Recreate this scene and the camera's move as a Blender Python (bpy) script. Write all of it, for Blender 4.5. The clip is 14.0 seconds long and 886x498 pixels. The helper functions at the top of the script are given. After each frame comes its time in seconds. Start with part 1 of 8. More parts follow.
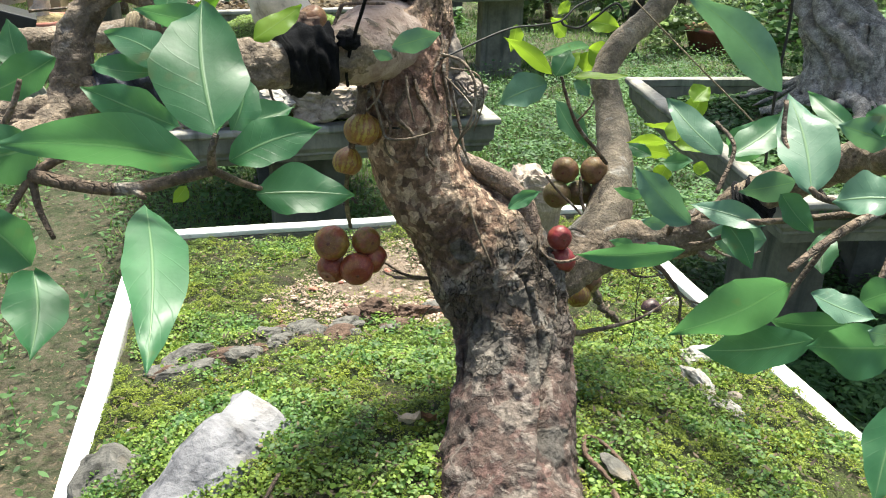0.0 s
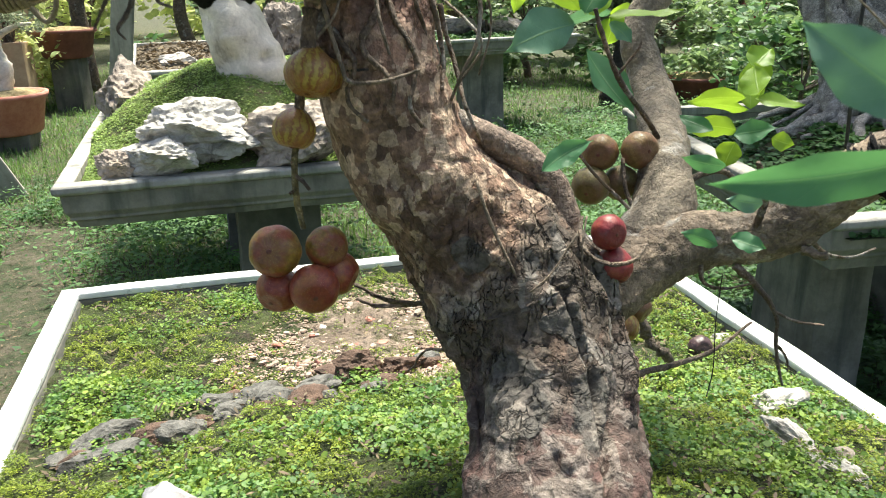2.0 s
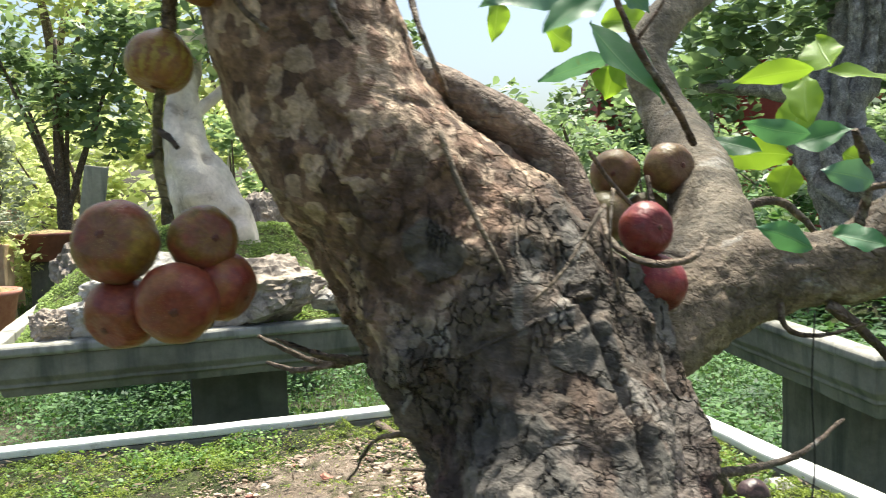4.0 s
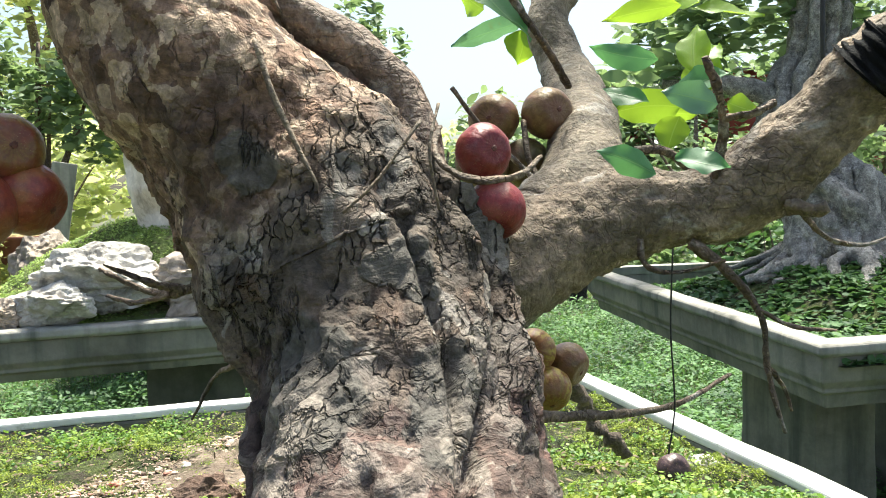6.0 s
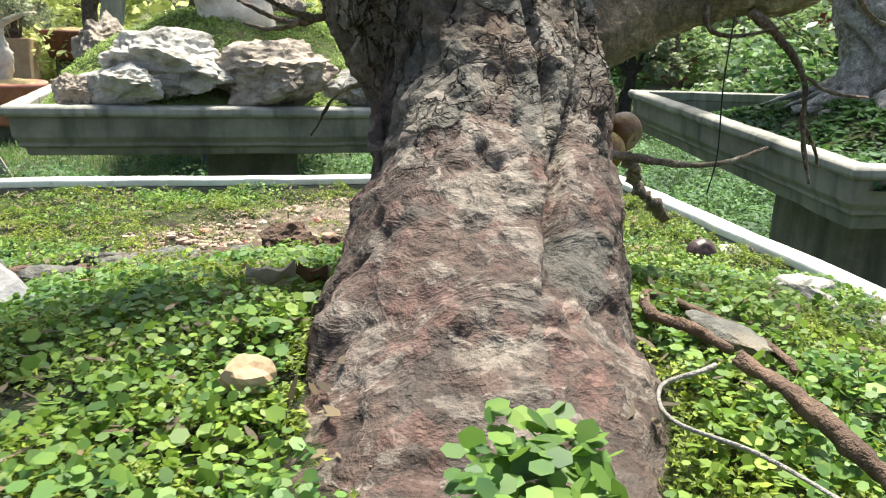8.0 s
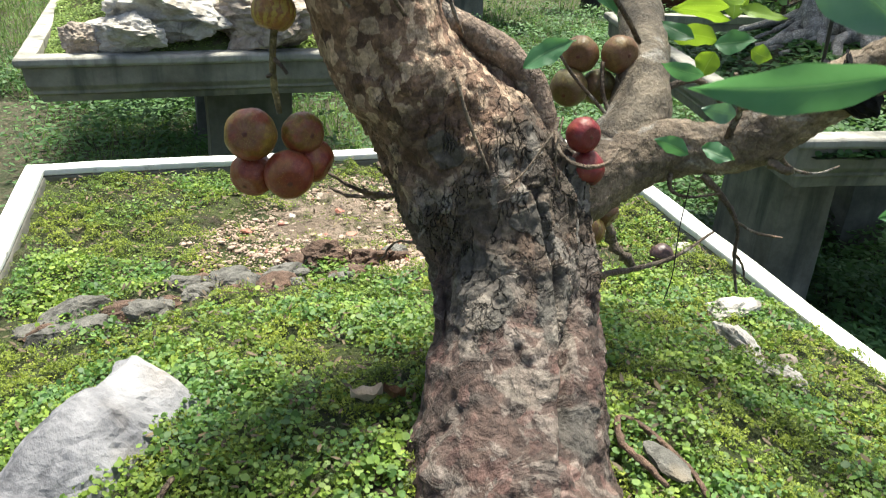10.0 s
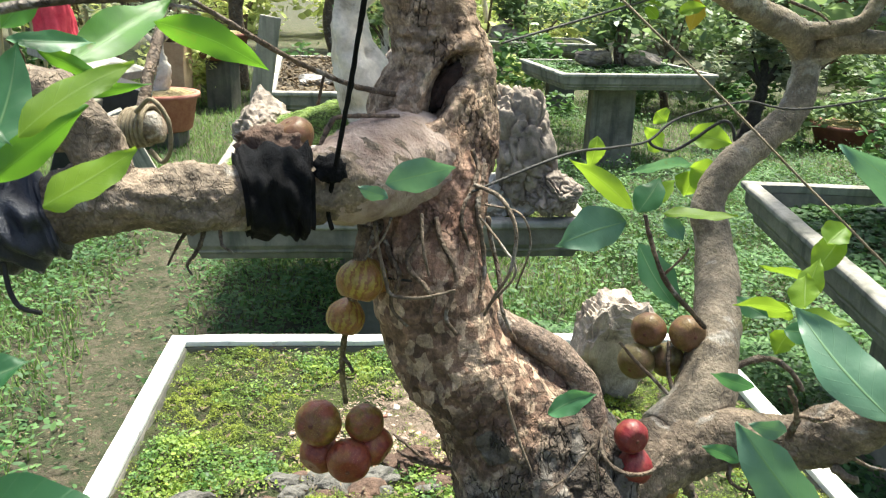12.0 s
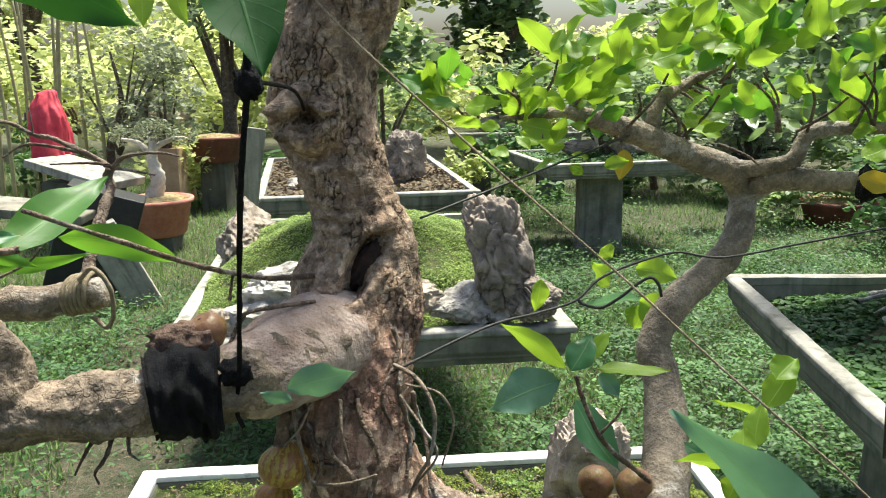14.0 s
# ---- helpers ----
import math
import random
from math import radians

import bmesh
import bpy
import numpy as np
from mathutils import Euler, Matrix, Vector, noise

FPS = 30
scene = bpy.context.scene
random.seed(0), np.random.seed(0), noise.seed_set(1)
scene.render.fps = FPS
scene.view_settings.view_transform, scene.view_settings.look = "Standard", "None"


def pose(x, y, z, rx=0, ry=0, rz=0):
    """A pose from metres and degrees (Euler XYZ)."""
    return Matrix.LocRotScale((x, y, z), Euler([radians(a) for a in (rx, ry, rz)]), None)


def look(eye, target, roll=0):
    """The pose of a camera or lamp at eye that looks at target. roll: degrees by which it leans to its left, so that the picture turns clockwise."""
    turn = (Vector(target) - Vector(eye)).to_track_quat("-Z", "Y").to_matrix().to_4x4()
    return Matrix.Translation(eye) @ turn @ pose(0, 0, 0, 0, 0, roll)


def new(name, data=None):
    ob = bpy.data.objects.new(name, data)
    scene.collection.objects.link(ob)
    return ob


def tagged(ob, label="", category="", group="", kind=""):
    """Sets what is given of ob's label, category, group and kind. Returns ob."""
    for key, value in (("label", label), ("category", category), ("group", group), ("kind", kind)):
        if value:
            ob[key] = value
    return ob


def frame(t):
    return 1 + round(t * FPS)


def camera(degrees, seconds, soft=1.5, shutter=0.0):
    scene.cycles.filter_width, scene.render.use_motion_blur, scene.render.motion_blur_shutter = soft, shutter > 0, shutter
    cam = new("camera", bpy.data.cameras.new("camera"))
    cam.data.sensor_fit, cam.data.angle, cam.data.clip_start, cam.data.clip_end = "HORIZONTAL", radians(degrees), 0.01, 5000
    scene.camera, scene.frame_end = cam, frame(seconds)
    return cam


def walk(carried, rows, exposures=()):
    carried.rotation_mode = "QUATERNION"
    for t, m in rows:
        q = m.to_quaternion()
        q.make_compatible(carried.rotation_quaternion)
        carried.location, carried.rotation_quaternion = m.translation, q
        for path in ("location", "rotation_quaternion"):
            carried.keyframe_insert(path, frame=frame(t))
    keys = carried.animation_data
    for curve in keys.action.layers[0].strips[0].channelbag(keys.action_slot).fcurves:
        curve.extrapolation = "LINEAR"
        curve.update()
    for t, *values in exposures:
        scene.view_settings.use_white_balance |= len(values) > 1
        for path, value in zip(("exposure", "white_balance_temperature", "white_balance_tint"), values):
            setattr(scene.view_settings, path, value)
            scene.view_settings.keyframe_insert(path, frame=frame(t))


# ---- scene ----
cam = camera(57.4, 14.0, soft=1.0, shutter=0.2)
PATH = [
    (0, (-0.015, -0.001, 1.463), (0.007, 1.826, 0.649), 1.3),
    (0.5, (-0.007, 0.009, 1.45), (-0.057, 1.849, 0.669), 0.7),
    (1, (0.002, 0.037, 1.463), (-0.103, 1.892, 0.723), 0.2),
    (1.5, (-0.027, 0.159, 1.394), (-0.053, 2.03, 0.686), -0.3),
    (2, (-0.021, 0.273, 1.281), (0.034, 2.163, 0.629), -1.1),
    (2.5, (-0.036, 0.389, 1.175), (0.021, 2.313, 0.635), 0.3),
    (3, (-0.04, 0.469, 1.114), (0.035, 2.433, 0.746), 1.3),
    (3.5, (-0.031, 0.479, 1.102), (0.044, 2.466, 0.888), 0.1),
    (4, (0.004, 0.486, 1.088), (0.105, 2.478, 0.94), -2.0),
    (4.2, (0.039, 0.501, 1.072), (0.171, 2.491, 0.923), -2.5),
    (6.3, (0.092, 0.486, 1.023), (0.205, 2.479, 0.902), -1.3),
    (6.5, (0.088, 0.475, 1.011), (0.176, 2.468, 0.859), -0.7),
    (7, (0.079, 0.447, 0.975), (0.114, 2.43, 0.721), 1.0),
    (7.2, (0.076, 0.442, 0.958), (0.098, 2.42, 0.663), 1.6),
    (9.3, (-0.012, 0.272, 1.159), (0.091, 2.06, 0.269), 2.7),
    (9.5, (-0.021, 0.264, 1.198), (0.097, 2.045, 0.295), 2.7),
    (10, (-0.026, 0.263, 1.28), (0.108, 2.053, 0.4), 3.0),
    (10.5, (0.008, 0.271, 1.347), (0.115, 2.082, 0.504), 2.4),
    (11, (0.038, 0.276, 1.393), (0.046, 2.114, 0.606), 2.0),
    (11.5, (0.042, 0.27, 1.427), (-0.079, 2.131, 0.704), 2.1),
    (12, (0.051, 0.275, 1.457), (-0.194, 2.152, 0.814), 2.0),
    (12.5, (0.073, 0.276, 1.488), (-0.276, 2.167, 0.937), 1.5),
    (13, (0.109, 0.288, 1.506), (-0.285, 2.186, 1.013), 1.0),
    (13.5, (0.117, 0.302, 1.516), (-0.223, 2.217, 1.051), 0.1),
    (14, (0.118, 0.303, 1.537), (-0.144, 2.235, 1.091), -0.5),
]
walk(cam, [(t, look(eye, aim, roll)) for t, eye, aim, roll in PATH], exposures=[(t, e + 0.06, 6350.0, 3.0) for t, e in ((0.0, 0.78), (1.5, 0.86), (3.0, 0.76), (4.0, 0.78), (6.5, 1.08), (7.2, 0.98), (9.3, 0.64), (10.2, 0.68), (11.5, 0.93), (12.2, 0.92), (13.0, 0.68), (14.0, 0.62))])

# ---- daylight: open shade under a bright sky, sun behind the garden ----
world = bpy.data.worlds.new("sky")
scene.world = world
world.use_nodes = True
wn = world.node_tree
sky = wn.nodes.new("ShaderNodeTexSky")
sky.sky_type = "NISHITA"
sky.sun_disc = False
SUN_EL, SUN_AZ = 71.0, 22.0          # degrees; azimuth from +y towards +x
sky.sun_elevation = radians(SUN_EL)
sky.sun_rotation = radians(SUN_AZ)
sky.air_density, sky.dust_density, sky.ozone_density = 1.0, 4.5, 1.0
wn.links.new(sky.outputs[0], wn.nodes["Background"].inputs[0])
wn.nodes["Background"].inputs[1].default_value = 0.132
sun = new("sun", bpy.data.lights.new("sun", "SUN"))
sun.data.energy, sun.data.angle, sun.data.color = 6.6, radians(13), (1.0, 0.94, 0.82)
az = radians(SUN_AZ)
sd = Vector((math.sin(az) * math.cos(radians(SUN_EL)), math.cos(az) * math.cos(radians(SUN_EL)), math.sin(radians(SUN_EL))))
sun.matrix_world = look(sd * 30, (0, 0, 0))

# ---- materials ----


class Mat:
    """A node material under construction."""

    def __init__(self, name, rough=0.8, coords="Object"):
        self.m = bpy.data.materials.new(name)
        self.m.use_nodes = True
        self.t = self.m.node_tree
        self.b = self.t.nodes["Principled BSDF"]
        self.b.inputs["Roughness"].default_value = rough
        self.co = self.t.nodes.new("ShaderNodeTexCoord").outputs[coords]

    def node(self, kind, **sets):
        n = self.t.nodes.new(kind)
        for k, v in sets.items():
            if k == "noise_dimensions":
                n.noise_dimensions = v
            elif k == "feature":
                n.feature = v
            elif k == "operation":
                n.operation = v
            elif k == "data_type":
                n.data_type = v
            elif k == "blend_type":
                n.blend_type = v
            elif k == "wave_type":
                n.wave_type = v
        return n

    def link(self, a, b):
        self.t.links.new(a, b)

    def put(self, sock, v):
        if isinstance(v, (int, float)):
            sock.default_value = v
        elif isinstance(v, tuple):
            sock.default_value = (*v, 1.0) if len(v) == 3 and len(sock.default_value) == 4 else v
        else:
            self.link(v, sock)

    def scaled(self, sx, sy, sz, co=None):
        n = self.node("ShaderNodeMapping")
        self.link(co or self.co, n.inputs[0])
        n.inputs["Scale"].default_value = (sx, sy, sz)
        return n.outputs[0]

    def noise(self, scale, detail=5, rough=0.55, co=None, warp=0.0):
        n = self.node("ShaderNodeTexNoise")
        self.link(co or self.co, n.inputs["Vector"])
        n.inputs["Scale"].default_value = scale
        n.inputs["Detail"].default_value = detail
        n.inputs["Roughness"].default_value = rough
        n.inputs["Distortion"].default_value = warp
        return n.outputs[0]

    def voronoi(self, scale, feature="F1", co=None, out=0, rnd=1.0):
        n = self.node("ShaderNodeTexVoronoi", feature=feature)
        self.link(co or self.co, n.inputs["Vector"])
        n.inputs["Scale"].default_value = scale
        n.inputs["Randomness"].default_value = rnd
        return n.outputs[out]

    def ramp(self, v, a, b, lo=0.0, hi=1.0):
        n = self.node("ShaderNodeMapRange")
        self.put(n.inputs[0], v)
        for i, x in enumerate((a, b, lo, hi)):
            n.inputs[1 + i].default_value = x
        return n.outputs[0]

    def math(self, op, a, b=0.0):
        n = self.node("ShaderNodeMath", operation=op)
        self.put(n.inputs[0], a)
        self.put(n.inputs[1], b)
        return n.outputs[0]

    def mix(self, f, a, b, blend="MIX"):
        n = self.node("ShaderNodeMix", data_type="RGBA", blend_type=blend)
        self.put(n.inputs[0], f)
        self.put(n.inputs[6], a)
        self.put(n.inputs[7], b)
        return n.outputs[2]

    def color(self, v):
        self.put(self.b.inputs["Base Color"], v)
        return self

    def rough(self, v):
        self.put(self.b.inputs["Roughness"], v)
        return self

    def bump(self, h, strength=0.5, dist=0.01):
        n = self.node("ShaderNodeBump")
        n.inputs["Strength"].default_value = strength
        n.inputs["Distance"].default_value = dist
        self.link(h, n.inputs["Height"])
        self.link(n.outputs[0], self.b.inputs["Normal"])
        return self

    def rand(self, kind="object"):
        if kind == "object":
            return self.node("ShaderNodeObjectInfo").outputs["Random"]
        return self.node("ShaderNodeNewGeometry").outputs["Random Per Island"]

    def thin(self, color, amount=0.35):
        """Let light through a leaf."""
        tr = self.node("ShaderNodeBsdfTranslucent")
        self.put(tr.inputs[0], color)
        mx = self.node("ShaderNodeMixShader")
        mx.inputs[0].default_value = amount
        self.link(self.b.outputs[0], mx.inputs[1])
        self.link(tr.outputs[0], mx.inputs[2])
        self.link(mx.outputs[0], self.t.nodes["Material Output"].inputs[0])
        return self


def bark_main():
    """Old bark by height: red-brown scarred foot, grey cracked plates, brown patchwork bend, pale tan top."""
    k = Mat("old_fig_bark", 0.85)
    sep = k.node("ShaderNodeSeparateXYZ")
    k.link(k.co, sep.inputs[0])
    x, z = sep.outputs[0], sep.outputs[2]

    def warped(scale, amount, stretch=1.0):
        n = k.node("ShaderNodeTexNoise")
        k.link(k.co, n.inputs["Vector"])
        n.inputs["Scale"].default_value, n.inputs["Detail"].default_value = scale, 4.0
        off = k.node("ShaderNodeVectorMath")
        off.operation = "MULTIPLY_ADD"
        k.link(n.outputs[1], off.inputs[0])
        off.inputs[1].default_value = (amount, amount, amount)
        k.link(k.co, off.inputs[2])
        return k.scaled(1, 1, stretch, off.outputs[0])

    wco = warped(30.0, 0.035)
    tight = warped(55.0, 0.020, 0.42)

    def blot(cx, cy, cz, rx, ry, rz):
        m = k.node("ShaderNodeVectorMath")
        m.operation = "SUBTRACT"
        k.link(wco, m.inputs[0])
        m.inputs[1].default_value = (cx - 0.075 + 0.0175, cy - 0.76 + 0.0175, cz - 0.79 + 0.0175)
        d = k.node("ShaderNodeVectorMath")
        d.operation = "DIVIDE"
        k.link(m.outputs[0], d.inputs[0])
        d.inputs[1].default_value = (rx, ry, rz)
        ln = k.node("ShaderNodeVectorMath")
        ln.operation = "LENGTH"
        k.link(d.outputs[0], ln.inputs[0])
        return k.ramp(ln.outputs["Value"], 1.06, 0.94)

    def most(*v):
        r = v[0]
        for q in v[1:]:
            r = k.math("MAXIMUM", r, q)
        return r

    def cells(scale, co):
        n = k.node("ShaderNodeTexVoronoi", feature="F1")
        k.link(co, n.inputs["Vector"])
        n.inputs["Scale"].default_value = scale
        s3 = k.node("ShaderNodeSeparateXYZ")
        k.link(n.outputs[1], s3.inputs[0])
        return s3.outputs[0], s3.outputs[1]

    big, mid, fine, grain = k.noise(9, 4, 0.6, warp=1.2), k.noise(46, 5, 0.65, warp=0.6), k.noise(210, 4, 0.7), k.noise(650, 3, 0.7)
    swirl = k.noise(17, 6, 0.66, k.scaled(1, 1, 1.5), 2.2)
    scar = k.noise(24, 5, 0.6, k.scaled(1, 1, 1.7), 1.8)
    plate_a, plate_b = cells(40, tight)
    plate_c, plate_d = cells(95, tight)
    camo_a, camo_b = cells(112, warped(110.0, 0.010, 0.80))
    # foot: red-brown and wine-grey, with pale scars and grey scale
    foot = k.mix(k.ramp(mid, 0.36, 0.62), (0.042, 0.027, 0.023), (0.096, 0.064, 0.054))
    foot = k.mix(k.ramp(k.noise(11, 4, 0.6, warp=1.5), 0.50, 0.60, 0, 0.55), foot, (0.112, 0.096, 0.086))
    foot = k.mix(k.ramp(scar, 0.535, 0.552, 0, 0.75), foot, (0.178, 0.150, 0.133))
    foot = k.mix(k.ramp(swirl, 0.40, 0.34, 0, 0.75), foot, (0.048, 0.036, 0.031))
    foot = k.mix(k.ramp(plate_d, 0.80, 0.83, 0, 0.5), foot, (0.120, 0.062, 0.054))
    # middle: grey cracked plates
    grey = k.mix(k.ramp(mid, 0.34, 0.64), (0.048, 0.036, 0.028), (0.160, 0.129, 0.103))
    grey = k.mix(k.ramp(big, 0.50, 0.62, 0, 0.55), grey, (0.165, 0.115, 0.085))
    grey = k.mix(k.ramp(plate_b, 0.70, 0.74, 0, 0.6), grey, (0.245, 0.228, 0.208))
    grey = k.mix(k.ramp(plate_d, 0.82, 0.85, 0, 0.5), grey, (0.115, 0.068, 0.046))
    low = k.ramp(k.math("ADD", z, k.math("MULTIPLY", k.math("SUBTRACT", mid, 0.5), 0.09)), 0.190, 0.150)
    c = k.mix(low, grey, foot)
    # bend: angular patchwork of tan on brown
    lift = k.math("SUBTRACT", z, k.math("MULTIPLY", x, 0.9))
    high = k.ramp(k.math("ADD", lift, k.math("MULTIPLY", k.math("SUBTRACT", big, 0.5), 0.12)), 0.275, 0.315)
    brown = k.mix(k.ramp(mid, 0.34, 0.66), (0.145, 0.088, 0.060), (0.305, 0.196, 0.140))
    tan = k.mix(mid, (0.34, 0.245, 0.175), (0.52, 0.40, 0.30))
    brown = k.mix(k.ramp(k.math("ADD", camo_a, k.math("MULTIPLY", k.math("SUBTRACT", big, 0.5), 1.3)), 0.60, 0.63, 0, 0.92), brown, tan)
    brown = k.mix(k.ramp(camo_b, 0.84, 0.87, 0, 0.7), brown, (0.072, 0.040, 0.030))
    c = k.mix(high, c, brown)
    # top: pale tan and grey
    top = k.mix(k.ramp(mid, 0.34, 0.64), (0.165, 0.118, 0.080), (0.390, 0.300, 0.205))
    top = k.mix(k.ramp(k.math("ADD", camo_b, k.math("SUBTRACT", big, 0.5)), 0.66, 0.72, 0, 0.7), top, (0.46, 0.38, 0.30))
    c = k.mix(k.ramp(k.math("ADD", z, k.math("MULTIPLY", k.math("SUBTRACT", mid, 0.5), 0.1)), 0.44, 0.54, 0, 0.5), c, top)
    c = k.mix(k.math("MULTIPLY", k.math("SUBTRACT", 1.0, k.ramp(k.math("ABSOLUTE", k.math("SUBTRACT", z, 0.485)), 0.02, 0.075)), k.ramp(big, 0.40, 0.56, 0, 0.7)), c, k.mix(mid, (0.125, 0.060, 0.046), (0.30, 0.165, 0.125)))
    # each plate of its own tone
    c = k.mix(0.75, c, k.mix(plate_a, (0.70, 0.69, 0.68), (1.30, 1.29, 1.28)), "MULTIPLY")
    c = k.mix(0.6, c, k.mix(plate_c, (0.62, 0.61, 0.60), (1.38, 1.37, 1.36)), "MULTIPLY")
    # shade inside the bend painted as a dark blot; then black patches, pale scars
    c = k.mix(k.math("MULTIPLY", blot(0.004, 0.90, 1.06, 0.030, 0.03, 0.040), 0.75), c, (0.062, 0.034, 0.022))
    black = most(blot(0.053, 0.850, 0.957, 0.022, 0.07, 0.030), blot(0.112, 0.850, 0.947, 0.020, 0.07, 0.025), blot(0.020, 0.885, 1.055, 0.018, 0.05, 0.016), blot(0.095, 0.87, 1.003, 0.017, 0.05, 0.013),
                 blot(0.128, 0.80, 0.868, 0.022, 0.06, 0.024))
    c = k.mix(k.math("MULTIPLY", black, 0.8), c, k.mix(mid, (0.040, 0.037, 0.033), (0.125, 0.118, 0.105)))
    pale = most(blot(0.088, 0.788, 0.908, 0.032, 0.07, 0.010), blot(0.040, 0.825, 0.938, 0.017, 0.07, 0.024), blot(0.076, 0.759, 0.853, 0.030, 0.07, 0.014), blot(0.064, 0.745, 0.836, 0.021, 0.07, 0.011),
                blot(0.118, 0.842, 0.928, 0.010, 0.03, 0.020), blot(0.087, 0.72, 0.800, 0.012, 0.03, 0.016))
    c = k.mix(k.math("MULTIPLY", pale, 0.62), c, k.mix(mid, (0.165, 0.140, 0.118), (0.285, 0.250, 0.216)))
    upper = k.ramp(z, 0.40, 0.52)
    # cracks between the plates, longest where the bark is old and grey
    jag = k.math("MULTIPLY", k.math("SUBTRACT", k.noise(260, 3), 0.5), 0.13)
    e1 = k.math("ADD", k.voronoi(64, "DISTANCE_TO_EDGE", tight), jag)
    e2 = k.math("ADD", k.voronoi(150, "DISTANCE_TO_EDGE", tight), jag)
    band = k.math("SUBTRACT", 1.0, k.ramp(k.math("ABSOLUTE", k.math("SUBTRACT", z, 0.245)), 0.055, 0.115))
    f1 = k.math("MULTIPLY", k.ramp(e1, 0.0, 0.040, 1, 0), k.ramp(k.noise(19, 4, 0.65), 0.47, 0.56))
    f2 = k.math("MULTIPLY", k.ramp(e2, 0.0, 0.055, 1, 0), k.ramp(k.noise(23, 4, 0.65), 0.52, 0.60))
    cr = k.math("MULTIPLY", k.math("MAXIMUM", f1, k.math("MULTIPLY", f2, 0.75)), k.math("MULTIPLY", k.ramp(band, 0.0, 0.8, 0.015, 1.0), k.ramp(high, 0.0, 1.0, 1.0, 0.25)))
    cleft = k.math("ABSOLUTE", k.math("SUBTRACT", k.noise(34, 5, 0.62, k.scaled(1, 1, 0.30), 0.5), 0.5))
    fissure = k.math("MULTIPLY", k.ramp(cleft, 0.004, 0.020, 1, 0), k.math("MULTIPLY", k.ramp(k.noise(15, 3, 0.6), 0.45, 0.57), k.math("MULTIPLY", k.ramp(z, 0.34, 0.22), k.ramp(z, 0.11, 0.19))))
    seam = k.math("MULTIPLY", k.ramp(e2, 0.0, 0.05, 1, 0), k.math("MULTIPLY", upper, k.ramp(k.noise(20, 4, 0.65), 0.50, 0.60, 0, 0.9)))
    cr = k.math("MAXIMUM", k.math("MAXIMUM", cr, fissure), seam)
    c = k.mix(k.math("MULTIPLY", cr, 0.68), c, (0.024, 0.017, 0.012))
    wrinkle = k.noise(38, 6, 0.68, k.scaled(0.8, 0.8, 1.5), 1.8)
    c = k.mix(k.math("MULTIPLY", upper, 0.45), c, k.mix(k.ramp(wrinkle, 0.40, 0.56), (0.52, 0.46, 0.42), (1.30, 1.28, 1.26)), "MULTIPLY")
    c = k.mix(0.7, c, k.mix(k.ramp(k.noise(95, 4, 0.7, warp=0.5), 0.34, 0.66), (0.56, 0.53, 0.51), (1.42, 1.40, 1.37)), "MULTIPLY")
    c = k.mix(0.62, c, k.mix(k.ramp(fine, 0.32, 0.68), (0.44, 0.42, 0.41), (1.48, 1.48, 1.48)), "MULTIPLY")
    c = k.mix(0.35, c, k.mix(k.ramp(grain, 0.3, 0.7), (0.6, 0.6, 0.6), (1.4, 1.4, 1.4)), "MULTIPLY")
    h = k.math("ADD", k.math("ADD", k.math("MULTIPLY", scar, 0.7), k.math("MULTIPLY", mid, 0.55)), k.math("MULTIPLY", fine, 0.32))
    h = k.math("ADD", h, k.math("ADD", k.math("MULTIPLY", plate_a, 0.35), k.math("MULTIPLY", plate_c, 0.40)))
    h = k.math("ADD", h, k.math("MULTIPLY", upper, k.math("MULTIPLY", wrinkle, 0.7)))
    h = k.math("SUBTRACT", k.math("ADD", h, k.math("MULTIPLY", black, 0.25)), cr)
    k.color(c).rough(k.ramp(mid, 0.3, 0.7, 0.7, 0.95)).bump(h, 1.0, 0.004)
    dn = k.node("ShaderNodeDisplacement")
    dn.inputs["Scale"].default_value, dn.inputs["Midlevel"].default_value = 0.0026, 1.1
    k.link(h, dn.inputs["Height"])
    k.link(dn.outputs[0], k.t.nodes["Material Output"].inputs["Displacement"])
    k.m.displacement_method = "BOTH"
    return k.m


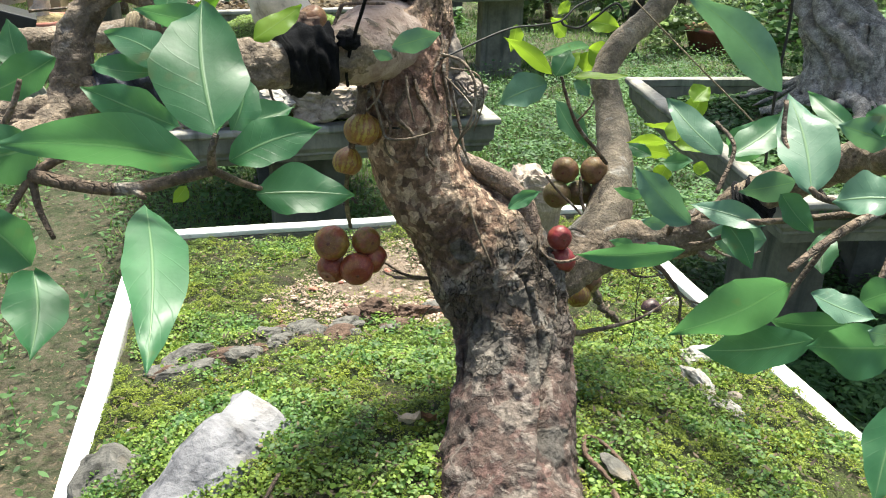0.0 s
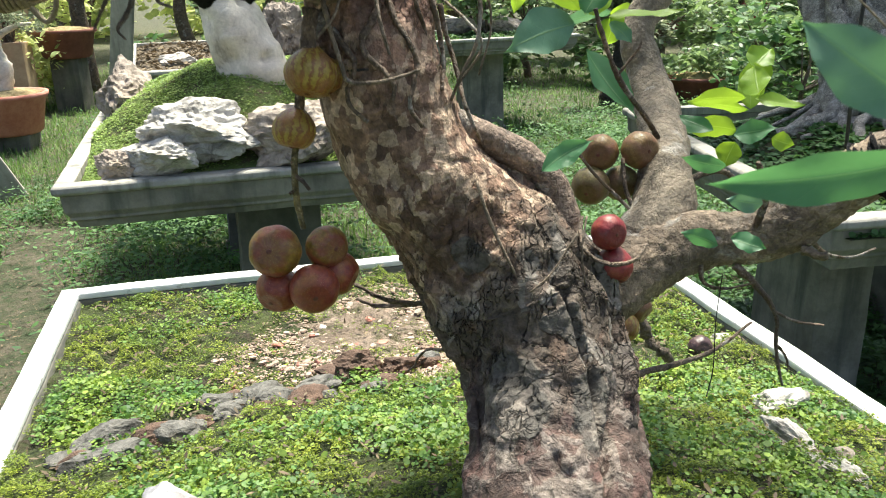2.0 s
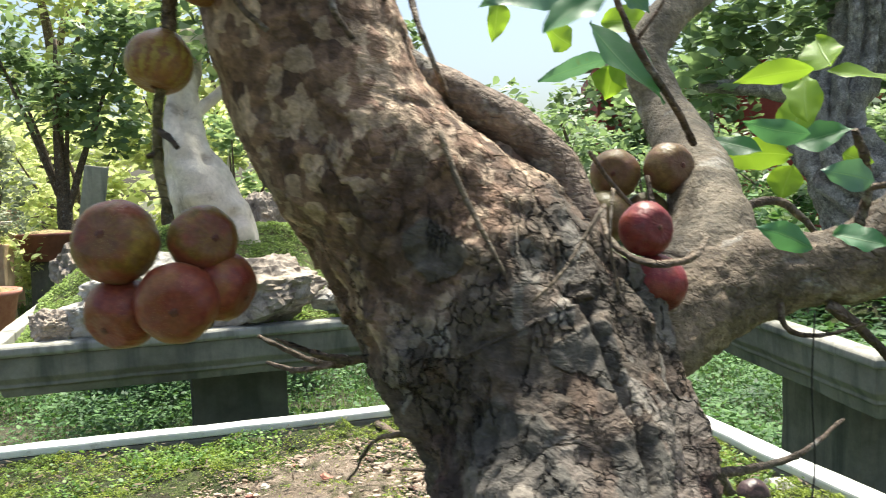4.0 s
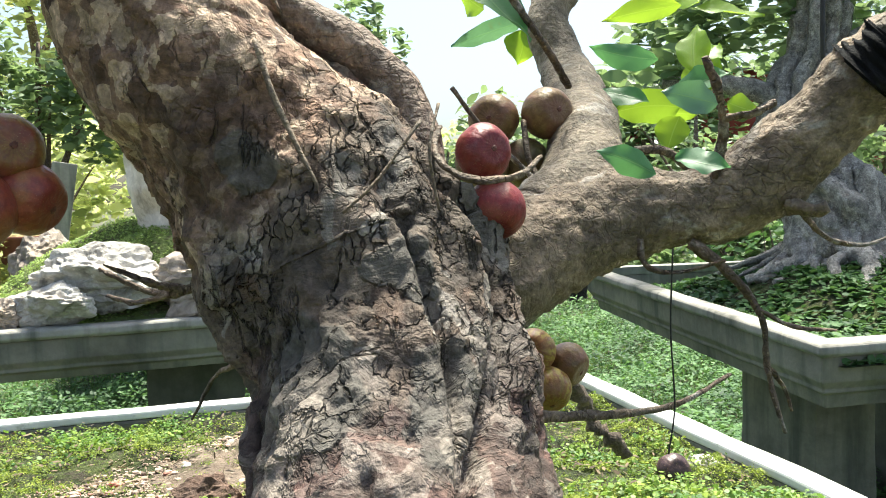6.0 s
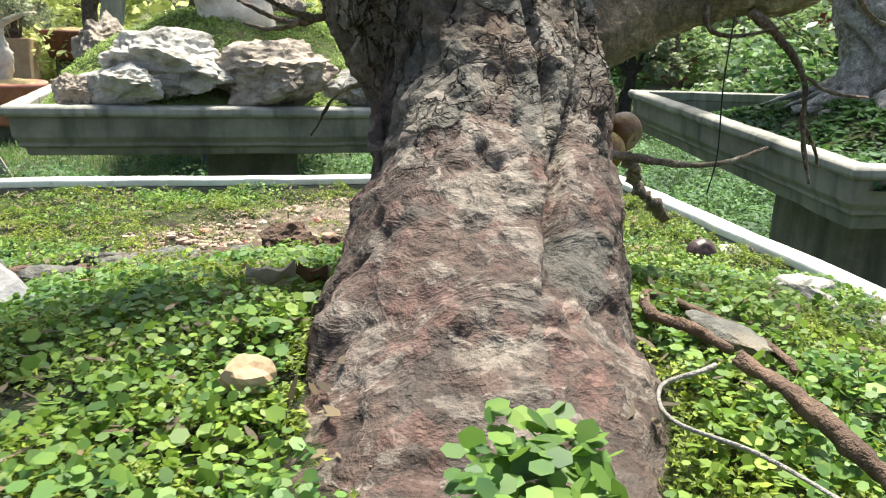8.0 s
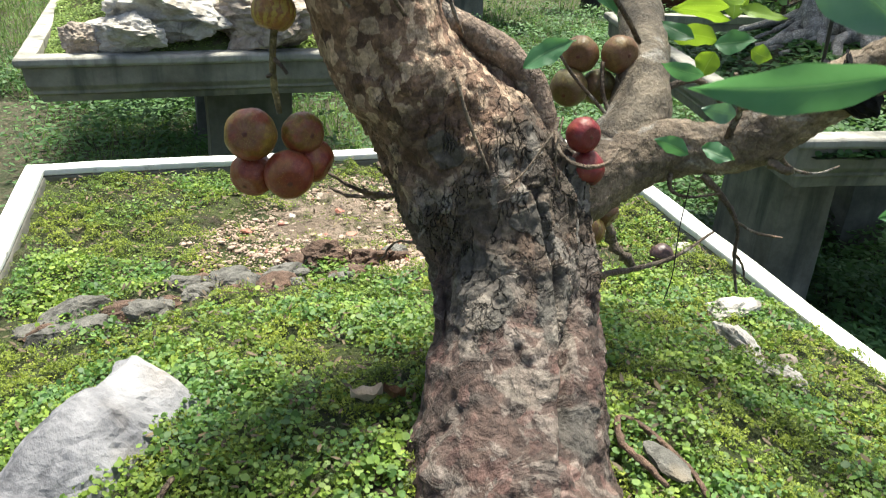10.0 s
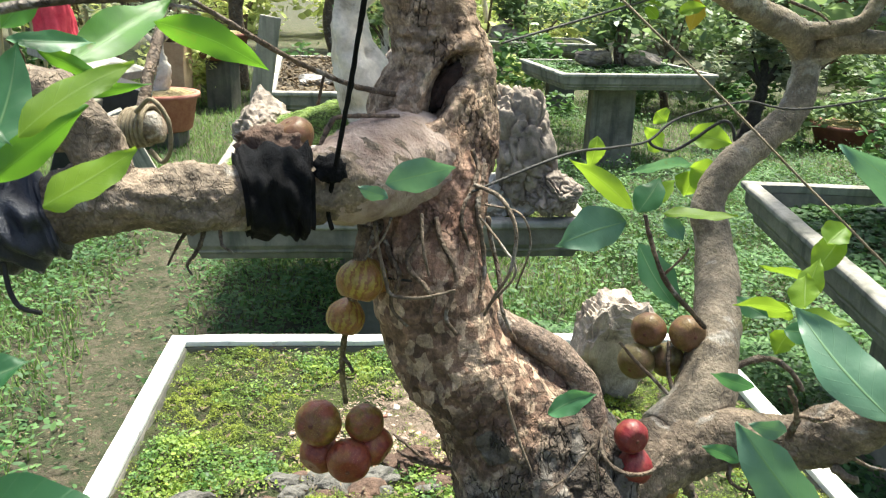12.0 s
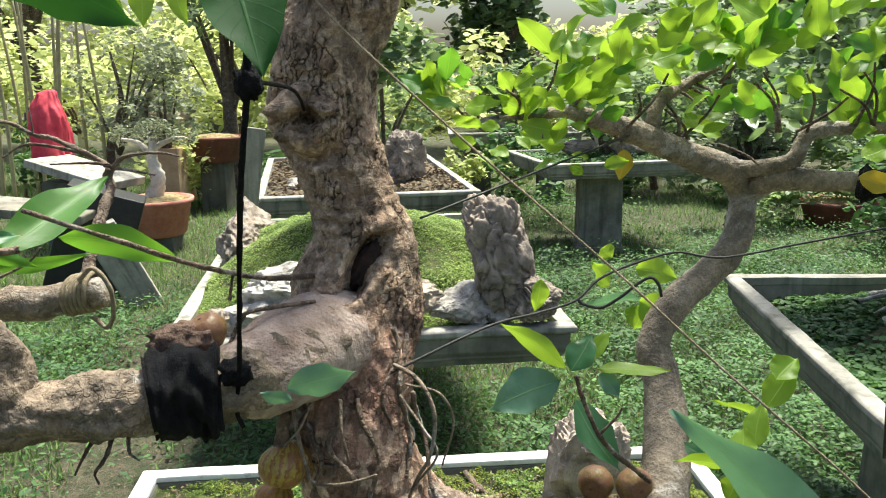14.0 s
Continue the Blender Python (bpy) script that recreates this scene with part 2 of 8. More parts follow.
def bark_young(name="young_fig_bark", tint=(0.255, 0.19, 0.135), cracked=0.3, coarse=1.0):
    k = Mat(name, 0.75)
    n, f = k.noise(30, 4), k.noise(220, 3)
    spots = k.voronoi(240, "F1")
    d = tuple(v * 0.45 for v in tint)
    c = k.mix(k.ramp(n, 0.35, 0.65), d, tint)
    c = k.mix(k.ramp(k.noise(14, 3, warp=1.0), 0.55, 0.63, 0, 0.6), c, (0.16, 0.13, 0.10))
    c = k.mix(k.ramp(k.noise(19, 4, 0.65, warp=0.5), 0.57, 0.64, 0, 0.7), c, (0.36, 0.335, 0.30))
    c = k.mix(k.ramp(spots, 0.25, 0.1, 0, 0.5 * coarse), c, (0.42, 0.34, 0.22))
    c = k.mix(0.7 * coarse, c, k.mix(k.ramp(f, 0.3, 0.7), (0.42, 0.41, 0.40), (1.42, 1.42, 1.42)), "MULTIPLY")
    blot = k.noise(48, 3, 0.6, warp=0.6)
    c = k.mix(k.ramp(blot, 0.56, 0.62, 0, 0.6 * coarse), c, tuple(v * 0.35 for v in tint))
    g = k.noise(520, 3, 0.7)
    c = k.mix(0.6 * coarse, c, k.mix(k.ramp(g, 0.3, 0.7), (0.5, 0.5, 0.5), (1.4, 1.4, 1.4)), "MULTIPLY")
    crk = k.ramp(k.math("ABSOLUTE", k.math("SUBTRACT", k.noise(44, 3, 0.6, k.scaled(1, 1, 1), 0.8), 0.5)), 0.003, 0.012, 1, 0)
    c = k.mix(k.math("MULTIPLY", k.math("MULTIPLY", crk, 0.5), k.ramp(k.noise(37, 2), 0.52, 0.62)), c, tuple(v * 0.2 for v in tint))
    warp = k.node("ShaderNodeTexNoise")
    k.link(k.co, warp.inputs["Vector"])
    warp.inputs["Scale"].default_value = 40.0
    off = k.node("ShaderNodeVectorMath")
    off.operation = "MULTIPLY_ADD"
    k.link(warp.outputs[1], off.inputs[0])
    off.inputs[1].default_value = (0.03, 0.03, 0.03)
    k.link(k.co, off.inputs[2])
    cell = k.node("ShaderNodeTexVoronoi", feature="F1")
    k.link(off.outputs[0], cell.inputs["Vector"])
    cell.inputs["Scale"].default_value = 60.0
    s3 = k.node("ShaderNodeSeparateXYZ")
    k.link(cell.outputs[1], s3.inputs[0])
    c = k.mix(0.6 * coarse, c, k.mix(s3.outputs[0], (0.66, 0.63, 0.60), (1.38, 1.36, 1.34)), "MULTIPLY")
    split = k.math("MULTIPLY", k.ramp(k.voronoi(80, "DISTANCE_TO_EDGE", off.outputs[0]), 0.0, 0.05, 1, 0), k.ramp(k.noise(21, 3), 0.46, 0.56))
    c = k.mix(k.math("MULTIPLY", split, cracked), c, tuple(v * 0.12 for v in tint))
    rings = k.noise(1.0, 3, co=k.scaled(12, 12, 110))
    k.color(c).bump(k.math("SUBTRACT", k.math("ADD", k.math("MULTIPLY", f, 0.6 * coarse), k.math("ADD", k.math("MULTIPLY", n, 0.35), k.math("MULTIPLY", rings, 0.4))), k.math("ADD", k.math("MULTIPLY", crk, 0.12), k.math("MULTIPLY", split, cracked))), 1.0, 0.006)
    return k.m


def stone(name, a, b, scale=14.0):
    k = Mat(name, 0.85)
    n, f = k.noise(scale, 6, 0.62, warp=0.6), k.noise(scale * 9, 4, 0.65)
    v = k.voronoi(scale * 0.9, "DISTANCE_TO_EDGE", k.scaled(1, 1, 1.4))
    c = k.mix(k.ramp(n, 0.36, 0.64), a, b)
    c = k.mix(k.ramp(n, 0.30, 0.42, 0.75, 0), c, tuple(x * 0.28 for x in a))
    c = k.mix(k.ramp(k.noise(scale * 0.5, 3), 0.55, 0.68, 0, 0.45), c, (0.26, 0.19, 0.11))
    c = k.mix(0.5, c, k.mix(f, (0.35, 0.35, 0.35), (1.25, 1.25, 1.25)), "MULTIPLY")
    h = k.math("ADD", k.math("MULTIPLY", n, 0.7), k.math("MULTIPLY", f, 0.3))
    k.color(c).bump(h, 0.8, 0.012)
    return k.m


def concrete(name, a=(0.150, 0.134, 0.105), b=(0.33, 0.30, 0.245)):
    k = Mat(name, 0.9)
    n, f = k.noise(5, 6, 0.65), k.noise(70, 4, 0.7)
    streak = k.noise(2.0, 4, co=k.scaled(9, 9, 0.9))
    c = k.mix(k.ramp(n, 0.35, 0.65), a, b)
    c = k.mix(k.ramp(streak, 0.50, 0.68, 0, 0.7), c, (0.07, 0.075, 0.06))
    c = k.mix(k.ramp(k.noise(3, 3), 0.56, 0.7, 0, 0.4), c, (0.12, 0.14, 0.07))
    c = k.mix(0.45, c, k.mix(f, (0.4, 0.4, 0.4), (1.2, 1.2, 1.2)), "MULTIPLY")
    k.color(c).bump(k.math("ADD", k.math("MULTIPLY", f, 0.6), n), 0.35, 0.006)
    return k.m


def white_paint():
    k = Mat("worn_white_paint", 0.7)
    n, f = k.noise(9, 6, 0.65), k.noise(90, 4, 0.7)
    c = k.mix(k.ramp(n, 0.3, 0.6), (0.62, 0.62, 0.59), (0.82, 0.82, 0.80))
    c = k.mix(k.ramp(k.noise(24, 5, 0.7), 0.60, 0.70, 0, 0.75), c, (0.27, 0.27, 0.24))
    c = k.mix(0.3, c, k.mix(f, (0.5, 0.5, 0.5), (1.1, 1.1, 1.1)), "MULTIPLY")
    k.color(c).bump(f, 0.3, 0.003)
    return k.m


def soil_mat(name, a, b, cc):
    k = Mat(name, 0.95)
    n, f = k.noise(9, 6, 0.65), k.noise(120, 5, 0.7)
    c = k.mix(k.ramp(n, 0.38, 0.6), a, b)
    c = k.mix(k.ramp(k.noise(30, 5, 0.7), 0.5, 0.62), c, cc)
    c = k.mix(0.6, c, k.mix(f, (0.2, 0.2, 0.2), (1.4, 1.4, 1.4)), "MULTIPLY")
    k.color(c).bump(k.math("ADD", f, n), 1.0, 0.016)
    return k.m


def leaf_mat(name, dark, lite, trans, gloss=0.42, amount=0.3, vein=(0.15, 0.26, 0.12), coat=0.06):
    """Broad leaf: a pale midrib and side veins from the blade's own u, v."""
    k = Mat(name, gloss, "UV")
    sep = k.node("ShaderNodeSeparateXYZ")
    k.link(k.co, sep.inputs[0])
    u, v = sep.outputs[0], sep.outputs[1]
    side = k.math("ABSOLUTE", k.math("SUBTRACT", v, 0.5))
    rib = k.ramp(side, 0.010, 0.028, 1, 0)
    ang = k.math("SUBTRACT", u, k.math("MULTIPLY", side, 0.42))
    w = k.math("ABSOLUTE", k.math("SUBTRACT", k.math("FRACT", k.math("MULTIPLY", ang, 8.0)), 0.5))
    veins = k.ramp(w, 0.0, 0.05, 0.16, 0)
    geo = k.node("ShaderNodeTexCoord").outputs["Object"]
    n = k.noise(45, 4, co=geo)
    f = k.noise(260, 3, co=geo)
    r = k.rand()
    base = k.mix(k.ramp(n, 0.35, 0.65), dark, lite)
    base = k.mix(k.math("MULTIPLY", r, 0.45), base, tuple(x * 0.6 for x in dark))
    base = k.mix(k.ramp(k.noise(28, 3, co=geo), 0.66, 0.72, 0, 0.55), base, (0.14, 0.10, 0.035))
    c = k.mix(k.math("MAXIMUM", rib, veins), base, vein)
    k.color(c).rough(k.ramp(n, 0.3, 0.7, gloss - 0.06, gloss + 0.12))
    k.b.inputs["Specular IOR Level"].default_value = 0.45 if coat else 0.15
    k.b.inputs["Coat Weight"].default_value = coat
    k.b.inputs["Coat Roughness"].default_value = 0.4
    k.bump(k.math("SUBTRACT", k.math("MULTIPLY", f, 0.35), k.math("MAXIMUM", rib, veins)), 0.35, 0.0015)
    return k.thin(k.mix(veins, trans, vein), amount).m


def tuft_mat(name, cols, trans, amount=0.3, rough=0.55, patch=5.0):
    """Small leaves and blades of one joined mesh, varied leaf by leaf."""
    k = Mat(name, rough)
    r = k.rand("island")
    n = k.noise(patch, 4, 0.6)
    a = k.mix(r, cols[0], cols[1])
    b = k.mix(r, cols[2], cols[3])
    c = k.mix(k.ramp(n, 0.42, 0.60), a, b)
    k.color(c)
    return k.thin(k.mix(n, trans, c), amount).m


def fig_mat(name, a, b, stripe, blush, bold=0.35):
    """Fig skin in the fig's own unit space: meridian stripes, blush, specks."""
    k = Mat(name, 0.42)
    r = k.rand()
    off = k.node("ShaderNodeVectorMath")
    off.operation = "ADD"
    k.link(k.co, off.inputs[0])
    comb = k.node("ShaderNodeCombineXYZ")
    k.link(k.math("MULTIPLY", r, 40.0), comb.inputs[0])
    k.link(comb.outputs[0], off.inputs[1])
    co = off.outputs[0]
    n = k.noise(2.6, 5, 0.6, co)
    sep = k.node("ShaderNodeSeparateXYZ")
    k.link(k.co, sep.inputs[0])
    ang = k.math("ARCTAN2", sep.outputs[1], sep.outputs[0])
    wob = k.math("ADD", ang, k.math("MULTIPLY", k.noise(5, 3, 0.6, co), 0.7))
    st = k.math("ABSOLUTE", k.math("SINE", k.math("MULTIPLY", wob, 8.0)))
    c = k.mix(k.ramp(n, 0.36, 0.62), a, b)
    c = k.mix(k.ramp(st, 0.6, 1.0, 0, bold), c, stripe)
    c = k.mix(k.ramp(k.noise(1.3, 2, 0.5, co), 0.46, 0.62, 0, 0.85), c, blush)
    c = k.mix(k.ramp(sep.outputs[2], 0.55, 0.86, 0, 0.75), c, stripe)
    c = k.mix(k.ramp(k.noise(1.7, 3, 0.55, co), 0.52, 0.66, 0, 0.25), c, (0.26, 0.13, 0.12))
    sp = k.voronoi(24, "F1", co)
    c = k.mix(k.math("MULTIPLY", k.ramp(sp, 0.20, 0.10, 0, 0.7), k.ramp(k.noise(2.2, 2, 0.5, co), 0.45, 0.55)), c, (0.50, 0.36, 0.17))
    c = k.mix(0.55, c, k.mix(k.ramp(k.noise(7, 5, 0.7, co), 0.3, 0.7), (0.55, 0.55, 0.55), (1.35, 1.35, 1.35)), "MULTIPLY")
    k.color(c).rough(k.ramp(n, 0.3, 0.7, 0.34, 0.54))
    k.bump(k.math("ADD", k.math("MULTIPLY", st, 0.6), k.math("MULTIPLY", k.noise(6, 2, 0.5, co), 0.5)), 0.10, 0.05)
    return k.m


def plain(name, a, b, scale=30.0, rough=0.7, bump=0.4):
    k = Mat(name, rough)
    n, f = k.noise(scale, 5, 0.65), k.noise(scale * 7, 3, 0.7)
    c = k.mix(k.ramp(n, 0.35, 0.65), a, b)
    c = k.mix(0.4, c, k.mix(f, (0.45, 0.45, 0.45), (1.2, 1.2, 1.2)), "MULTIPLY")
    k.color(c).bump(k.math("ADD", n, f), bump, 0.004)
    return k.m


BARK = bark_main()
YOUNG = bark_young("young_fig_bark", (0.265, 0.200, 0.142), 0.15, 0.85)
TWIG = bark_young("twig_bark", (0.185, 0.128, 0.088))
ROOTWOOD = bark_young("weathered_root_wood", (0.44, 0.41, 0.375), 0.7)
GREYLIMB = bark_young("smooth_grey_limb", (0.310, 0.250, 0.182), 0.05, 0.75)
STALK = bark_young("green_brown_stalk", (0.24, 0.19, 0.075))
REDROOT = bark_young("smooth_root_bark", (0.275, 0.195, 0.148))
LIME = stone("grey_limestone", (0.28, 0.255, 0.225), (0.66, 0.62, 0.565))
BEDSTONE = stone("blue_grey_stone", (0.135, 0.132, 0.148), (0.37, 0.36, 0.375), 11)
GREYSTONE = stone("dull_grey_stone", (0.070, 0.066, 0.058), (0.205, 0.192, 0.172), 26)
BROWNSTONE = stone("brown_stone", (0.22, 0.175, 0.14), (0.50, 0.42, 0.345), 16)
DARKROCK = stone("furrowed_dark_rock", (0.140, 0.112, 0.092), (0.385, 0.318, 0.262), 12)
CONC = concrete("weathered_concrete")
CONC_DARK = concrete("dark_mossy_concrete", (0.085, 0.083, 0.070), (0.19, 0.18, 0.152))
CONC_PALE = concrete("pale_concrete", (0.265, 0.248, 0.214), (0.49, 0.462, 0.410))
CONC_MID = concrete("damp_grey_concrete", (0.138, 0.124, 0.098), (0.295, 0.268, 0.218))
CONC_RIM = concrete("damp_pale_concrete", (0.205, 0.192, 0.165), (0.38, 0.358, 0.315))
WHITE = white_paint()
SOIL = soil_mat("mossy_soil", (0.030, 0.042, 0.010), (0.072, 0.092, 0.018), (0.048, 0.038, 0.020))
MOSSY = soil_mat("moss_grown_soil", (0.085, 0.125, 0.030), (0.19, 0.25, 0.060), (0.13, 0.11, 0.055))
GRIT = soil_mat("pinkish_grit", (0.19, 0.14, 0.10), (0.36, 0.275, 0.21), (0.10, 0.09, 0.04))
TURF = soil_mat("turf_and_bare_earth", (0.042, 0.055, 0.020), (0.125, 0.105, 0.070), (0.050, 0.070, 0.024))
LEAF = leaf_mat("green_fig_leaf", (0.030, 0.112, 0.046), (0.066, 0.185, 0.082), (0.18, 0.44, 0.14), 0.44)
LEAF_PALE = leaf_mat("pale_glossy_fig_leaf", (0.085, 0.185, 0.118), (0.150, 0.270, 0.180), (0.18, 0.38, 0.16), 0.40, 0.22)
LEAF_LIME = leaf_mat("young_lime_leaf", (0.135, 0.255, 0.020), (0.235, 0.370, 0.034), (0.40, 0.60, 0.045), 0.45, 0.42, (0.28, 0.40, 0.10))
# darker leaf copy: the unlit look of backlit leaves is put into its colour
LEAF_SHADED = leaf_mat("shade_tinted_fig_leaf", (0.012, 0.05, 0.014), (0.024, 0.085, 0.022), (0.05, 0.17, 0.02), 0.6, 0.3, (0.03, 0.10, 0.03), 0.0)
LEAF_MID = leaf_mat("deep_green_fig_leaf", (0.028, 0.110, 0.012), (0.062, 0.190, 0.020), (0.22, 0.48, 0.035), 0.5, 0.36, (0.10, 0.24, 0.05))
LEAF_YELLOW = leaf_mat("yellowing_leaf", (0.45, 0.33, 0.02), (0.60, 0.45, 0.03), (0.7, 0.5, 0.05), 0.5, 0.4, (0.5, 0.42, 0.1))
MOSS = tuft_mat("creeping_moss_leaves", ((0.056, 0.088, 0.010), (0.35, 0.40, 0.040), (0.017, 0.042, 0.009), (0.20, 0.29, 0.034)), (0.36, 0.50, 0.08), 0.36, 0.6, 10.0)
MOUND = tuft_mat("short_bright_moss", ((0.150, 0.235, 0.050), (0.40, 0.50, 0.145), (0.085, 0.150, 0.034), (0.27, 0.37, 0.085)), (0.42, 0.56, 0.14), 0.4, 0.6, 4.0)
CLOVER = tuft_mat("round_clover_leaves", ((0.018, 0.066, 0.016), (0.145, 0.270, 0.062), (0.065, 0.130, 0.014), (0.30, 0.40, 0.055)), (0.30, 0.50, 0.08), 0.34, 0.55, 15.0)
GRASS = tuft_mat("garden_grass", ((0.115, 0.195, 0.048), (0.210, 0.315, 0.088), (0.022, 0.066, 0.018), (0.080, 0.160, 0.042)), (0.22, 0.38, 0.08), 0.3, 0.75, 1.3)
WEEDS = tuft_mat("broad_weeds", ((0.040, 0.112, 0.030), (0.130, 0.250, 0.070), (0.010, 0.038, 0.012), (0.058, 0.138, 0.038)), (0.22, 0.38, 0.09), 0.3, 0.62, 2.5)
SHRUB = tuft_mat("shrub_leaves", ((0.068, 0.134, 0.058), (0.26, 0.34, 0.17), (0.016, 0.044, 0.020), (0.150, 0.225, 0.105)), (0.40, 0.54, 0.19), 0.4, 0.45, 0.8)
# yellow-green far leaves, coloured extra pale: the sun on them is painted in
SUN_TINT_LEAF = tuft_mat("sun_tinted_yellow_green_leaves", ((0.30, 0.39, 0.12), (0.72, 0.74, 0.34), (0.11, 0.19, 0.06), (0.52, 0.57, 0.22)), (0.85, 0.88, 0.42), 0.55, 0.5, 0.8)
GREYLEAF = tuft_mat("grey_green_needles", ((0.16, 0.20, 0.12), (0.32, 0.34, 0.22), (0.10, 0.14, 0.08), (0.24, 0.26, 0.16)), (0.35, 0.4, 0.2), 0.3, 0.6, 1.0)
LITTER = tuft_mat("dry_leaf_litter", ((0.07, 0.05, 0.03), (0.21, 0.155, 0.09), (0.05, 0.038, 0.024), (0.14, 0.105, 0.065)), (0.3, 0.2, 0.1), 0.1, 0.8, 3.0)
FIG_GREEN = fig_mat("ripening_fig_skin", (0.150, 0.088, 0.014), (0.300, 0.190, 0.030), (0.125, 0.028, 0.015), (0.225, 0.044, 0.027))
FIG_RED = fig_mat("red_fig_skin", (0.205, 0.034, 0.020), (0.300, 0.076, 0.034), (0.150, 0.016, 0.013), (0.260, 0.105, 0.030))
FIG_WINE = fig_mat("wine_red_fig_skin", (0.17, 0.014, 0.018), (0.24, 0.028, 0.03), (0.12, 0.008, 0.012), (0.22, 0.05, 0.03))
FIG_YELLOW = fig_mat("yellow_green_fig_skin", (0.28, 0.185, 0.03), (0.42, 0.31, 0.06), (0.20, 0.055, 0.024), (0.27, 0.12, 0.035), 0.8)
FIG_BROWN = fig_mat("brown_fig_skin", (0.16, 0.095, 0.032), (0.27, 0.175, 0.060), (0.12, 0.052, 0.022), (0.20, 0.085, 0.045))
FIG_OLIVE = fig_mat("olive_fig_skin", (0.125, 0.100, 0.030), (0.230, 0.180, 0.062), (0.110, 0.058, 0.028), (0.175, 0.098, 0.050))
FIG_DARK = fig_mat("withered_fig_skin", (0.035, 0.018, 0.02), (0.07, 0.035, 0.035), (0.03, 0.015, 0.015), (0.06, 0.03, 0.03))
PALE_BARK = stone("pale_bark", (0.54, 0.45, 0.36), (0.84, 0.74, 0.62), 9)
CLOTH = plain("black_cloth_wrap", (0.006, 0.006, 0.007), (0.018, 0.018, 0.02), 90, 0.85, 0.9)
CLOTH.node_tree.nodes["Principled BSDF"].inputs["Specular IOR Level"].default_value = 0.12
TAPE = plain("dark_blue_tape", (0.007, 0.009, 0.018), (0.018, 0.021, 0.036), 60, 0.5, 0.4)
WIRE = plain("black_wire", (0.012, 0.011, 0.010), (0.03, 0.027, 0.022), 60, 0.6, 0.3)
CORD = plain("tan_cord", (0.21, 0.16, 0.10), (0.33, 0.27, 0.18), 120, 0.85, 0.6)
DRYLEAF = plain("pale_dry_leaf", (0.55, 0.42, 0.28), (0.78, 0.64, 0.46), 90, 0.7, 0.6)
BROWNLEAF = plain("brown_dry_leaf", (0.10, 0.045, 0.015), (0.24, 0.12, 0.04), 60, 0.7, 0.6)
CUTWOOD = plain("grey_cut_wood", (0.19, 0.165, 0.145), (0.36, 0.33, 0.30), 60, 0.85, 0.6)
FIGEYE = plain("fig_eye", (0.085, 0.024, 0.016), (0.165, 0.055, 0.032), 9, 0.6, 0.3)
CLOTHWOOD = plain("blackened_bark", (0.016, 0.013, 0.011), (0.055, 0.045, 0.036), 30, 0.9, 0.9)
DARKWOOD = plain("dark_rotten_wood", (0.06, 0.036, 0.025), (0.18, 0.11, 0.078), 40, 0.9, 0.9)
HOLLOW_SHADE = plain("hollow_shade_colour", (0.018, 0.010, 0.008), (0.06, 0.03, 0.022), 60, 0.95, 0.8)
TERRA = plain("terracotta", (0.46, 0.165, 0.115), (0.60, 0.27, 0.20), 12, 0.8, 0.3)
TERRA_DARK = plain("dark_terracotta", (0.13, 0.045, 0.03), (0.22, 0.08, 0.055), 12, 0.8, 0.3)
REDCLOTH = plain("red_cloth", (0.50, 0.02, 0.05), (0.72, 0.09, 0.12), 5, 0.8, 0.5)
REDWALL = plain("red_painted_sheet", (0.36, 0.05, 0.055), (0.45, 0.08, 0.08), 2, 0.6, 0.2)
ROOFGREY = plain("grey_roof_sheet", (0.20, 0.16, 0.16), (0.32, 0.26, 0.26), 3, 0.6, 0.2)
TAN = plain("tan_clay_pot", (0.40, 0.26, 0.15), (0.52, 0.37, 0.23), 10, 0.8, 0.3)
BLACKBOX = plain("black_plastic", (0.008, 0.008, 0.008), (0.02, 0.02, 0.02), 20, 0.5, 0.2)
STEMS = plain("bamboo_cane", (0.30, 0.26, 0.13), (0.45, 0.40, 0.22), 8, 0.6, 0.2)
BED = soil_mat("dry_litter_bed", (0.09, 0.07, 0.045), (0.20, 0.165, 0.11), (0.30, 0.22, 0.11))
HEALED = plain("healed_cut_bark", (0.27, 0.185, 0.145), (0.52, 0.41, 0.345), 34, 0.85, 1.0)
SAND = soil_mat("pot_soil", (0.36, 0.27, 0.13), (0.48, 0.38, 0.2), (0.2, 0.16, 0.06))

# ---- building helpers ----
rng = np.random.RandomState(11)


def thing(name, at, yaw=0.0, label="", category="", group="", kind=""):
    e = new(name)
    e.empty_display_size = 0.05
    e.matrix_world = pose(*at, 0, 0, yaw)
    return tagged(e, label, category, group, kind)


def mesh(name, verts, faces, smooth=True):
    me = bpy.data.meshes.new(name)
    me.from_pydata([tuple(map(float, v)) for v in verts], [], faces)
    if smooth:
        me.polygons.foreach_set("use_smooth", [True] * len(me.polygons))
    me.update()
    return me


def local(parent, verts):
    """World places as places in the thing's own space."""
    p, chain = parent, []
    m = Matrix.Identity(4)
    while p is not None:
        m = p.matrix_basis @ m
        p = p.parent
    i = np.array(m.inverted())
    v = np.asarray(verts, float)
    return v @ i[:3, :3].T + i[:3, 3]


def put(name, me, material, parent=None, label="", at=None):
    ob = new(name, me)
    if material is not None and not me.materials:
        me.materials.append(material)
    if parent is not None:
        ob.parent = parent
    if at is not None:
        ob.matrix_basis = at
    if label:
        tagged(ob, label)
    return ob


def wpart(name, vf, material, parent, label="", smooth=True):
    """A part given in world places."""
    return put(name, mesh(name, local(parent, vf[0]), vf[1], smooth), material, parent, label)


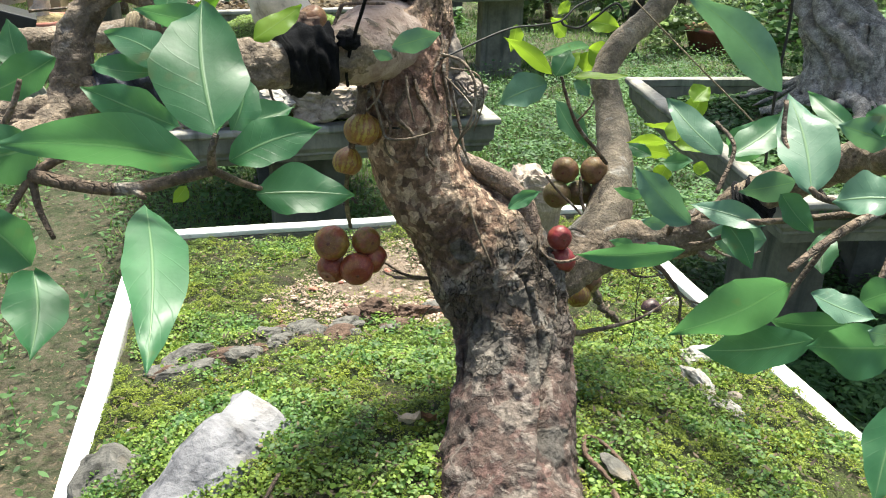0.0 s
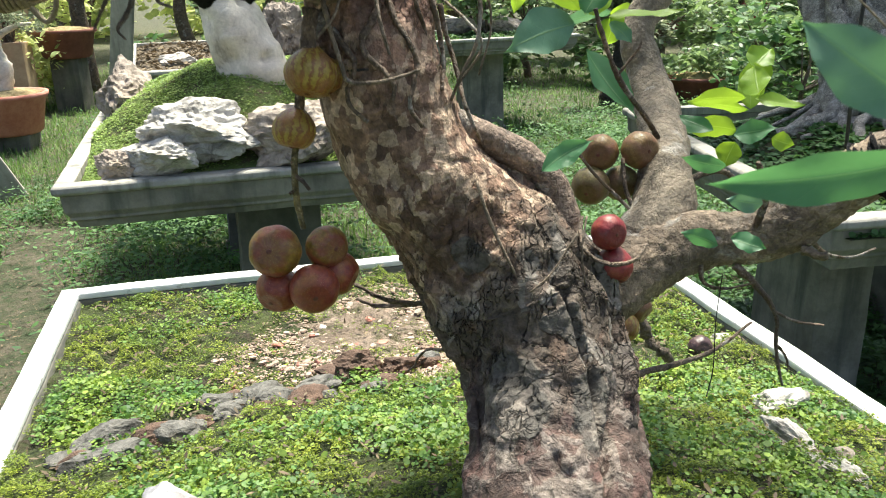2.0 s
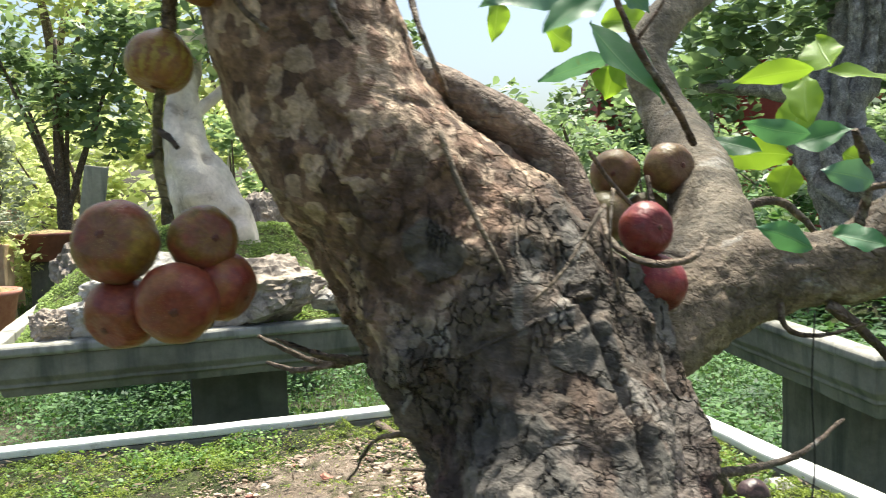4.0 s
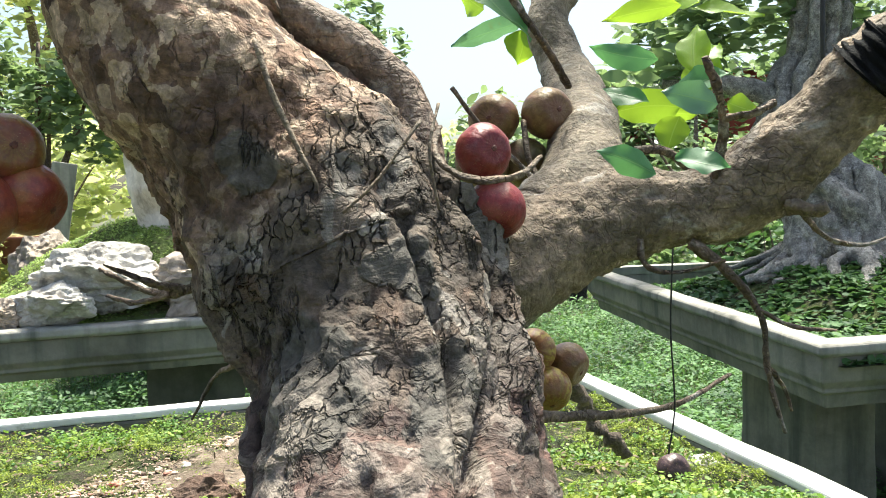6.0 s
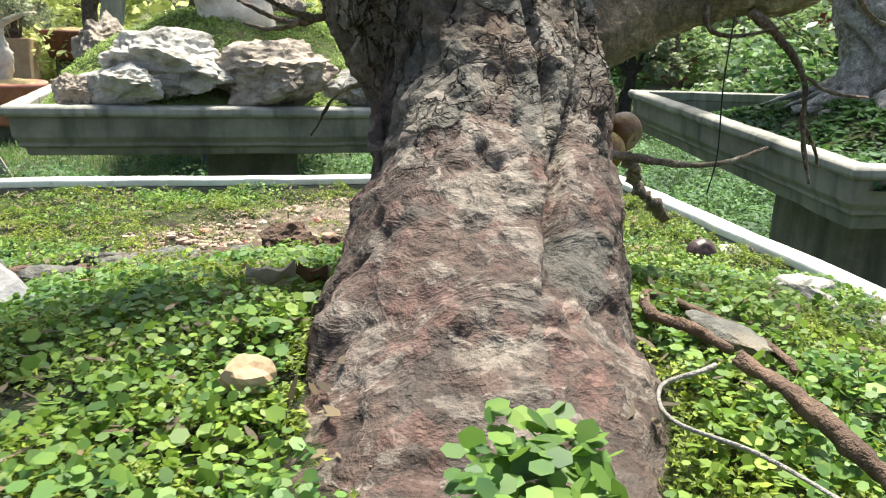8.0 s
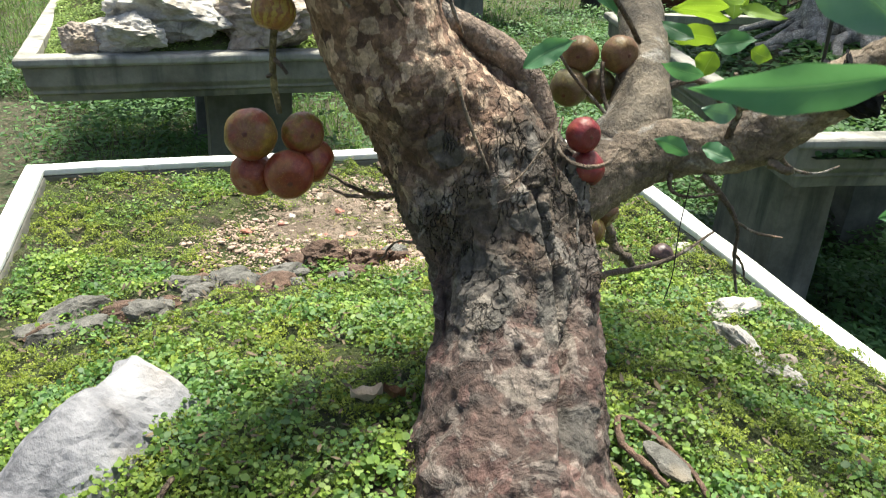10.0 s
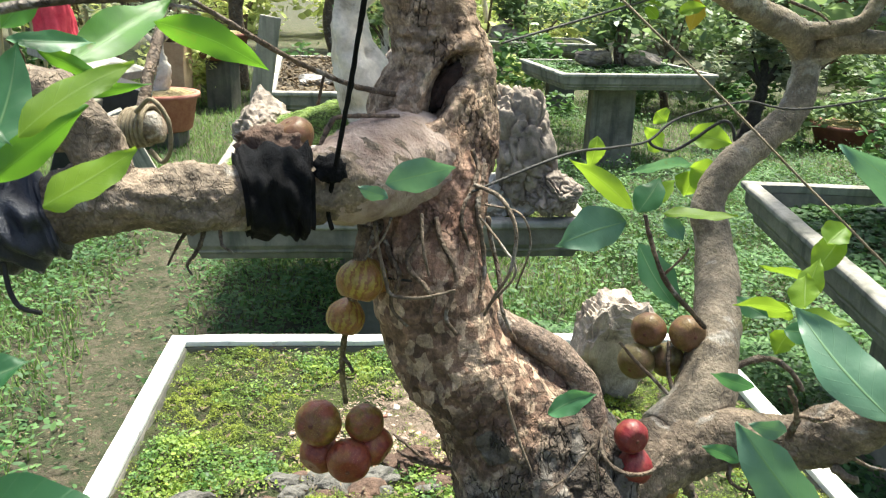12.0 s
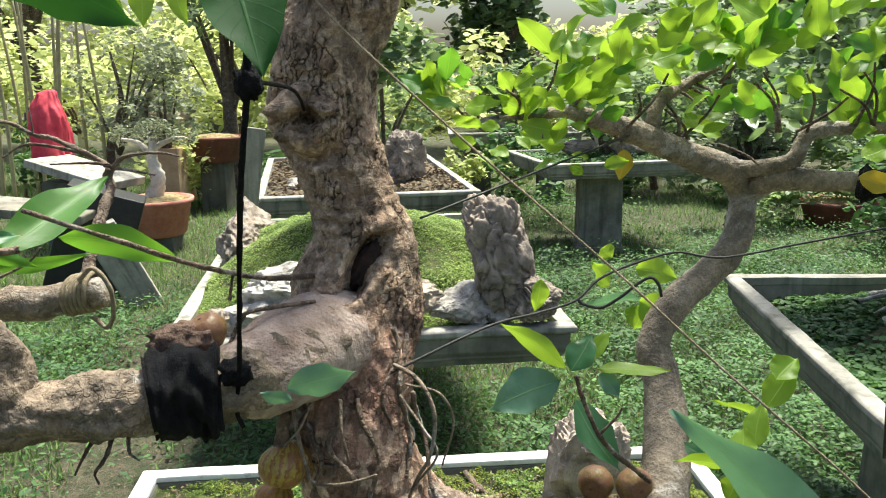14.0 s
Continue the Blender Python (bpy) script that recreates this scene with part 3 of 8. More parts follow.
def solo(name, vf, material, at, label, category, group="", kind="", smooth=True):
    """A thing of one mesh, given in world places, with its origin at its base."""
    me = mesh(name, np.asarray(vf[0], float) - np.array(at), vf[1], smooth)
    ob = put(name, me, material)
    ob.matrix_world = pose(*at)
    return tagged(ob, label, category, group, kind)


def curve_points(pts, n):
    """Catmull-Rom through rows of (x, y, z, r), n samples."""
    p = np.array(pts, float)
    p = np.vstack([2 * p[0] - p[1], p, 2 * p[-1] - p[-2]])
    p[:, 3] = np.maximum(p[:, 3], 1e-4)
    seg = np.linalg.norm(np.diff(p[1:-1, :3], axis=0), axis=1)
    s = np.concatenate([[0], np.cumsum(seg)])
    out = []
    for d in np.linspace(0, s[-1], n):
        i = min(np.searchsorted(s, d, side="right") - 1, len(seg) - 1)
        u = (d - s[i]) / max(seg[i], 1e-9)
        a, b, c, e = p[i], p[i + 1], p[i + 2], p[i + 3]
        out.append(0.5 * (2 * b + (c - a) * u + (2 * a - 5 * b + 4 * c - e) * u * u + (3 * b - a - 3 * c + e) * u ** 3))
    return np.array(out)


def tube(pts, sides=10, rings=24, bend=None, knob=0.0, seed=0.0, close=True):
    """A tapering limb along a curve; bend(p, normal, u, a) moves each point out, knob adds lumps."""
    c = curve_points(pts, rings)
    pos, rad = c[:, :3], np.maximum(c[:, 3], 0.0004)
    tan = np.gradient(pos, axis=0)
    tan /= np.linalg.norm(tan, axis=1)[:, None] + 1e-12
    ref = np.array([0.0, 0.0, 1.0]) if abs(tan[0][2]) < 0.9 else np.array([0.0, 1.0, 0.0])
    nrm = np.cross(tan[0], ref)
    verts, faces = [], []
    for i in range(rings):
        nrm = nrm - tan[i] * (nrm @ tan[i])
        nrm /= np.linalg.norm(nrm)
        bi = np.cross(tan[i], nrm)
        for j in range(sides):
            a = 2 * math.pi * j / sides
            d = nrm * math.cos(a) + bi * math.sin(a)
            r = rad[i]
            if knob:
                r *= 1 + knob * (noise.noise(Vector(pos[i] * 45 + d * 1.1) + Vector((seed, seed, 0))) + noise.noise(Vector(pos[i] * 170 + d * 0.8)))
            p = pos[i] + d * r
            if bend:
                p = p + d * bend(p, d, i / (rings - 1), a)
            verts.append(p)
    for i in range(rings - 1):
        for j in range(sides):
            k = (j + 1) % sides
            faces.append((i * sides + j, i * sides + k, (i + 1) * sides + k, (i + 1) * sides + j))
    if close:
        faces.append(tuple(range(sides))[::-1])
        faces.append(tuple((rings - 1) * sides + j for j in range(sides)))
    return np.array(verts), faces


def joined(*vfs):
    vs, fs, n = [], [], 0
    for v, f in vfs:
        vs.append(np.asarray(v))
        fs += [tuple(i + n for i in q) for q in f]
        n += len(v)
    return np.vstack(vs), fs


def box(x0, y0, z0, x1, y1, z1, bevel=0.006, jitter=0.0):
    bm = bmesh.new()
    bmesh.ops.create_cube(bm, size=1)
    bmesh.ops.scale(bm, vec=(x1 - x0, y1 - y0, z1 - z0), verts=bm.verts)
    bmesh.ops.translate(bm, vec=((x0 + x1) / 2, (y0 + y1) / 2, (z0 + z1) / 2), verts=bm.verts)
    if bevel:
        bmesh.ops.bevel(bm, geom=bm.edges[:], offset=bevel, segments=2, profile=0.6, affect="EDGES")
    vs = np.array([v.co[:] for v in bm.verts])
    fs = [tuple(v.index for v in f.verts) for f in bm.faces]
    bm.free()
    if jitter:
        vs = vs + np.array([[noise.noise(Vector(v * 9 + k * 7)) for k in range(3)] for v in vs]) * jitter
    return vs, fs


def turn(vf, m):
    a = np.array(m)
    return np.asarray(vf[0]) @ a[:3, :3].T + a[:3, 3], vf[1]


def ball(rx, ry, rz, sub=3, rough=0.0, freq=3.0, seed=0.0, ridge=0.0, flat=None):
    """A lump: an icosphere pushed about by fractal and ridged noise."""
    bm = bmesh.new()
    bmesh.ops.create_icosphere(bm, subdivisions=sub, radius=1.0)
    vs = []
    for v in bm.verts:
        d = v.co.normalized()
        q = d * freq + Vector((seed, seed * 0.7, -seed))
        k = 1 + rough * noise.fractal(q, 1.0, 2.1, 4)
        if ridge:
            k += ridge * (abs(noise.noise(q * 1.9)) - 0.25)
        p = np.array((d.x * rx * k, d.y * ry * k, d.z * rz * k))
        if flat is not None:
            p[2] = max(p[2], flat)
        vs.append(p)
    fs = [tuple(v.index for v in f.verts) for f in bm.faces]
    bm.free()
    return np.array(vs), fs


def boulder(rx, ry, rz, seed, sub=4, chisel=7, rough=0.16, boxy=0.0):
    """A broken stone: a lump cut by random planes, then roughened."""
    r = np.random.RandomState(int(seed * 10) + 5)
    v, f = ball(1, 1, 1, sub)
    if boxy:
        v = np.sign(v) * np.abs(v) ** (1 - boxy)
    planes = [(n / np.linalg.norm(n), r.uniform(0.55, 0.9)) for n in r.normal(size=(chisel, 3))]
    for n, d in planes:
        over = v @ n - d
        v = v - np.where(over > 0, over, 0)[:, None] * n * 0.93
    out = []
    for p in v:
        q = Vector(p * 2.2) + Vector((seed, -seed, seed * 0.4))
        k = 1 + rough * noise.fractal(q, 1.0, 2.2, 5) - rough * 0.8 * abs(noise.noise(q * 2.3))
        out.append(p * k)
    return np.array(out) * (rx, ry, rz), f


def sheet(centers, axes_u, axes_v, shape):
    """Many small flat blades in one mesh: each is the outline shape laid along its own axes."""
    shape = np.asarray(shape, float)
    n, k = len(centers), len(shape)
    v = centers[:, None, :] + shape[None, :, :1] * axes_u[:, None, :] + shape[None, :, 1:2] * axes_v[:, None, :]
    if shape.shape[1] > 2:
        nr = np.cross(axes_u, axes_v)
        nr = nr / (np.linalg.norm(nr, axis=1)[:, None] + 1e-9) * np.linalg.norm(axes_u, axis=1)[:, None]
        v = v + shape[None, :, 2:3] * nr[:, None, :]
    return v.reshape(-1, 3), n, k


def blades(name, v, n, k, material, parent=None, base=(0, 0, 0)):
    me = bpy.data.meshes.new(name)
    me.vertices.add(n * k)
    me.vertices.foreach_set("co", (v - np.array(base)).astype(np.float32).ravel())
    me.loops.add(n * k)
    me.loops.foreach_set("vertex_index", np.arange(n * k, dtype=np.int32))
    me.polygons.add(n)
    me.polygons.foreach_set("loop_start", np.arange(n, dtype=np.int32) * k)
    me.polygons.foreach_set("loop_total", np.full(n, k, dtype=np.int32))
    me.update(calc_edges=True)
    me.validate()
    me.materials.append(material)
    ob = new(name, me)
    if parent is not None:
        ob.parent = parent
    else:
        ob.matrix_world = pose(*base)
    return ob


def random_axes(n, tilt, size, aspect, r=rng):
    """Axes of n leaves that face upwards within a tilt."""
    yaw = r.uniform(0, 2 * math.pi, n)
    t = np.abs(r.normal(0, tilt, n))
    ta = r.uniform(0, 2 * math.pi, n)
    nz = np.stack([np.sin(t) * np.cos(ta), np.sin(t) * np.sin(ta), np.cos(t)], 1)
    u = np.stack([np.cos(yaw), np.sin(yaw), np.zeros(n)], 1)
    u = u - nz * (u * nz).sum(1)[:, None]
    u /= np.linalg.norm(u, axis=1)[:, None] + 1e-9
    w = np.cross(nz, u)
    return u * size[:, None], w * (size * aspect)[:, None]


ROUND = [(1, 0), (0.5, 0.85), (-0.5, 0.85), (-1, 0), (-0.5, -0.85), (0.5, -0.85)]
OVATE = [(-1, 0), (-0.45, 0.5), (0.2, 0.48), (1, 0), (0.2, -0.48), (-0.45, -0.5)]
BLADE = [(0, -0.5), (0, 0.5), (0.55, 0.35), (1, 0), (0.55, -0.35)]


def vnoise(x, y, s, seed=0.0):
    return np.array([noise.fractal(Vector((a * s + seed, b * s - seed, seed)), 1.0, 2.0, 3) for a, b in zip(x, y)])


# ---- ground: one sheet of turf with a worn dirt path ----
def ground_height(x, y):
    return 0.03 * noise.noise(Vector((x * 0.7, y * 0.7, 3.0))) + 0.008 * noise.noise(Vector((x * 4, y * 4, 1.0))) - 0.02


def make_ground():
    xs = np.concatenate([np.linspace(-900, -14, 8), np.linspace(-12, 12, 97), np.linspace(14, 900, 8)])
    ys = np.concatenate([np.linspace(-900, -8, 7), np.linspace(-6, 22, 113), np.linspace(26, 900, 8)])
    vs = [(x, y, ground_height(x, y) if abs(x) < 13 and -7 < y < 23 else -0.02) for y in ys for x in xs]
    w = len(xs)
    fs = [(j * w + i, j * w + i + 1, (j + 1) * w + i + 1, (j + 1) * w + i) for j in range(len(ys) - 1) for i in range(w - 1)]
    ob = put("ground", mesh("ground", vs, fs), TURF)
    tagged(ob, "patchy green turf over bare brown garden earth", "ground", kind="structure")


make_ground()


def path_mask(x, y):
    """1 on the trodden path left of the trays."""
    c = -1.32 - 0.30 * (y - 2.5) + 0.12 * np.sin(y * 1.3)
    return np.exp(-((x - c) / 0.40) ** 2) * (y > 0.5) * (y < 4.6)


def make_grass():
    n = 250000
    y = 1.0 + 11.5 * rng.rand(n) ** 1.35 + rng.normal(0, 0.35, n)
    x = (rng.rand(n) - 0.5) * (5.2 + 1.15 * y) + rng.normal(0, 0.4, n)
    round_about = rng.rand(n) < 0.24          # thinner all round the trays
    x = np.where(round_about, rng.normal(0, 3.2, n), x)
    y = np.where(round_about, rng.normal(3.0, 2.8, n), y)
    keep = rng.rand(n) > 1.08 * path_mask(x, y)
    keep &= vnoise(x, y, 1.1, 4.0) + rng.normal(0, 0.28, n) > -0.34
    x, y = x[keep], y[keep]
    n = len(x)
    z = np.array([ground_height(a, b) for a, b in zip(x, y)])
    h = rng.uniform(0.03, 0.10, n) * (0.75 + 0.5 * rng.rand(n))
    yaw = rng.uniform(0, 6.283, n)
    lean = rng.uniform(0.15, 1.1, n)
    u = np.stack([np.cos(yaw) * np.sin(lean), np.sin(yaw) * np.sin(lean), np.cos(lean)], 1) * h[:, None]
    w = np.stack([-np.sin(yaw), np.cos(yaw), np.zeros(n)], 1) * rng.uniform(0.004, 0.010, n)[:, None]
    v, n, k = sheet(np.stack([x, y, z], 1), u, w, BLADE)
    tagged(blades("grass", v, n, k, GRASS), "short uneven green grass of the garden", "grass", kind="stuff")
    # broad-leaved weeds round the pedestals
    cx = np.concatenate([[-0.5, 0.9, 0.3, 1.5, 0.6, 2.0, -0.8, 1.6, -2.8, 0.2, -0.1, 2.6, 1.1, 1.0, 1.25, 1.7, 1.9], rng.uniform(-2.2, 3.4, 40)])
    cy = np.concatenate([[2.3, 1.7, 2.2, 3.2, 3.0, 5.5, 1.9, 7.0, 4.2, 8.6, 6.0, 4.4, 2.4, 1.75, 2.0, 2.6, 3.4], rng.uniform(1.9, 8.0, 40)])
    n = 170000
    i = rng.randint(0, len(cx), n)
    x, y = cx[i] + rng.normal(0, 0.45, n), cy[i] + rng.normal(0, 0.40, n)
    z = rng.uniform(0.0, 0.21, n) * (0.6 + 0.4 * np.sin(x * 9) * np.cos(y * 8))
    z = np.abs(z) + 0.01
    ok = rng.rand(n) > 0.95 * path_mask(x, y)
    x, y, z, n = x[ok], y[ok], z[ok], int(ok.sum())
    u, w = random_axes(n, 0.55, rng.uniform(0.006, 0.020, n), 0.85)
    v, n, k = sheet(np.stack([x, y, z], 1), u, w, OVATE)
    tagged(blades("weeds", v, n, k, WEEDS), "low broad-leaved green weeds round the pedestals", "weeds", kind="stuff")
    n = 24000
    y = 1.0 + 7 * rng.rand(n)
    x = -1.32 - 0.3 * (y - 2.5) + rng.normal(0, 0.45, n)
    far = rng.rand(n) < 0.5
    x = np.where(far, rng.uniform(-3, 3.5, n), x)
    u, w = random_axes(n, 0.3, rng.uniform(0.003, 0.010, n), 0.6)
    v, n, k = sheet(np.stack([x, y, 0.012 + 0.02 * rng.rand(n)], 1), u, w, OVATE)
    tagged(blades("leaf_litter", v, n, k, LITTER), "dry brown leaf litter on the trodden earth", "leaf litter", kind="stuff")


make_grass()


# ---- planting trays ----
def ring(profile, hx, hy):
    """A closed profile of (outset, z) carried round a rectangle with mitred corners."""
    vs, fs = [], []
    k = len(profile)
    for sx, sy in ((-1, -1), (1, -1), (1, 1), (-1, 1)):
        for o, z in profile:
            vs.append((sx * (hx + o), sy * (hy + o), z))
    for c in range(4):
        d = (c + 1) % 4
        for i in range(k):
            j = (i + 1) % k
            fs.append((c * k + i, d * k + i, d * k + j, c * k + j))
    return vs, fs


def chip_edges(vf, amount, cuts=26):
    """Split the long edges and wear them unevenly."""
    bm = bmesh.new()
    bv = [bm.verts.new(v) for v in vf[0]]
    for f in vf[1]:
        bm.faces.new([bv[i] for i in f])
    bmesh.ops.recalc_face_normals(bm, faces=bm.faces)
    longs = [e for e in bm.edges if e.calc_length() > 0.4]
    bmesh.ops.subdivide_edges(bm, edges=longs, cuts=cuts, use_grid_fill=True)
    hard = [e for e in bm.edges if len(e.link_faces) == 2 and e.calc_face_angle(0) > 0.5]
    bmesh.ops.bevel(bm, geom=hard, offset=0.0035, segments=2, profile=0.6, affect="EDGES")
    for v in bm.verts:
        q = v.co * 11
        v.co += Vector((noise.noise(q), noise.noise(q + Vector((9, 0, 0))), noise.noise(q + Vector((0, 9, 0))))) * amount
    vs = [v.co[:] for v in bm.verts]
    bm.verts.index_update()
    fs = [tuple(v.index for v in f.verts) for f in bm.faces]
    bm.free()
    return vs, fs


def tray(name, cx, cy, rim, w, d, yaw, label, rim_mat, body_mat, style="moulded", height=0.13, tilt=(0.0, 0.0), group="concrete planting trays"):
    t = new(name)
    t.matrix_world = pose(cx, cy, rim, tilt[0], tilt[1], yaw)
    tagged(t, label, "planting tray", group)
    hx, hy = w / 2, d / 2
    h = height
    if style == "plain":
        rimp = [(-0.036, 0.0), (0.0, 0.0), (0.0, -0.013), (-0.036, -0.013)]
        body = [(-0.003, -0.0134), (-0.012, -h), (-0.06, -h), (-0.037, -0.0134)]
    else:
        rimp = [(-0.042, 0.0), (0.004, 0.0), (0.010, -0.006), (0.010, -0.020), (0.002, -0.028), (-0.042, -0.028)]
        body = [(-0.006, -0.0284), (-0.010, -0.080), (-0.022, -0.096), (-0.020, -0.104), (-0.034, -0.110), (-0.040, -h), (-0.07, -h), (-0.040, -0.0284)]
    put("rim", mesh("rim", *chip_edges(ring(rimp, hx, hy), 0.0022), False), rim_mat, t, "worn pale rim")
    put("wall", mesh("wall", *chip_edges(ring(body, hx, hy), 0.0022), False), body_mat, t)
    put("tray_bottom", mesh("tray_bottom", *box(-hx + 0.072, -hy + 0.072, -h, hx - 0.072, hy - 0.072, -h + 0.03, 0.004), False), body_mat, t)
    return t


def pedestal(cx, cy, top, w, d, yaw, label, material=None):
    t = thing("pedestal", (cx, cy, -0.03), yaw, label, "pedestal", "tray pedestals")
    h = top + 0.03
    vs, fs = [], []
    put("plinth", mesh("plinth", *box(-w * 0.56, -d * 0.56, 0.0, w * 0.56, d * 0.56, 0.05, 0.006, 0.004), False), material or CONC_DARK, t)
    levels = [(0.051, 1.0), (h - 0.03, 0.97), (h, 0.97)]
    for z, s in levels:
        for sx, sy in ((-1, -1), (1, -1), (1, 1), (-1, 1)):
            vs.append((sx * w / 2 * s, sy * d / 2 * s, z))
    for i in range(len(levels) - 1):
        for j in range(4):
            k = (j + 1) % 4
            fs.append((i * 4 + j, i * 4 + k, (i + 1) * 4 + k, (i + 1) * 4 + j))
    fs += [(3, 2, 1, 0), tuple(4 * (len(levels) - 1) + j for j in range(4))]
    put("column", mesh("column", *chip_edges((vs, fs), 0.004, 14), False), material or CONC_DARK, t)
    return t


def at_tray(t, x, y, z=0.0):
    return np.array(t.matrix_basis @ Vector((x, y, z)))


MAIN = tray("planting_tray", 0.062, 0.965, 0.703, 1.19, 1.92, 12.5, "weathered concrete tray with a white-painted rim full of moss", WHITE, CONC_DARK, "plain")
pedestal(0.20, 0.45, 0.573, 0.5, 0.3, 12.5, "grey concrete block under the mossy tray")
pedestal(-0.06, 1.45, 0.573, 0.5, 0.3, 12.5, "grey concrete block under the mossy tray")

BACK = tray("planting_tray", -0.640, 3.475, 0.757, 1.22, 1.93, 14.7, "long grey concrete tray with moss and pale rocks", CONC_PALE, CONC)
pedestal(-0.50, 2.90, 0.627, 0.27, 0.27, 14.7, "square grey concrete pedestal under the rock tray")
pedestal(-0.82, 4.08, 0.627, 0.27, 0.27, 14.7, "square grey concrete pedestal under the rock tray")

SIDE = tray("planting_tray", 1.393, 2.661, 0.765, 1.15, 1.31, 6.0, "grey concrete tray with an old root-like tree", CONC_RIM, CONC_MID, height=0.14, tilt=(1.75, 0.0))
pedestal(1.163, 2.535, 0.618, 0.165, 0.345, 6.0, "square grey concrete pedestal under the old tree", CONC)
pedestal(1.72, 3.02, 0.632, 0.20, 0.26, 6.0, "square grey concrete pedestal under the old tree")

MID = tray("planting_tray", -1.26, 5.95, 0.79, 1.32, 2.1, 17.5, "grey concrete tray with dry gravel and a stump", CONC_PALE, CONC)
pedestal(-1.26, 5.6, 0.66, 0.30, 0.30, 17.5, "square concrete pedestal of the gravel tray")
FARA = tray("planting_tray", 0.52, 7.35, 0.77, 1.30, 1.10, 20.0, "grey concrete tray on one thick pedestal", CONC_PALE, CONC)
pedestal(0.52, 7.25, 0.64, 0.36, 0.36, 4.0, "thick square concrete pedestal on the grass", CONC)
FARB = tray("planting_tray", -0.35, 9.9, 0.78, 1.5, 0.9, 8.0, "far grey concrete tray among the shrubs", CONC_PALE, CONC)
pedestal(-0.75, 9.8, 0.65, 0.3, 0.3, 8.0, "square concrete pedestal of the far tray")
pedestal(0.1, 9.9, 0.65, 0.3, 0.3, 8.0, "square concrete pedestal of the far tray")


# ---- soil of the main tray ----
def soil_z(x, y):
    d2 = (x - 0.07) ** 2 + (y - 0.68) ** 2
    return 0.677 + 0.149 * math.exp(-(math.sqrt(d2) / 0.55) ** 2.6)


def soil_bumpy(x, y):
    return soil_z(x, y) + 0.012 * noise.fractal(Vector((x * 10, y * 10, 0)), 1.0, 2.0, 3) + 0.006 * noise.noise(Vector((x * 48, y * 48, 2)))


def make_soil(t, name, w, d, hfun, material, label, step=0.012, category="soil"):
    nx, ny = int(w / step), int(d / step)
    vs = []
    for j in range(ny + 1):
        for i in range(nx + 1):
            p = at_tray(t, -w / 2 + w * i / nx, -d / 2 + d * j / ny)
            vs.append((p[0], p[1], hfun(p[0], p[1])))
    k = nx + 1
    fs = [(j * k + i, j * k + i + 1, (j + 1) * k + i + 1, (j + 1) * k + i) for j in range(ny) for i in range(nx)]
    c = at_tray(t, 0, 0)
    return solo(name, (vs, fs), material, (c[0], c[1], hfun(c[0], c[1])), label, category, kind="stuff")


make_soil(MAIN, "soil_mound", 1.115, 1.845, soil_bumpy, SOIL, "mounded dark soil under a green moss carpet in the tray")
GC = np.array([(-0.14, 1.56), (-0.05, 1.70), (-0.24, 1.47), (0.02, 1.55), (-0.02, 1.42)])
GR = np.array([0.17, 0.13, 0.12, 0.11, 0.08])


def bare(x, y):
    """How bare of moss the gritty patch at the back is."""
    b = np.zeros(len(x))
    for (cx, cy), r in zip(GC, GR):
        b = np.maximum(b, np.exp(-(((x - cx) ** 2 + (y - cy) ** 2) / r ** 2) ** 1.5))
    return b


def spread(n, x0, x1, y0, y1):
    """Random places in the main tray's own rectangle, as world x, y."""
    lx, ly = rng.uniform(x0, x1, n), rng.uniform(y0, y1, n)
    m = np.array(MAIN.matrix_basis)
    return m[0, 0] * lx + m[0, 1] * ly + m[0, 3], m[1, 0] * lx + m[1, 1] * ly + m[1, 3]


def off_trunk(x, y, a, b):
    return ((x - 0.08) / a) ** 2 + ((y - 0.74) / b) ** 2 > 1


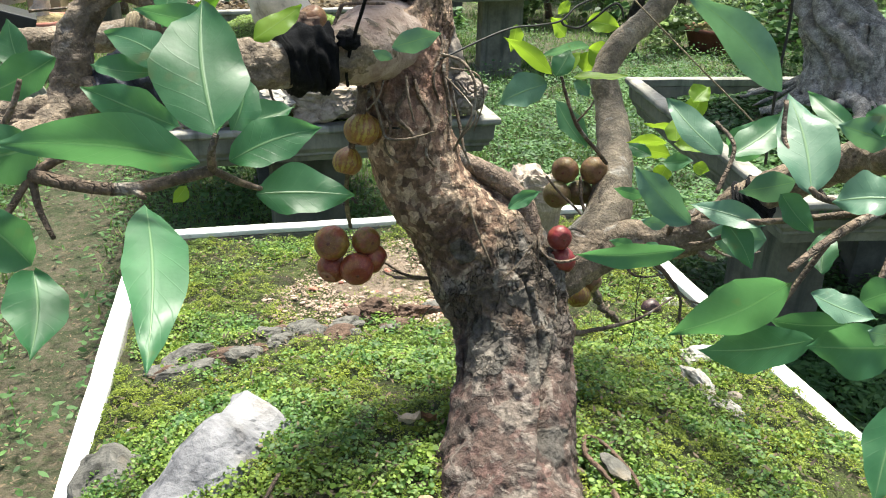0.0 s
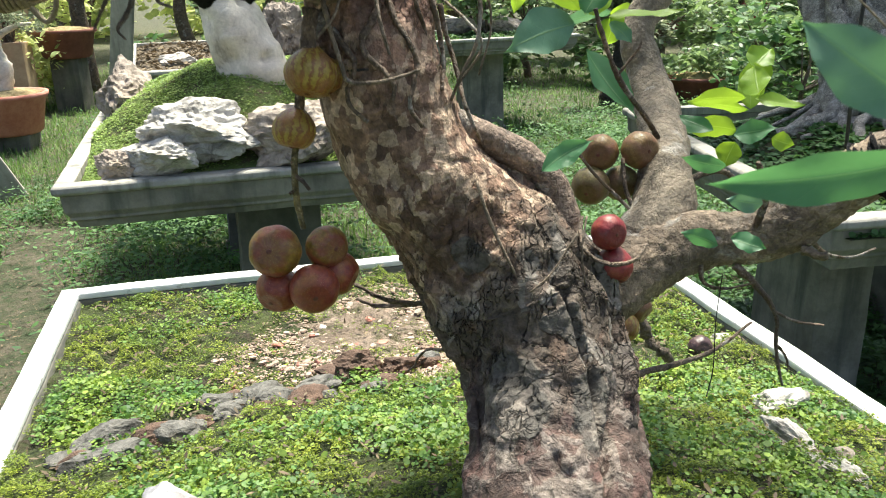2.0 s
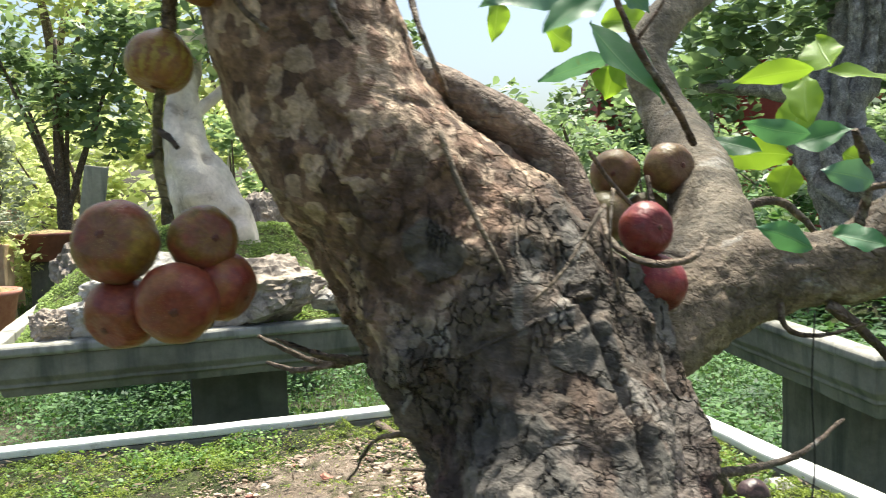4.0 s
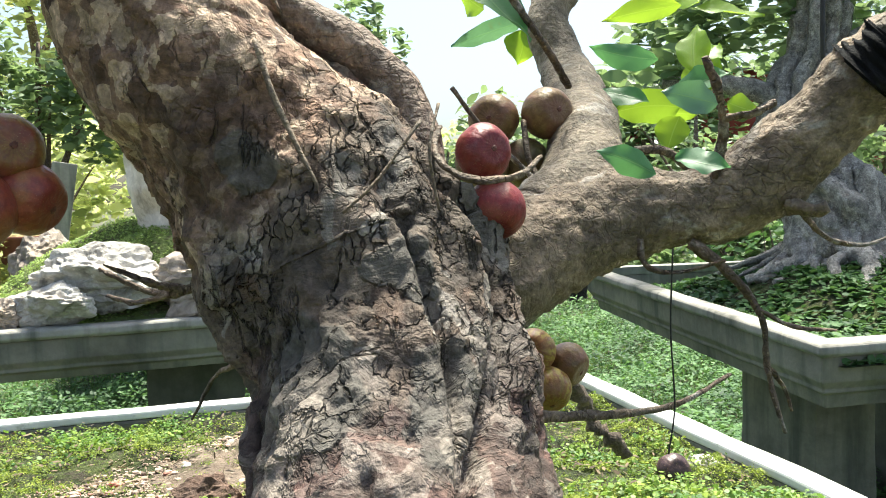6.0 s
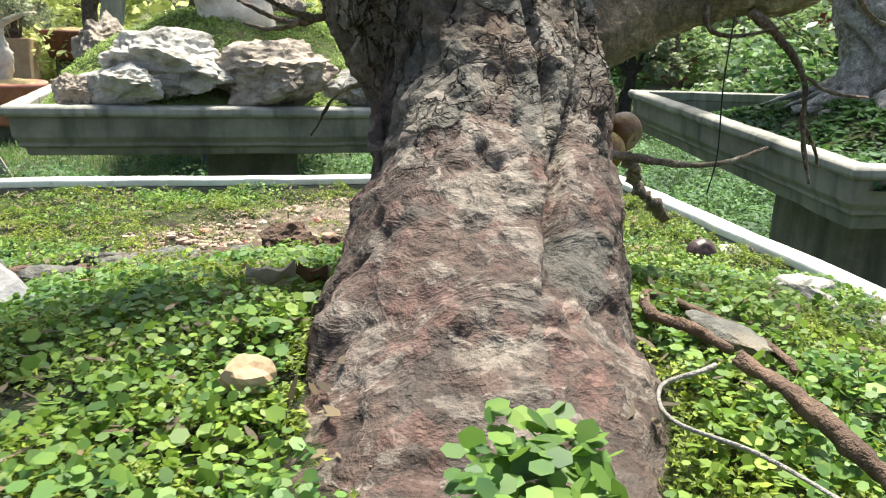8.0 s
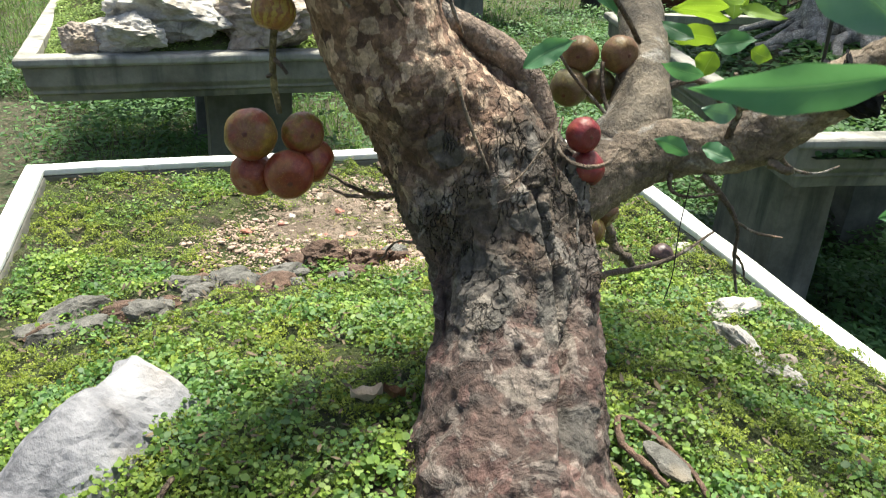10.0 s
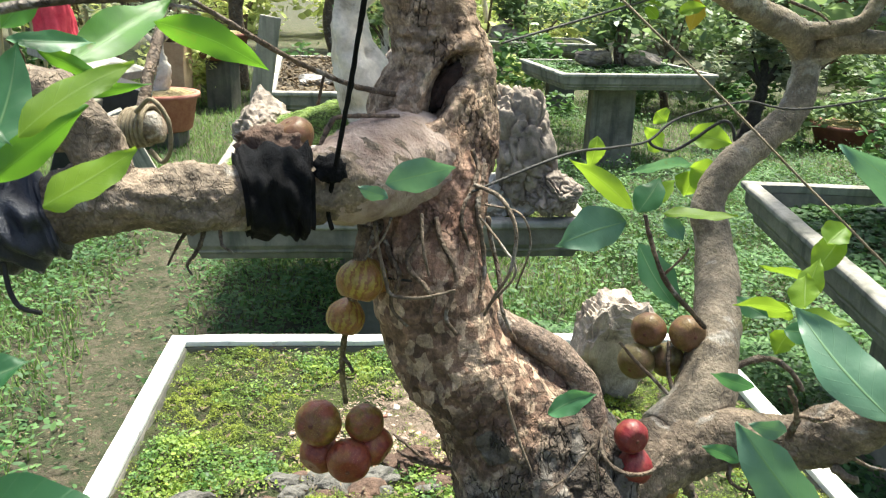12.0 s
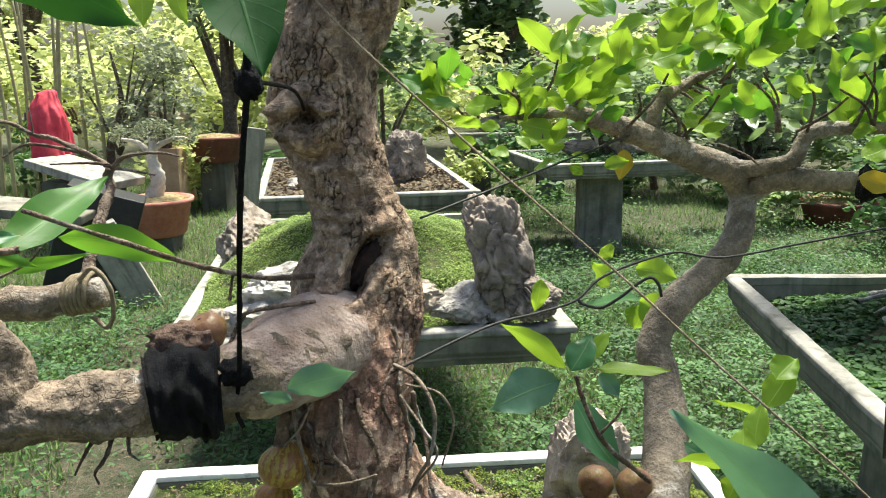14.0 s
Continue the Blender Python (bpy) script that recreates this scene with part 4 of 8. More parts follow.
def make_moss():
    n = 860000
    x, y = spread(n, -0.555, 0.555, -0.62, 0.92)
    patch = vnoise(x, y, 8.0, 2.0)
    keep = rng.rand(n) > 0.87 * bare(x, y) ** 0.9 * (0.8 + 0.5 * (vnoise(x, y, 22.0, 5.0) < 0.05))
    keep &= patch + rng.normal(0, 0.25, n) > -0.33 + 0.24 * (y > 1.2) * (x < 0.1) + 0.08 * (x < -0.15)
    keep &= vnoise(x, y, 34.0, 6.0) + rng.normal(0, 0.13, n) > -0.11
    keep &= off_trunk(x, y, 0.082, 0.13)
    x, y, patch = x[keep], y[keep], patch[keep]
    n = len(x)
    z = np.array([soil_bumpy(a, b) for a, b in zip(x, y)])
    tuft = 0.5 + 0.5 * np.sin(x * 210 + 5 * patch) * np.sin(y * 190 - 4 * patch)
    lift = np.abs(patch) * 0.008 + rng.uniform(0.0, 0.006, n) + 0.006 * tuft + 0.009 * np.clip(vnoise(x, y, 34.0, 6.0), -0.2, 0.6)
    size = rng.uniform(0.0010, 0.0025, n) * (1 + 0.5 * (rng.rand(n) < 0.10))
    u, w = random_axes(n, 0.8, size, 0.85)
    v, n, k = sheet(np.stack([x, y, z + lift], 1), u, w, [(-0.9, -0.25), (0.1, 0.85), (1.0, -0.4)])
    tagged(blades("moss_carpet", v, n, k, MOSS, base=(0.062, 0.965, 0.70)), "bright green creeping moss carpet over the tray's soil", "moss", kind="stuff")
    # round-leaved creepers in drifts, thickest round the foot of the tree
    n = 170000
    x, y = spread(n, -0.54, 0.54, -0.62, 0.90)
    drift = vnoise(x, y, 5.0, 9.0) + 0.35 * np.exp(-((x + 0.10) ** 2 + (y - 0.72) ** 2) / 0.05) + 0.25 * np.exp(-((x - 0.25) ** 2 + (y - 0.75) ** 2) / 0.03)
    keep = (drift + rng.normal(0, 0.14, n) > 0.05 + 0.14 * (y > 1.3)) & (bare(x, y) < 0.3) & off_trunk(x, y, 0.090, 0.14)
    x, y = x[keep], y[keep]
    n = len(x)
    z = np.array([soil_bumpy(a, b) for a, b in zip(x, y)]) + rng.uniform(0.005, 0.020, n)
    u, w = random_axes(n, 0.75, rng.uniform(0.0015, 0.0031, n) * (1 + 0.6 * (rng.rand(n) < 0.15)), 0.85)
    v, n, k = sheet(np.stack([x, y, z], 1), u, w, [(a, b, 0.22 * (a * a + b * b)) for a, b in ROUND])
    tagged(blades("clover_sprigs", v, n, k, CLOVER, base=(0.062, 0.965, 0.70)), "small round-leaved creepers standing out of the moss", "moss", kind="stuff")
    # a little bunch in the crotch of the roots
    n = 240
    a, r = rng.uniform(0, 6.283, n), np.sqrt(rng.rand(n))
    x, y = 0.088 + 0.026 * r * np.cos(a), 0.615 + 0.035 * r * np.sin(a)
    z = 0.838 + rng.uniform(0.0, 0.022, n)
    u, w = random_axes(n, 0.6, rng.uniform(0.003, 0.0055, n), 0.95)
    v, n, k = sheet(np.stack([x, y, z], 1), u, w, [(p, q, 0.22 * (p * p + q * q)) for p, q in ROUND])
    tagged(blades("clover_sprigs", v, n, k, CLOVER, base=(0.09, 0.62, 0.83)), "bunch of clover-like leaves between the tree's roots", "clover", kind="stuff")
    # fallen dry bits and yellow leaves
    n = 4200
    x, y = spread(n, -0.54, 0.54, -0.3, 0.92)
    z = np.array([soil_bumpy(a, b) for a, b in zip(x, y)]) + rng.uniform(0.006, 0.018, n)
    u, w = random_axes(n, 0.5, rng.uniform(0.002, 0.008, n), 0.55)
    v, n, k = sheet(np.stack([x, y, z], 1), u, w, OVATE)
    tagged(blades("dry_bits", v, n, k, LITTER, base=(0.062, 0.965, 0.70)), "dry brown leaf bits scattered on the moss", "leaf litter", kind="stuff")


make_moss()


def make_grit():
    vs, n = [], 12000
    i = rng.randint(0, len(GC), n)
    a, r = rng.uniform(0, 6.283, n), np.sqrt(rng.rand(n)) * 1.05
    x, y = GC[i, 0] + GR[i] * r * np.cos(a), GC[i, 1] + GR[i] * r * np.sin(a)
    z = np.array([soil_bumpy(p, q) for p, q in zip(x, y)])
    base, f0 = ball(1, 1, 1, 1, 0.25, 2.0, 1.0)
    fs, out = [], []
    for k in range(n):
        s = rng.uniform(0.0007, 0.0020) * (1 + 1.6 * (rng.rand() < 0.08))
        q = base * np.array((s * rng.uniform(0.8, 1.6), s * rng.uniform(0.8, 1.4), s * 0.7))
        c, sn = math.cos(a[k]), math.sin(a[k])
        q = np.stack([q[:, 0] * c - q[:, 1] * sn, q[:, 0] * sn + q[:, 1] * c, q[:, 2]], 1) + (x[k], y[k], z[k] + 0.5 * s)
        fs += [tuple(w + k * len(base) for w in f) for f in f0]
        out.append(q)
    k = Mat("mixed_grit", 0.9)
    r = k.rand("island")
    c = k.mix(k.ramp(r, 0.0, 0.7), (0.19, 0.135, 0.10), (0.42, 0.32, 0.25))
    c = k.mix(k.ramp(r, 0.95, 0.96), c, (0.30, 0.13, 0.10))
    k.color(k.mix(k.ramp(r, 0.0, 0.1, 1, 0), c, (0.08, 0.06, 0.05)))
    solo("grit_patch", (np.vstack(out), fs), k.m, (-0.14, 1.56, 0.67), "pinkish crushed grit on a bare patch of soil", "grit", kind="stuff", smooth=False)


make_grit()


def make_grit_bed():
    """Powdery bare ground under the grit, with a ragged edge."""
    vs, fs, R, S = [], [], 12, 72
    for i in range(R + 1):
        for j in range(S):
            a = 2 * math.pi * j / S
            q = Vector((math.cos(a) * 2, math.sin(a) * 2, 3.0))
            e = 1 + 0.55 * noise.fractal(q * 1.6, 1.0, 2.0, 5)
            x, y = -0.11 + 0.15 * e * i / R * math.cos(a), 1.585 + 0.16 * e * i / R * math.sin(a)
            vs.append((x, y, soil_bumpy(x, y) + 0.004 - 0.010 * (i / R) ** 6))
    for i in range(R):
        for j in range(S):
            k = (j + 1) % S
            fs.append((i * S + j, i * S + k, (i + 1) * S + k, (i + 1) * S + j))
    solo("grit_bed", (vs, fs), GRIT, (-0.11, 1.585, 0.67), "powdery pinkish bare patch in the moss", "grit", kind="stuff")


make_grit_bed()

# ---- the fig tree in the main tray ----
TREE = thing("fig_tree", (0.075, 0.76, 0.79), 0, "old bonsai fig tree with cracked mottled bark and ripe figs", "tree")

TRUNK = [
    (0.078, 0.640, 0.690, 0.118), (0.079, 0.690, 0.738, 0.104), (0.080, 0.735, 0.775, 0.0945), (0.080, 0.775, 0.806, 0.0860),
    (0.087, 0.832, 0.850, 0.0760), (0.091, 0.893, 0.897, 0.0725), (0.087, 0.938, 0.945, 0.0765),
    (0.072, 0.966, 0.990, 0.0830), (0.053, 0.972, 1.030, 0.0815), (0.027, 0.973, 1.065, 0.0735), (-0.004, 0.968, 1.100, 0.0635),
    (-0.026, 0.963, 1.130, 0.0600), (-0.045, 0.955, 1.180, 0.0525), (-0.056, 0.966, 1.228, 0.0520), (-0.058, 0.990, 1.285, 0.0560),
    (-0.057, 1.015, 1.345, 0.0570), (-0.056, 1.017, 1.392, 0.0425), (-0.070, 1.017, 1.445, 0.0385), (-0.087, 1.022, 1.494, 0.0465),
    (-0.083, 1.023, 1.544, 0.0435), (-0.066, 1.024, 1.590, 0.0440), (-0.048, 1.02, 1.66, 0.043), (-0.04, 1.01, 1.78, 0.038), (-0.03, 1.0, 1.9, 0.03),
]


STRAND = [(-0.008, 0.962, 1.176, 0.0069), (0.010, 0.962, 1.160, 0.0108), (0.034, 0.966, 1.145, 0.0133), (0.066, 0.970, 1.127, 0.0142), (0.094, 0.967, 1.103, 0.0142), (0.107, 0.961, 1.072, 0.0142), (0.112, 0.947, 1.032, 0.0129), (0.112, 0.938, 1.005, 0.0086)]
STRAND_GROOVE = [tuple(r[:3] + np.array((-0.013, -0.014, -0.013))) for r in curve_points(STRAND, 24)]


def trunk_skin(p, d, u, a):
    q = Vector(p)
    low = max(0.0, 1 - (p[2] - 0.74) / 0.12)                     # roots swell at the foot
    s = 0.012 * low * math.sin(a * 5 + 2 * noise.noise(q * 9)) + 0.010 * low
    s += 0.006 * noise.fractal(q * 14, 1.0, 2.0, 4)
    dist, _ = noise.voronoi(Vector((q.x, q.y, q.z * 0.62)) * 40 + Vector((0.5 * noise.noise(q * 50), 0, 0.5 * noise.noise(q * 47))))
    plate = min(1.0, (dist[1] - dist[0]) / 0.14)
    rough = min(1.0, max(0.0, 0.35 + 1.8 * noise.noise(q * 7 + Vector((4, 1, 7)))))
    s -= 0.0022 * (1 - plate) * rough * math.exp(-((p[2] - 1.01) / 0.085) ** 2)
    flake = noise.fractal(Vector((q.x, q.y, q.z * 0.7)) * 19 + Vector((7, 2, 5)), 1.0, 2.0, 3)
    s += 0.0030 * min(1.0, max(0.0, (flake - 0.05) / 0.07)) - 0.0025 * min(1.0, max(0.0, (-0.22 - flake) / 0.06))
    w = q + Vector((noise.noise(q * 30), noise.noise(q * 30 + Vector((5, 0, 0))), noise.noise(q * 30 + Vector((0, 5, 0))))) * 0.015
    _, seat = noise.voronoi(Vector((w.x, w.y, w.z * 0.7)) * 36)
    s += 0.0030 * min(1.0, max(0.25, (p[2] - 0.88) / 0.06)) * noise.cell(seat[0] * 7.3)                        # scales of bark lying one over another
    s += 0.0016 * noise.noise(q * 85) + 0.0010 * noise.noise(q * 190)
    smooth = min(1.0, max(0.0, (1.16 - p[2]) / 0.12))
    s *= 0.45 + 0.55 * smooth
    s += 0.0035 * max(0, noise.noise(q * 26 + Vector((9, 9, 9)))) ** 0.6 * smooth   # burls and loose plates
    # knobbly old wound round the collar and the hollow
    knot = math.exp(-((p[2] - 1.29) / 0.075) ** 2)
    s += knot * (0.0065 * noise.noise(q * 24 + Vector((3, 8, 1))) + 0.0035 * noise.fractal(Vector((q.x, q.y, q.z * 0.6)) * 60, 1.0, 2.0, 3))
    # the trunk falls back beside the root strand
    if 1.02 < p[2] < 1.18:
        f = math.atan2(d[1], d[0])
        s -= 0.013 * math.sin(math.pi * (p[2] - 1.02) / 0.16) ** 0.7 * math.exp(-((f - 0.05) / 0.75) ** 2)
    # groove between trunk and root strand
    for g in STRAND_GROOVE:
        dd = (q - Vector(g)).length_squared
        if dd < 0.0016:
            s -= 0.0095 * math.exp(-dd / 0.00015)
    # long fold down the side under the side limb
    if 0.86 < p[2] < 1.06:
        f = math.atan2(d[1], d[0])
        fade = math.sin(math.pi * (p[2] - 0.86) / 0.20) ** 0.5
        s -= 0.019 * fade * math.exp(-((f + 0.72 + 0.25 * math.sin(p[2] * 30)) / 0.10) ** 2)
        s -= 0.014 * fade * math.exp(-((f + 0.28 + 0.18 * math.sin(p[2] * 41 + 2)) / 0.07) ** 2)
        s -= 0.010 * fade * math.exp(-((f + 1.12 + 0.15 * math.sin(p[2] * 35 + 4)) / 0.06) ** 2)
        s += 0.008 * fade * math.exp(-((f + 0.45) / 0.16) ** 2)
    # the sunken hollow above the cut limb
    h = (np.array(p) - np.array((-0.046, 0.968, 1.362))) / np.array((0.0125, 0.05, 0.027))
    h = np.array((h[0] - 1.3 * h[2] + 0.35 * noise.noise(q * 60), h[1], h[2] + 0.3 * noise.noise(q * 45)))
    s -= 0.042 * math.exp(-float(h @ h) ** 1.4)
    s += 0.006 * (0.6 + noise.noise(q * 38)) * math.exp(-(float(h @ h) ** 0.5 - 1.5) ** 2 * 3)
    # knot where the strap is tied
    k = (np.array(p) - np.array((-0.090, 0.978, 1.492))) / 0.028
    kk = float(k @ k)
    rk = math.sqrt(kk)
    s += 0.015 * math.exp(-(rk - 0.62) ** 2 * 7) * (0.9 + 0.9 * noise.fractal(Vector((q.x * 50, q.y * 50, q.z * 85)), 1.0, 2.0, 3))
    s -= 0.022 * math.exp(-((k[0] - 0.05) ** 2 / 0.10 + (k[2] - 0.05) ** 2 / 0.05) - 0.3 * kk) + 0.005 * math.exp(-(rk - 1.25) ** 2 * 25)
    # wrinkled bark round the waist
    s += 0.0009 * math.exp(-((p[2] - 1.41) / 0.05) ** 2) * math.sin(p[2] * 430 + 5 * noise.noise(q * 22))
    return s


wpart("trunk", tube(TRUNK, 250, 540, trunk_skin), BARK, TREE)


def limb_skin(amount, plates=0.0):
    def f(p, d, u, a):
        q = Vector(p)
        s = amount * noise.fractal(q * 24, 1.0, 2.0, 4) + amount * 0.45 * noise.noise(q * 110) + amount * 0.3 * noise.noise(q * 260)
        if plates:
            dist, _ = noise.voronoi(q * 55)
            s -= plates * (1 - min(1.0, (dist[1] - dist[0]) / 0.15)) * max(0.0, 1 - 1.6 * u)
        return s
    return f


def limb(name, pts, material, sides=40, rings=80, amount=0.0045, plates=0.0, label="", parent=None):
    return wpart(name, tube(pts, sides, rings, limb_skin(amount, plates)), material, parent or TREE, label)


# side limb towards the right tray, with its upright limb
SIDE_LIMB = [(0.085, 0.985, 0.975, 0.050), (0.145, 1.000, 0.985, 0.045), (0.190, 1.016, 1.004, 0.038), (0.240, 1.026, 1.020, 0.030), (0.295, 1.022, 1.026, 0.0265),
             (0.335, 1.008, 1.045, 0.0275), (0.372, 0.985, 1.085, 0.025), (0.415, 0.950, 1.135, 0.0235), (0.460, 0.865, 1.195, 0.021), (0.465, 0.740, 1.240, 0.016),
             (0.420, 0.630, 1.262, 0.011), (0.365, 0.570, 1.262, 0.008)]
limb("side_branch", SIDE_LIMB, YOUNG, 72, 210, 0.0045, 0.003, "thick brown side branch with warty bark")
UPRIGHT = [(0.195, 1.030, 1.010, 0.036), (0.228, 1.062, 1.040, 0.033), (0.246, 1.125, 1.085, 0.0275), (0.257, 1.205, 1.125, 0.0248), (0.256, 1.250, 1.158, 0.0225), (0.246, 1.268, 1.205, 0.0198),
           (0.275, 1.290, 1.250, 0.0195), (0.340, 1.335, 1.300, 0.0190), (0.360, 1.365, 1.345, 0.0180), (0.360, 1.375, 1.385, 0.020)]
limb("upright_branch", UPRIGHT, GREYLIMB, 48, 120, 0.0028, 0.0, "smooth light brown upright branch")
limb("branch", [(0.360, 1.375, 1.375, 0.019), (0.340, 1.355, 1.402, 0.0185), (0.285, 1.315, 1.425, 0.0165), (0.212, 1.262, 1.458, 0.0135), (0.150, 1.225, 1.480, 0.010), (0.128, 1.21, 1.484, 0.007), (0.06, 1.20, 1.478, 0.003)], GREYLIMB, 28, 60, 0.002)
limb("branch", [(0.362, 1.375, 1.370, 0.017), (0.390, 1.345, 1.395, 0.016), (0.425, 1.320, 1.397, 0.0135), (0.480, 1.285, 1.398, 0.012), (0.56, 1.25, 1.395, 0.010)], GREYLIMB, 24, 40, 0.002)
limb("branch", [(0.335, 1.355, 1.405, 0.012), (0.372, 1.345, 1.408, 0.011), (0.405, 1.325, 1.420, 0.0105), (0.428, 1.325, 1.455, 0.009), (0.50, 1.29, 1.462, 0.007), (0.58, 1.25, 1.470, 0.005)], GREYLIMB, 20, 40, 0.0015)
limb("branch", [(0.232, 1.277, 1.448, 0.009), (0.240, 1.285, 1.490, 0.0085), (0.275, 1.31, 1.512, 0.006), (0.31, 1.32, 1.53, 0.0035)], GREYLIMB, 16, 24, 0.001)

# cut limb to the left, wrapped in cloth, with its fork
CUT_LIMB = [(-0.055, 1.000, 1.285, 0.050), (-0.080, 0.945, 1.300, 0.0435), (-0.100, 0.885, 1.302, 0.0375), (-0.120, 0.850, 1.300, 0.0265), (-0.170, 0.825, 1.297, 0.0235),
            (-0.220, 0.800, 1.298, 0.0225), (-0.262, 0.785, 1.300, 0.0245), (-0.292, 0.772, 1.290, 0.0225), (-0.335, 0.755, 1.275, 0.021), (-0.40, 0.73, 1.26, 0.018), (-0.5, 0.70, 1.26, 0.015)]
limb("branch_collar", [(-0.050, 1.000, 1.282, 0.0515), (-0.078, 0.948, 1.300, 0.0455), (-0.100, 0.886, 1.302, 0.0388), (-0.113, 0.862, 1.301, 0.0315), (-0.122, 0.848, 1.300, 0.0255)], HEALED, 64, 70, 0.0035, 0.003, "pale healed bark at the branch's root")
limb("cut_branch", CUT_LIMB, YOUNG, 64, 190, 0.0062, 0.0022, "thick horizontal branch with a healed grey cut")
limb("branch", [(-0.252, 0.788, 1.303, 0.022), (-0.262, 0.787, 1.345, 0.0185), (-0.285, 0.783, 1.370, 0.0168), (-0.318, 0.778, 1.372, 0.0165), (-0.345, 0.765, 1.340, 0.016), (-0.362, 0.736, 1.270, 0.015), (-0.370, 0.650, 1.262, 0.013), (-0.350, 0.550, 1.290, 0.009), (-0.300, 0.460, 1.325, 0.006)], YOUNG, 40, 130, 0.0065)


def wrap(name, pts, thick, label, material, folds=9):
    def skin(p, d, u, a):
        q = Vector(p)
        return thick + 0.0012 * math.sin(u * 26 + 4 * noise.noise(q * 35)) + 0.0045 * noise.fractal(Vector((q.x, q.y, q.z)) * 38, 1.0, 2.0, 4) - 0.004 * (u < 0.05 or u > 0.95) + 0.0025 * math.sin((q.x * 0.8 + q.z) * 260 + 6 * noise.noise(q * 30)) + 0.003 * max(0.0, math.sin(a * 3 + u * 5)) ** 6
    return wpart(name, tube(pts, 72, 64, skin), material, TREE, label)


wrap("cloth_wrap", [(-0.125, 0.848, 1.300, 0.0262), (-0.142, 0.841, 1.300, 0.0252), (-0.172, 0.824, 1.297, 0.0238)], 0.0088, "black cloth wrapped round the branch", CLOTH)
wrap("tape_wrap", [(-0.287, 0.774, 1.291, 0.0230), (-0.310, 0.765, 1.283, 0.0225), (-0.332, 0.756, 1.276, 0.0212)], 0.0085, "dark frayed tape round the branch", TAPE)
wrap("tape_wrap", [(0.386, 0.974, 1.100, 0.0245), (0.400, 0.962, 1.117, 0.0240)], 0.005, "black band round the side branch", CLOTH)
wrap("tape_wrap", [(0.470, 1.290, 1.398, 0.0125), (0.56, 1.25, 1.395, 0.011)], 0.006, "black cloth wrapped round the branch", CLOTH)
# dark ball sunk in the hole, standing for the shade in there
wpart("hollow", turn(ball(0.010, 0.012, 0.026, 4, 0.25, 3, 5), pose(-0.046, 0.990, 1.362, 0, 32, 0)), HOLLOW_SHADE, TREE, "dark ball painting the shade inside the trunk's hollow")
# the limb turns back beyond the tape and ends in a roped stump with bare twigs
limb("cut_branch", [(-0.5, 0.70, 1.26, 0.0145), (-0.60, 0.80, 1.258, 0.016), (-0.635, 0.95, 1.258, 0.018), (-0.60, 1.08, 1.258, 0.020), (-0.52, 1.145, 1.262, 0.0205), (-0.455, 1.162, 1.268, 0.0195), (-0.412, 1.168, 1.276, 0.0185), (-0.404, 1.169, 1.278, 0.012)], YOUNG, 30, 100, 0.004, 0.002, "rough brown cut branch tied with rope")
for pts, r0, r1 in (([(-0.430, 1.17, 1.285), (-0.436, 1.21, 1.335), (-0.446, 1.27, 1.380), (-0.453, 1.28, 1.397), (-0.448, 1.28, 1.410)], 0.0075, 0.0060),
                    ([(-0.448, 1.28, 1.408), (-0.464, 1.28, 1.421), (-0.52, 1.28, 1.446), (-0.549, 1.28, 1.452), (-0.587, 1.28, 1.468), (-0.654, 1.27, 1.471), (-0.724, 1.26, 1.472)], 0.0042, 0.0013),
                    ([(-0.448, 1.28, 1.411), (-0.472, 1.285, 1.423), (-0.521, 1.29, 1.434), (-0.576, 1.30, 1.437), (-0.612, 1.30, 1.419)], 0.0038, 0.0012),
                    ([(-0.449, 1.28, 1.414), (-0.472, 1.27, 1.417), (-0.518, 1.26, 1.416)], 0.0024, 0.0010),
                    ([(-0.444, 1.28, 1.409), (-0.431, 1.28, 1.422), (-0.406, 1.28, 1.428), (-0.374, 1.28, 1.429), (-0.352, 1.28, 1.425)], 0.0034, 0.0011),
                    ([(-0.444, 1.28, 1.409), (-0.416, 1.275, 1.407), (-0.382, 1.27, 1.402)], 0.0026, 0.0010),
                    ([(-0.549, 1.28, 1.452), (-0.552, 1.28, 1.487)], 0.0016, 0.0009)):
    rows = [(*p, r0 + (r1 - r0) * i / (len(pts) - 1)) for i, p in enumerate(pts)]
    wpart("twig", tube(rows, 8, 8 * len(pts), None, 0.4, pts[0][2] * 20), TWIG, TREE)
coil = []
for i in range(60):
    a = i * 0.62
    u = i / 59
    coil.append((-0.417 - 0.030 * u, 1.169 - 0.004 * u + 0.0225 * math.cos(a), 1.277 - 0.006 * u + 0.0225 * math.sin(a), 0.0028))
wpart("rope_binding", tube(coil, 8, 240, None, 0.2), CORD, TREE, "grey-green rope bound round the cut branch")
wpart("rope_binding", tube([(-0.425, 1.15, 1.295, 0.0028), (-0.400, 1.14, 1.312, 0.0028), (-0.382, 1.14, 1.290, 0.0028), (-0.384, 1.145, 1.255, 0.0028), (-0.398, 1.15, 1.238, 0.0028), (-0.412, 1.15, 1.252, 0.0028)], 8, 60, None, 0.2), CORD, TREE, "loose loop of grey-green rope")
# lump and fig lying on the wrap
wpart("stub", turn(ball(0.026, 0.018, 0.016, 4, 0.3, 3, 4), pose(-0.163, 0.868, 1.327, 0, 0, 20)), DARKWOOD, TREE, "mossy cut stub")
# thin black ring close round the trunk's neck
wpart("binding_wire", tube([(*(np.array((-0.053, 0.961, 1.208)) + 0.0535 * np.array((math.cos(a), math.sin(a), 0.03 * math.sin(3 * a)))), 0.0014) for a in np.linspace(0, 6.2, 22)], 8, 90), WIRE, TREE, "thin black ring round the trunk")


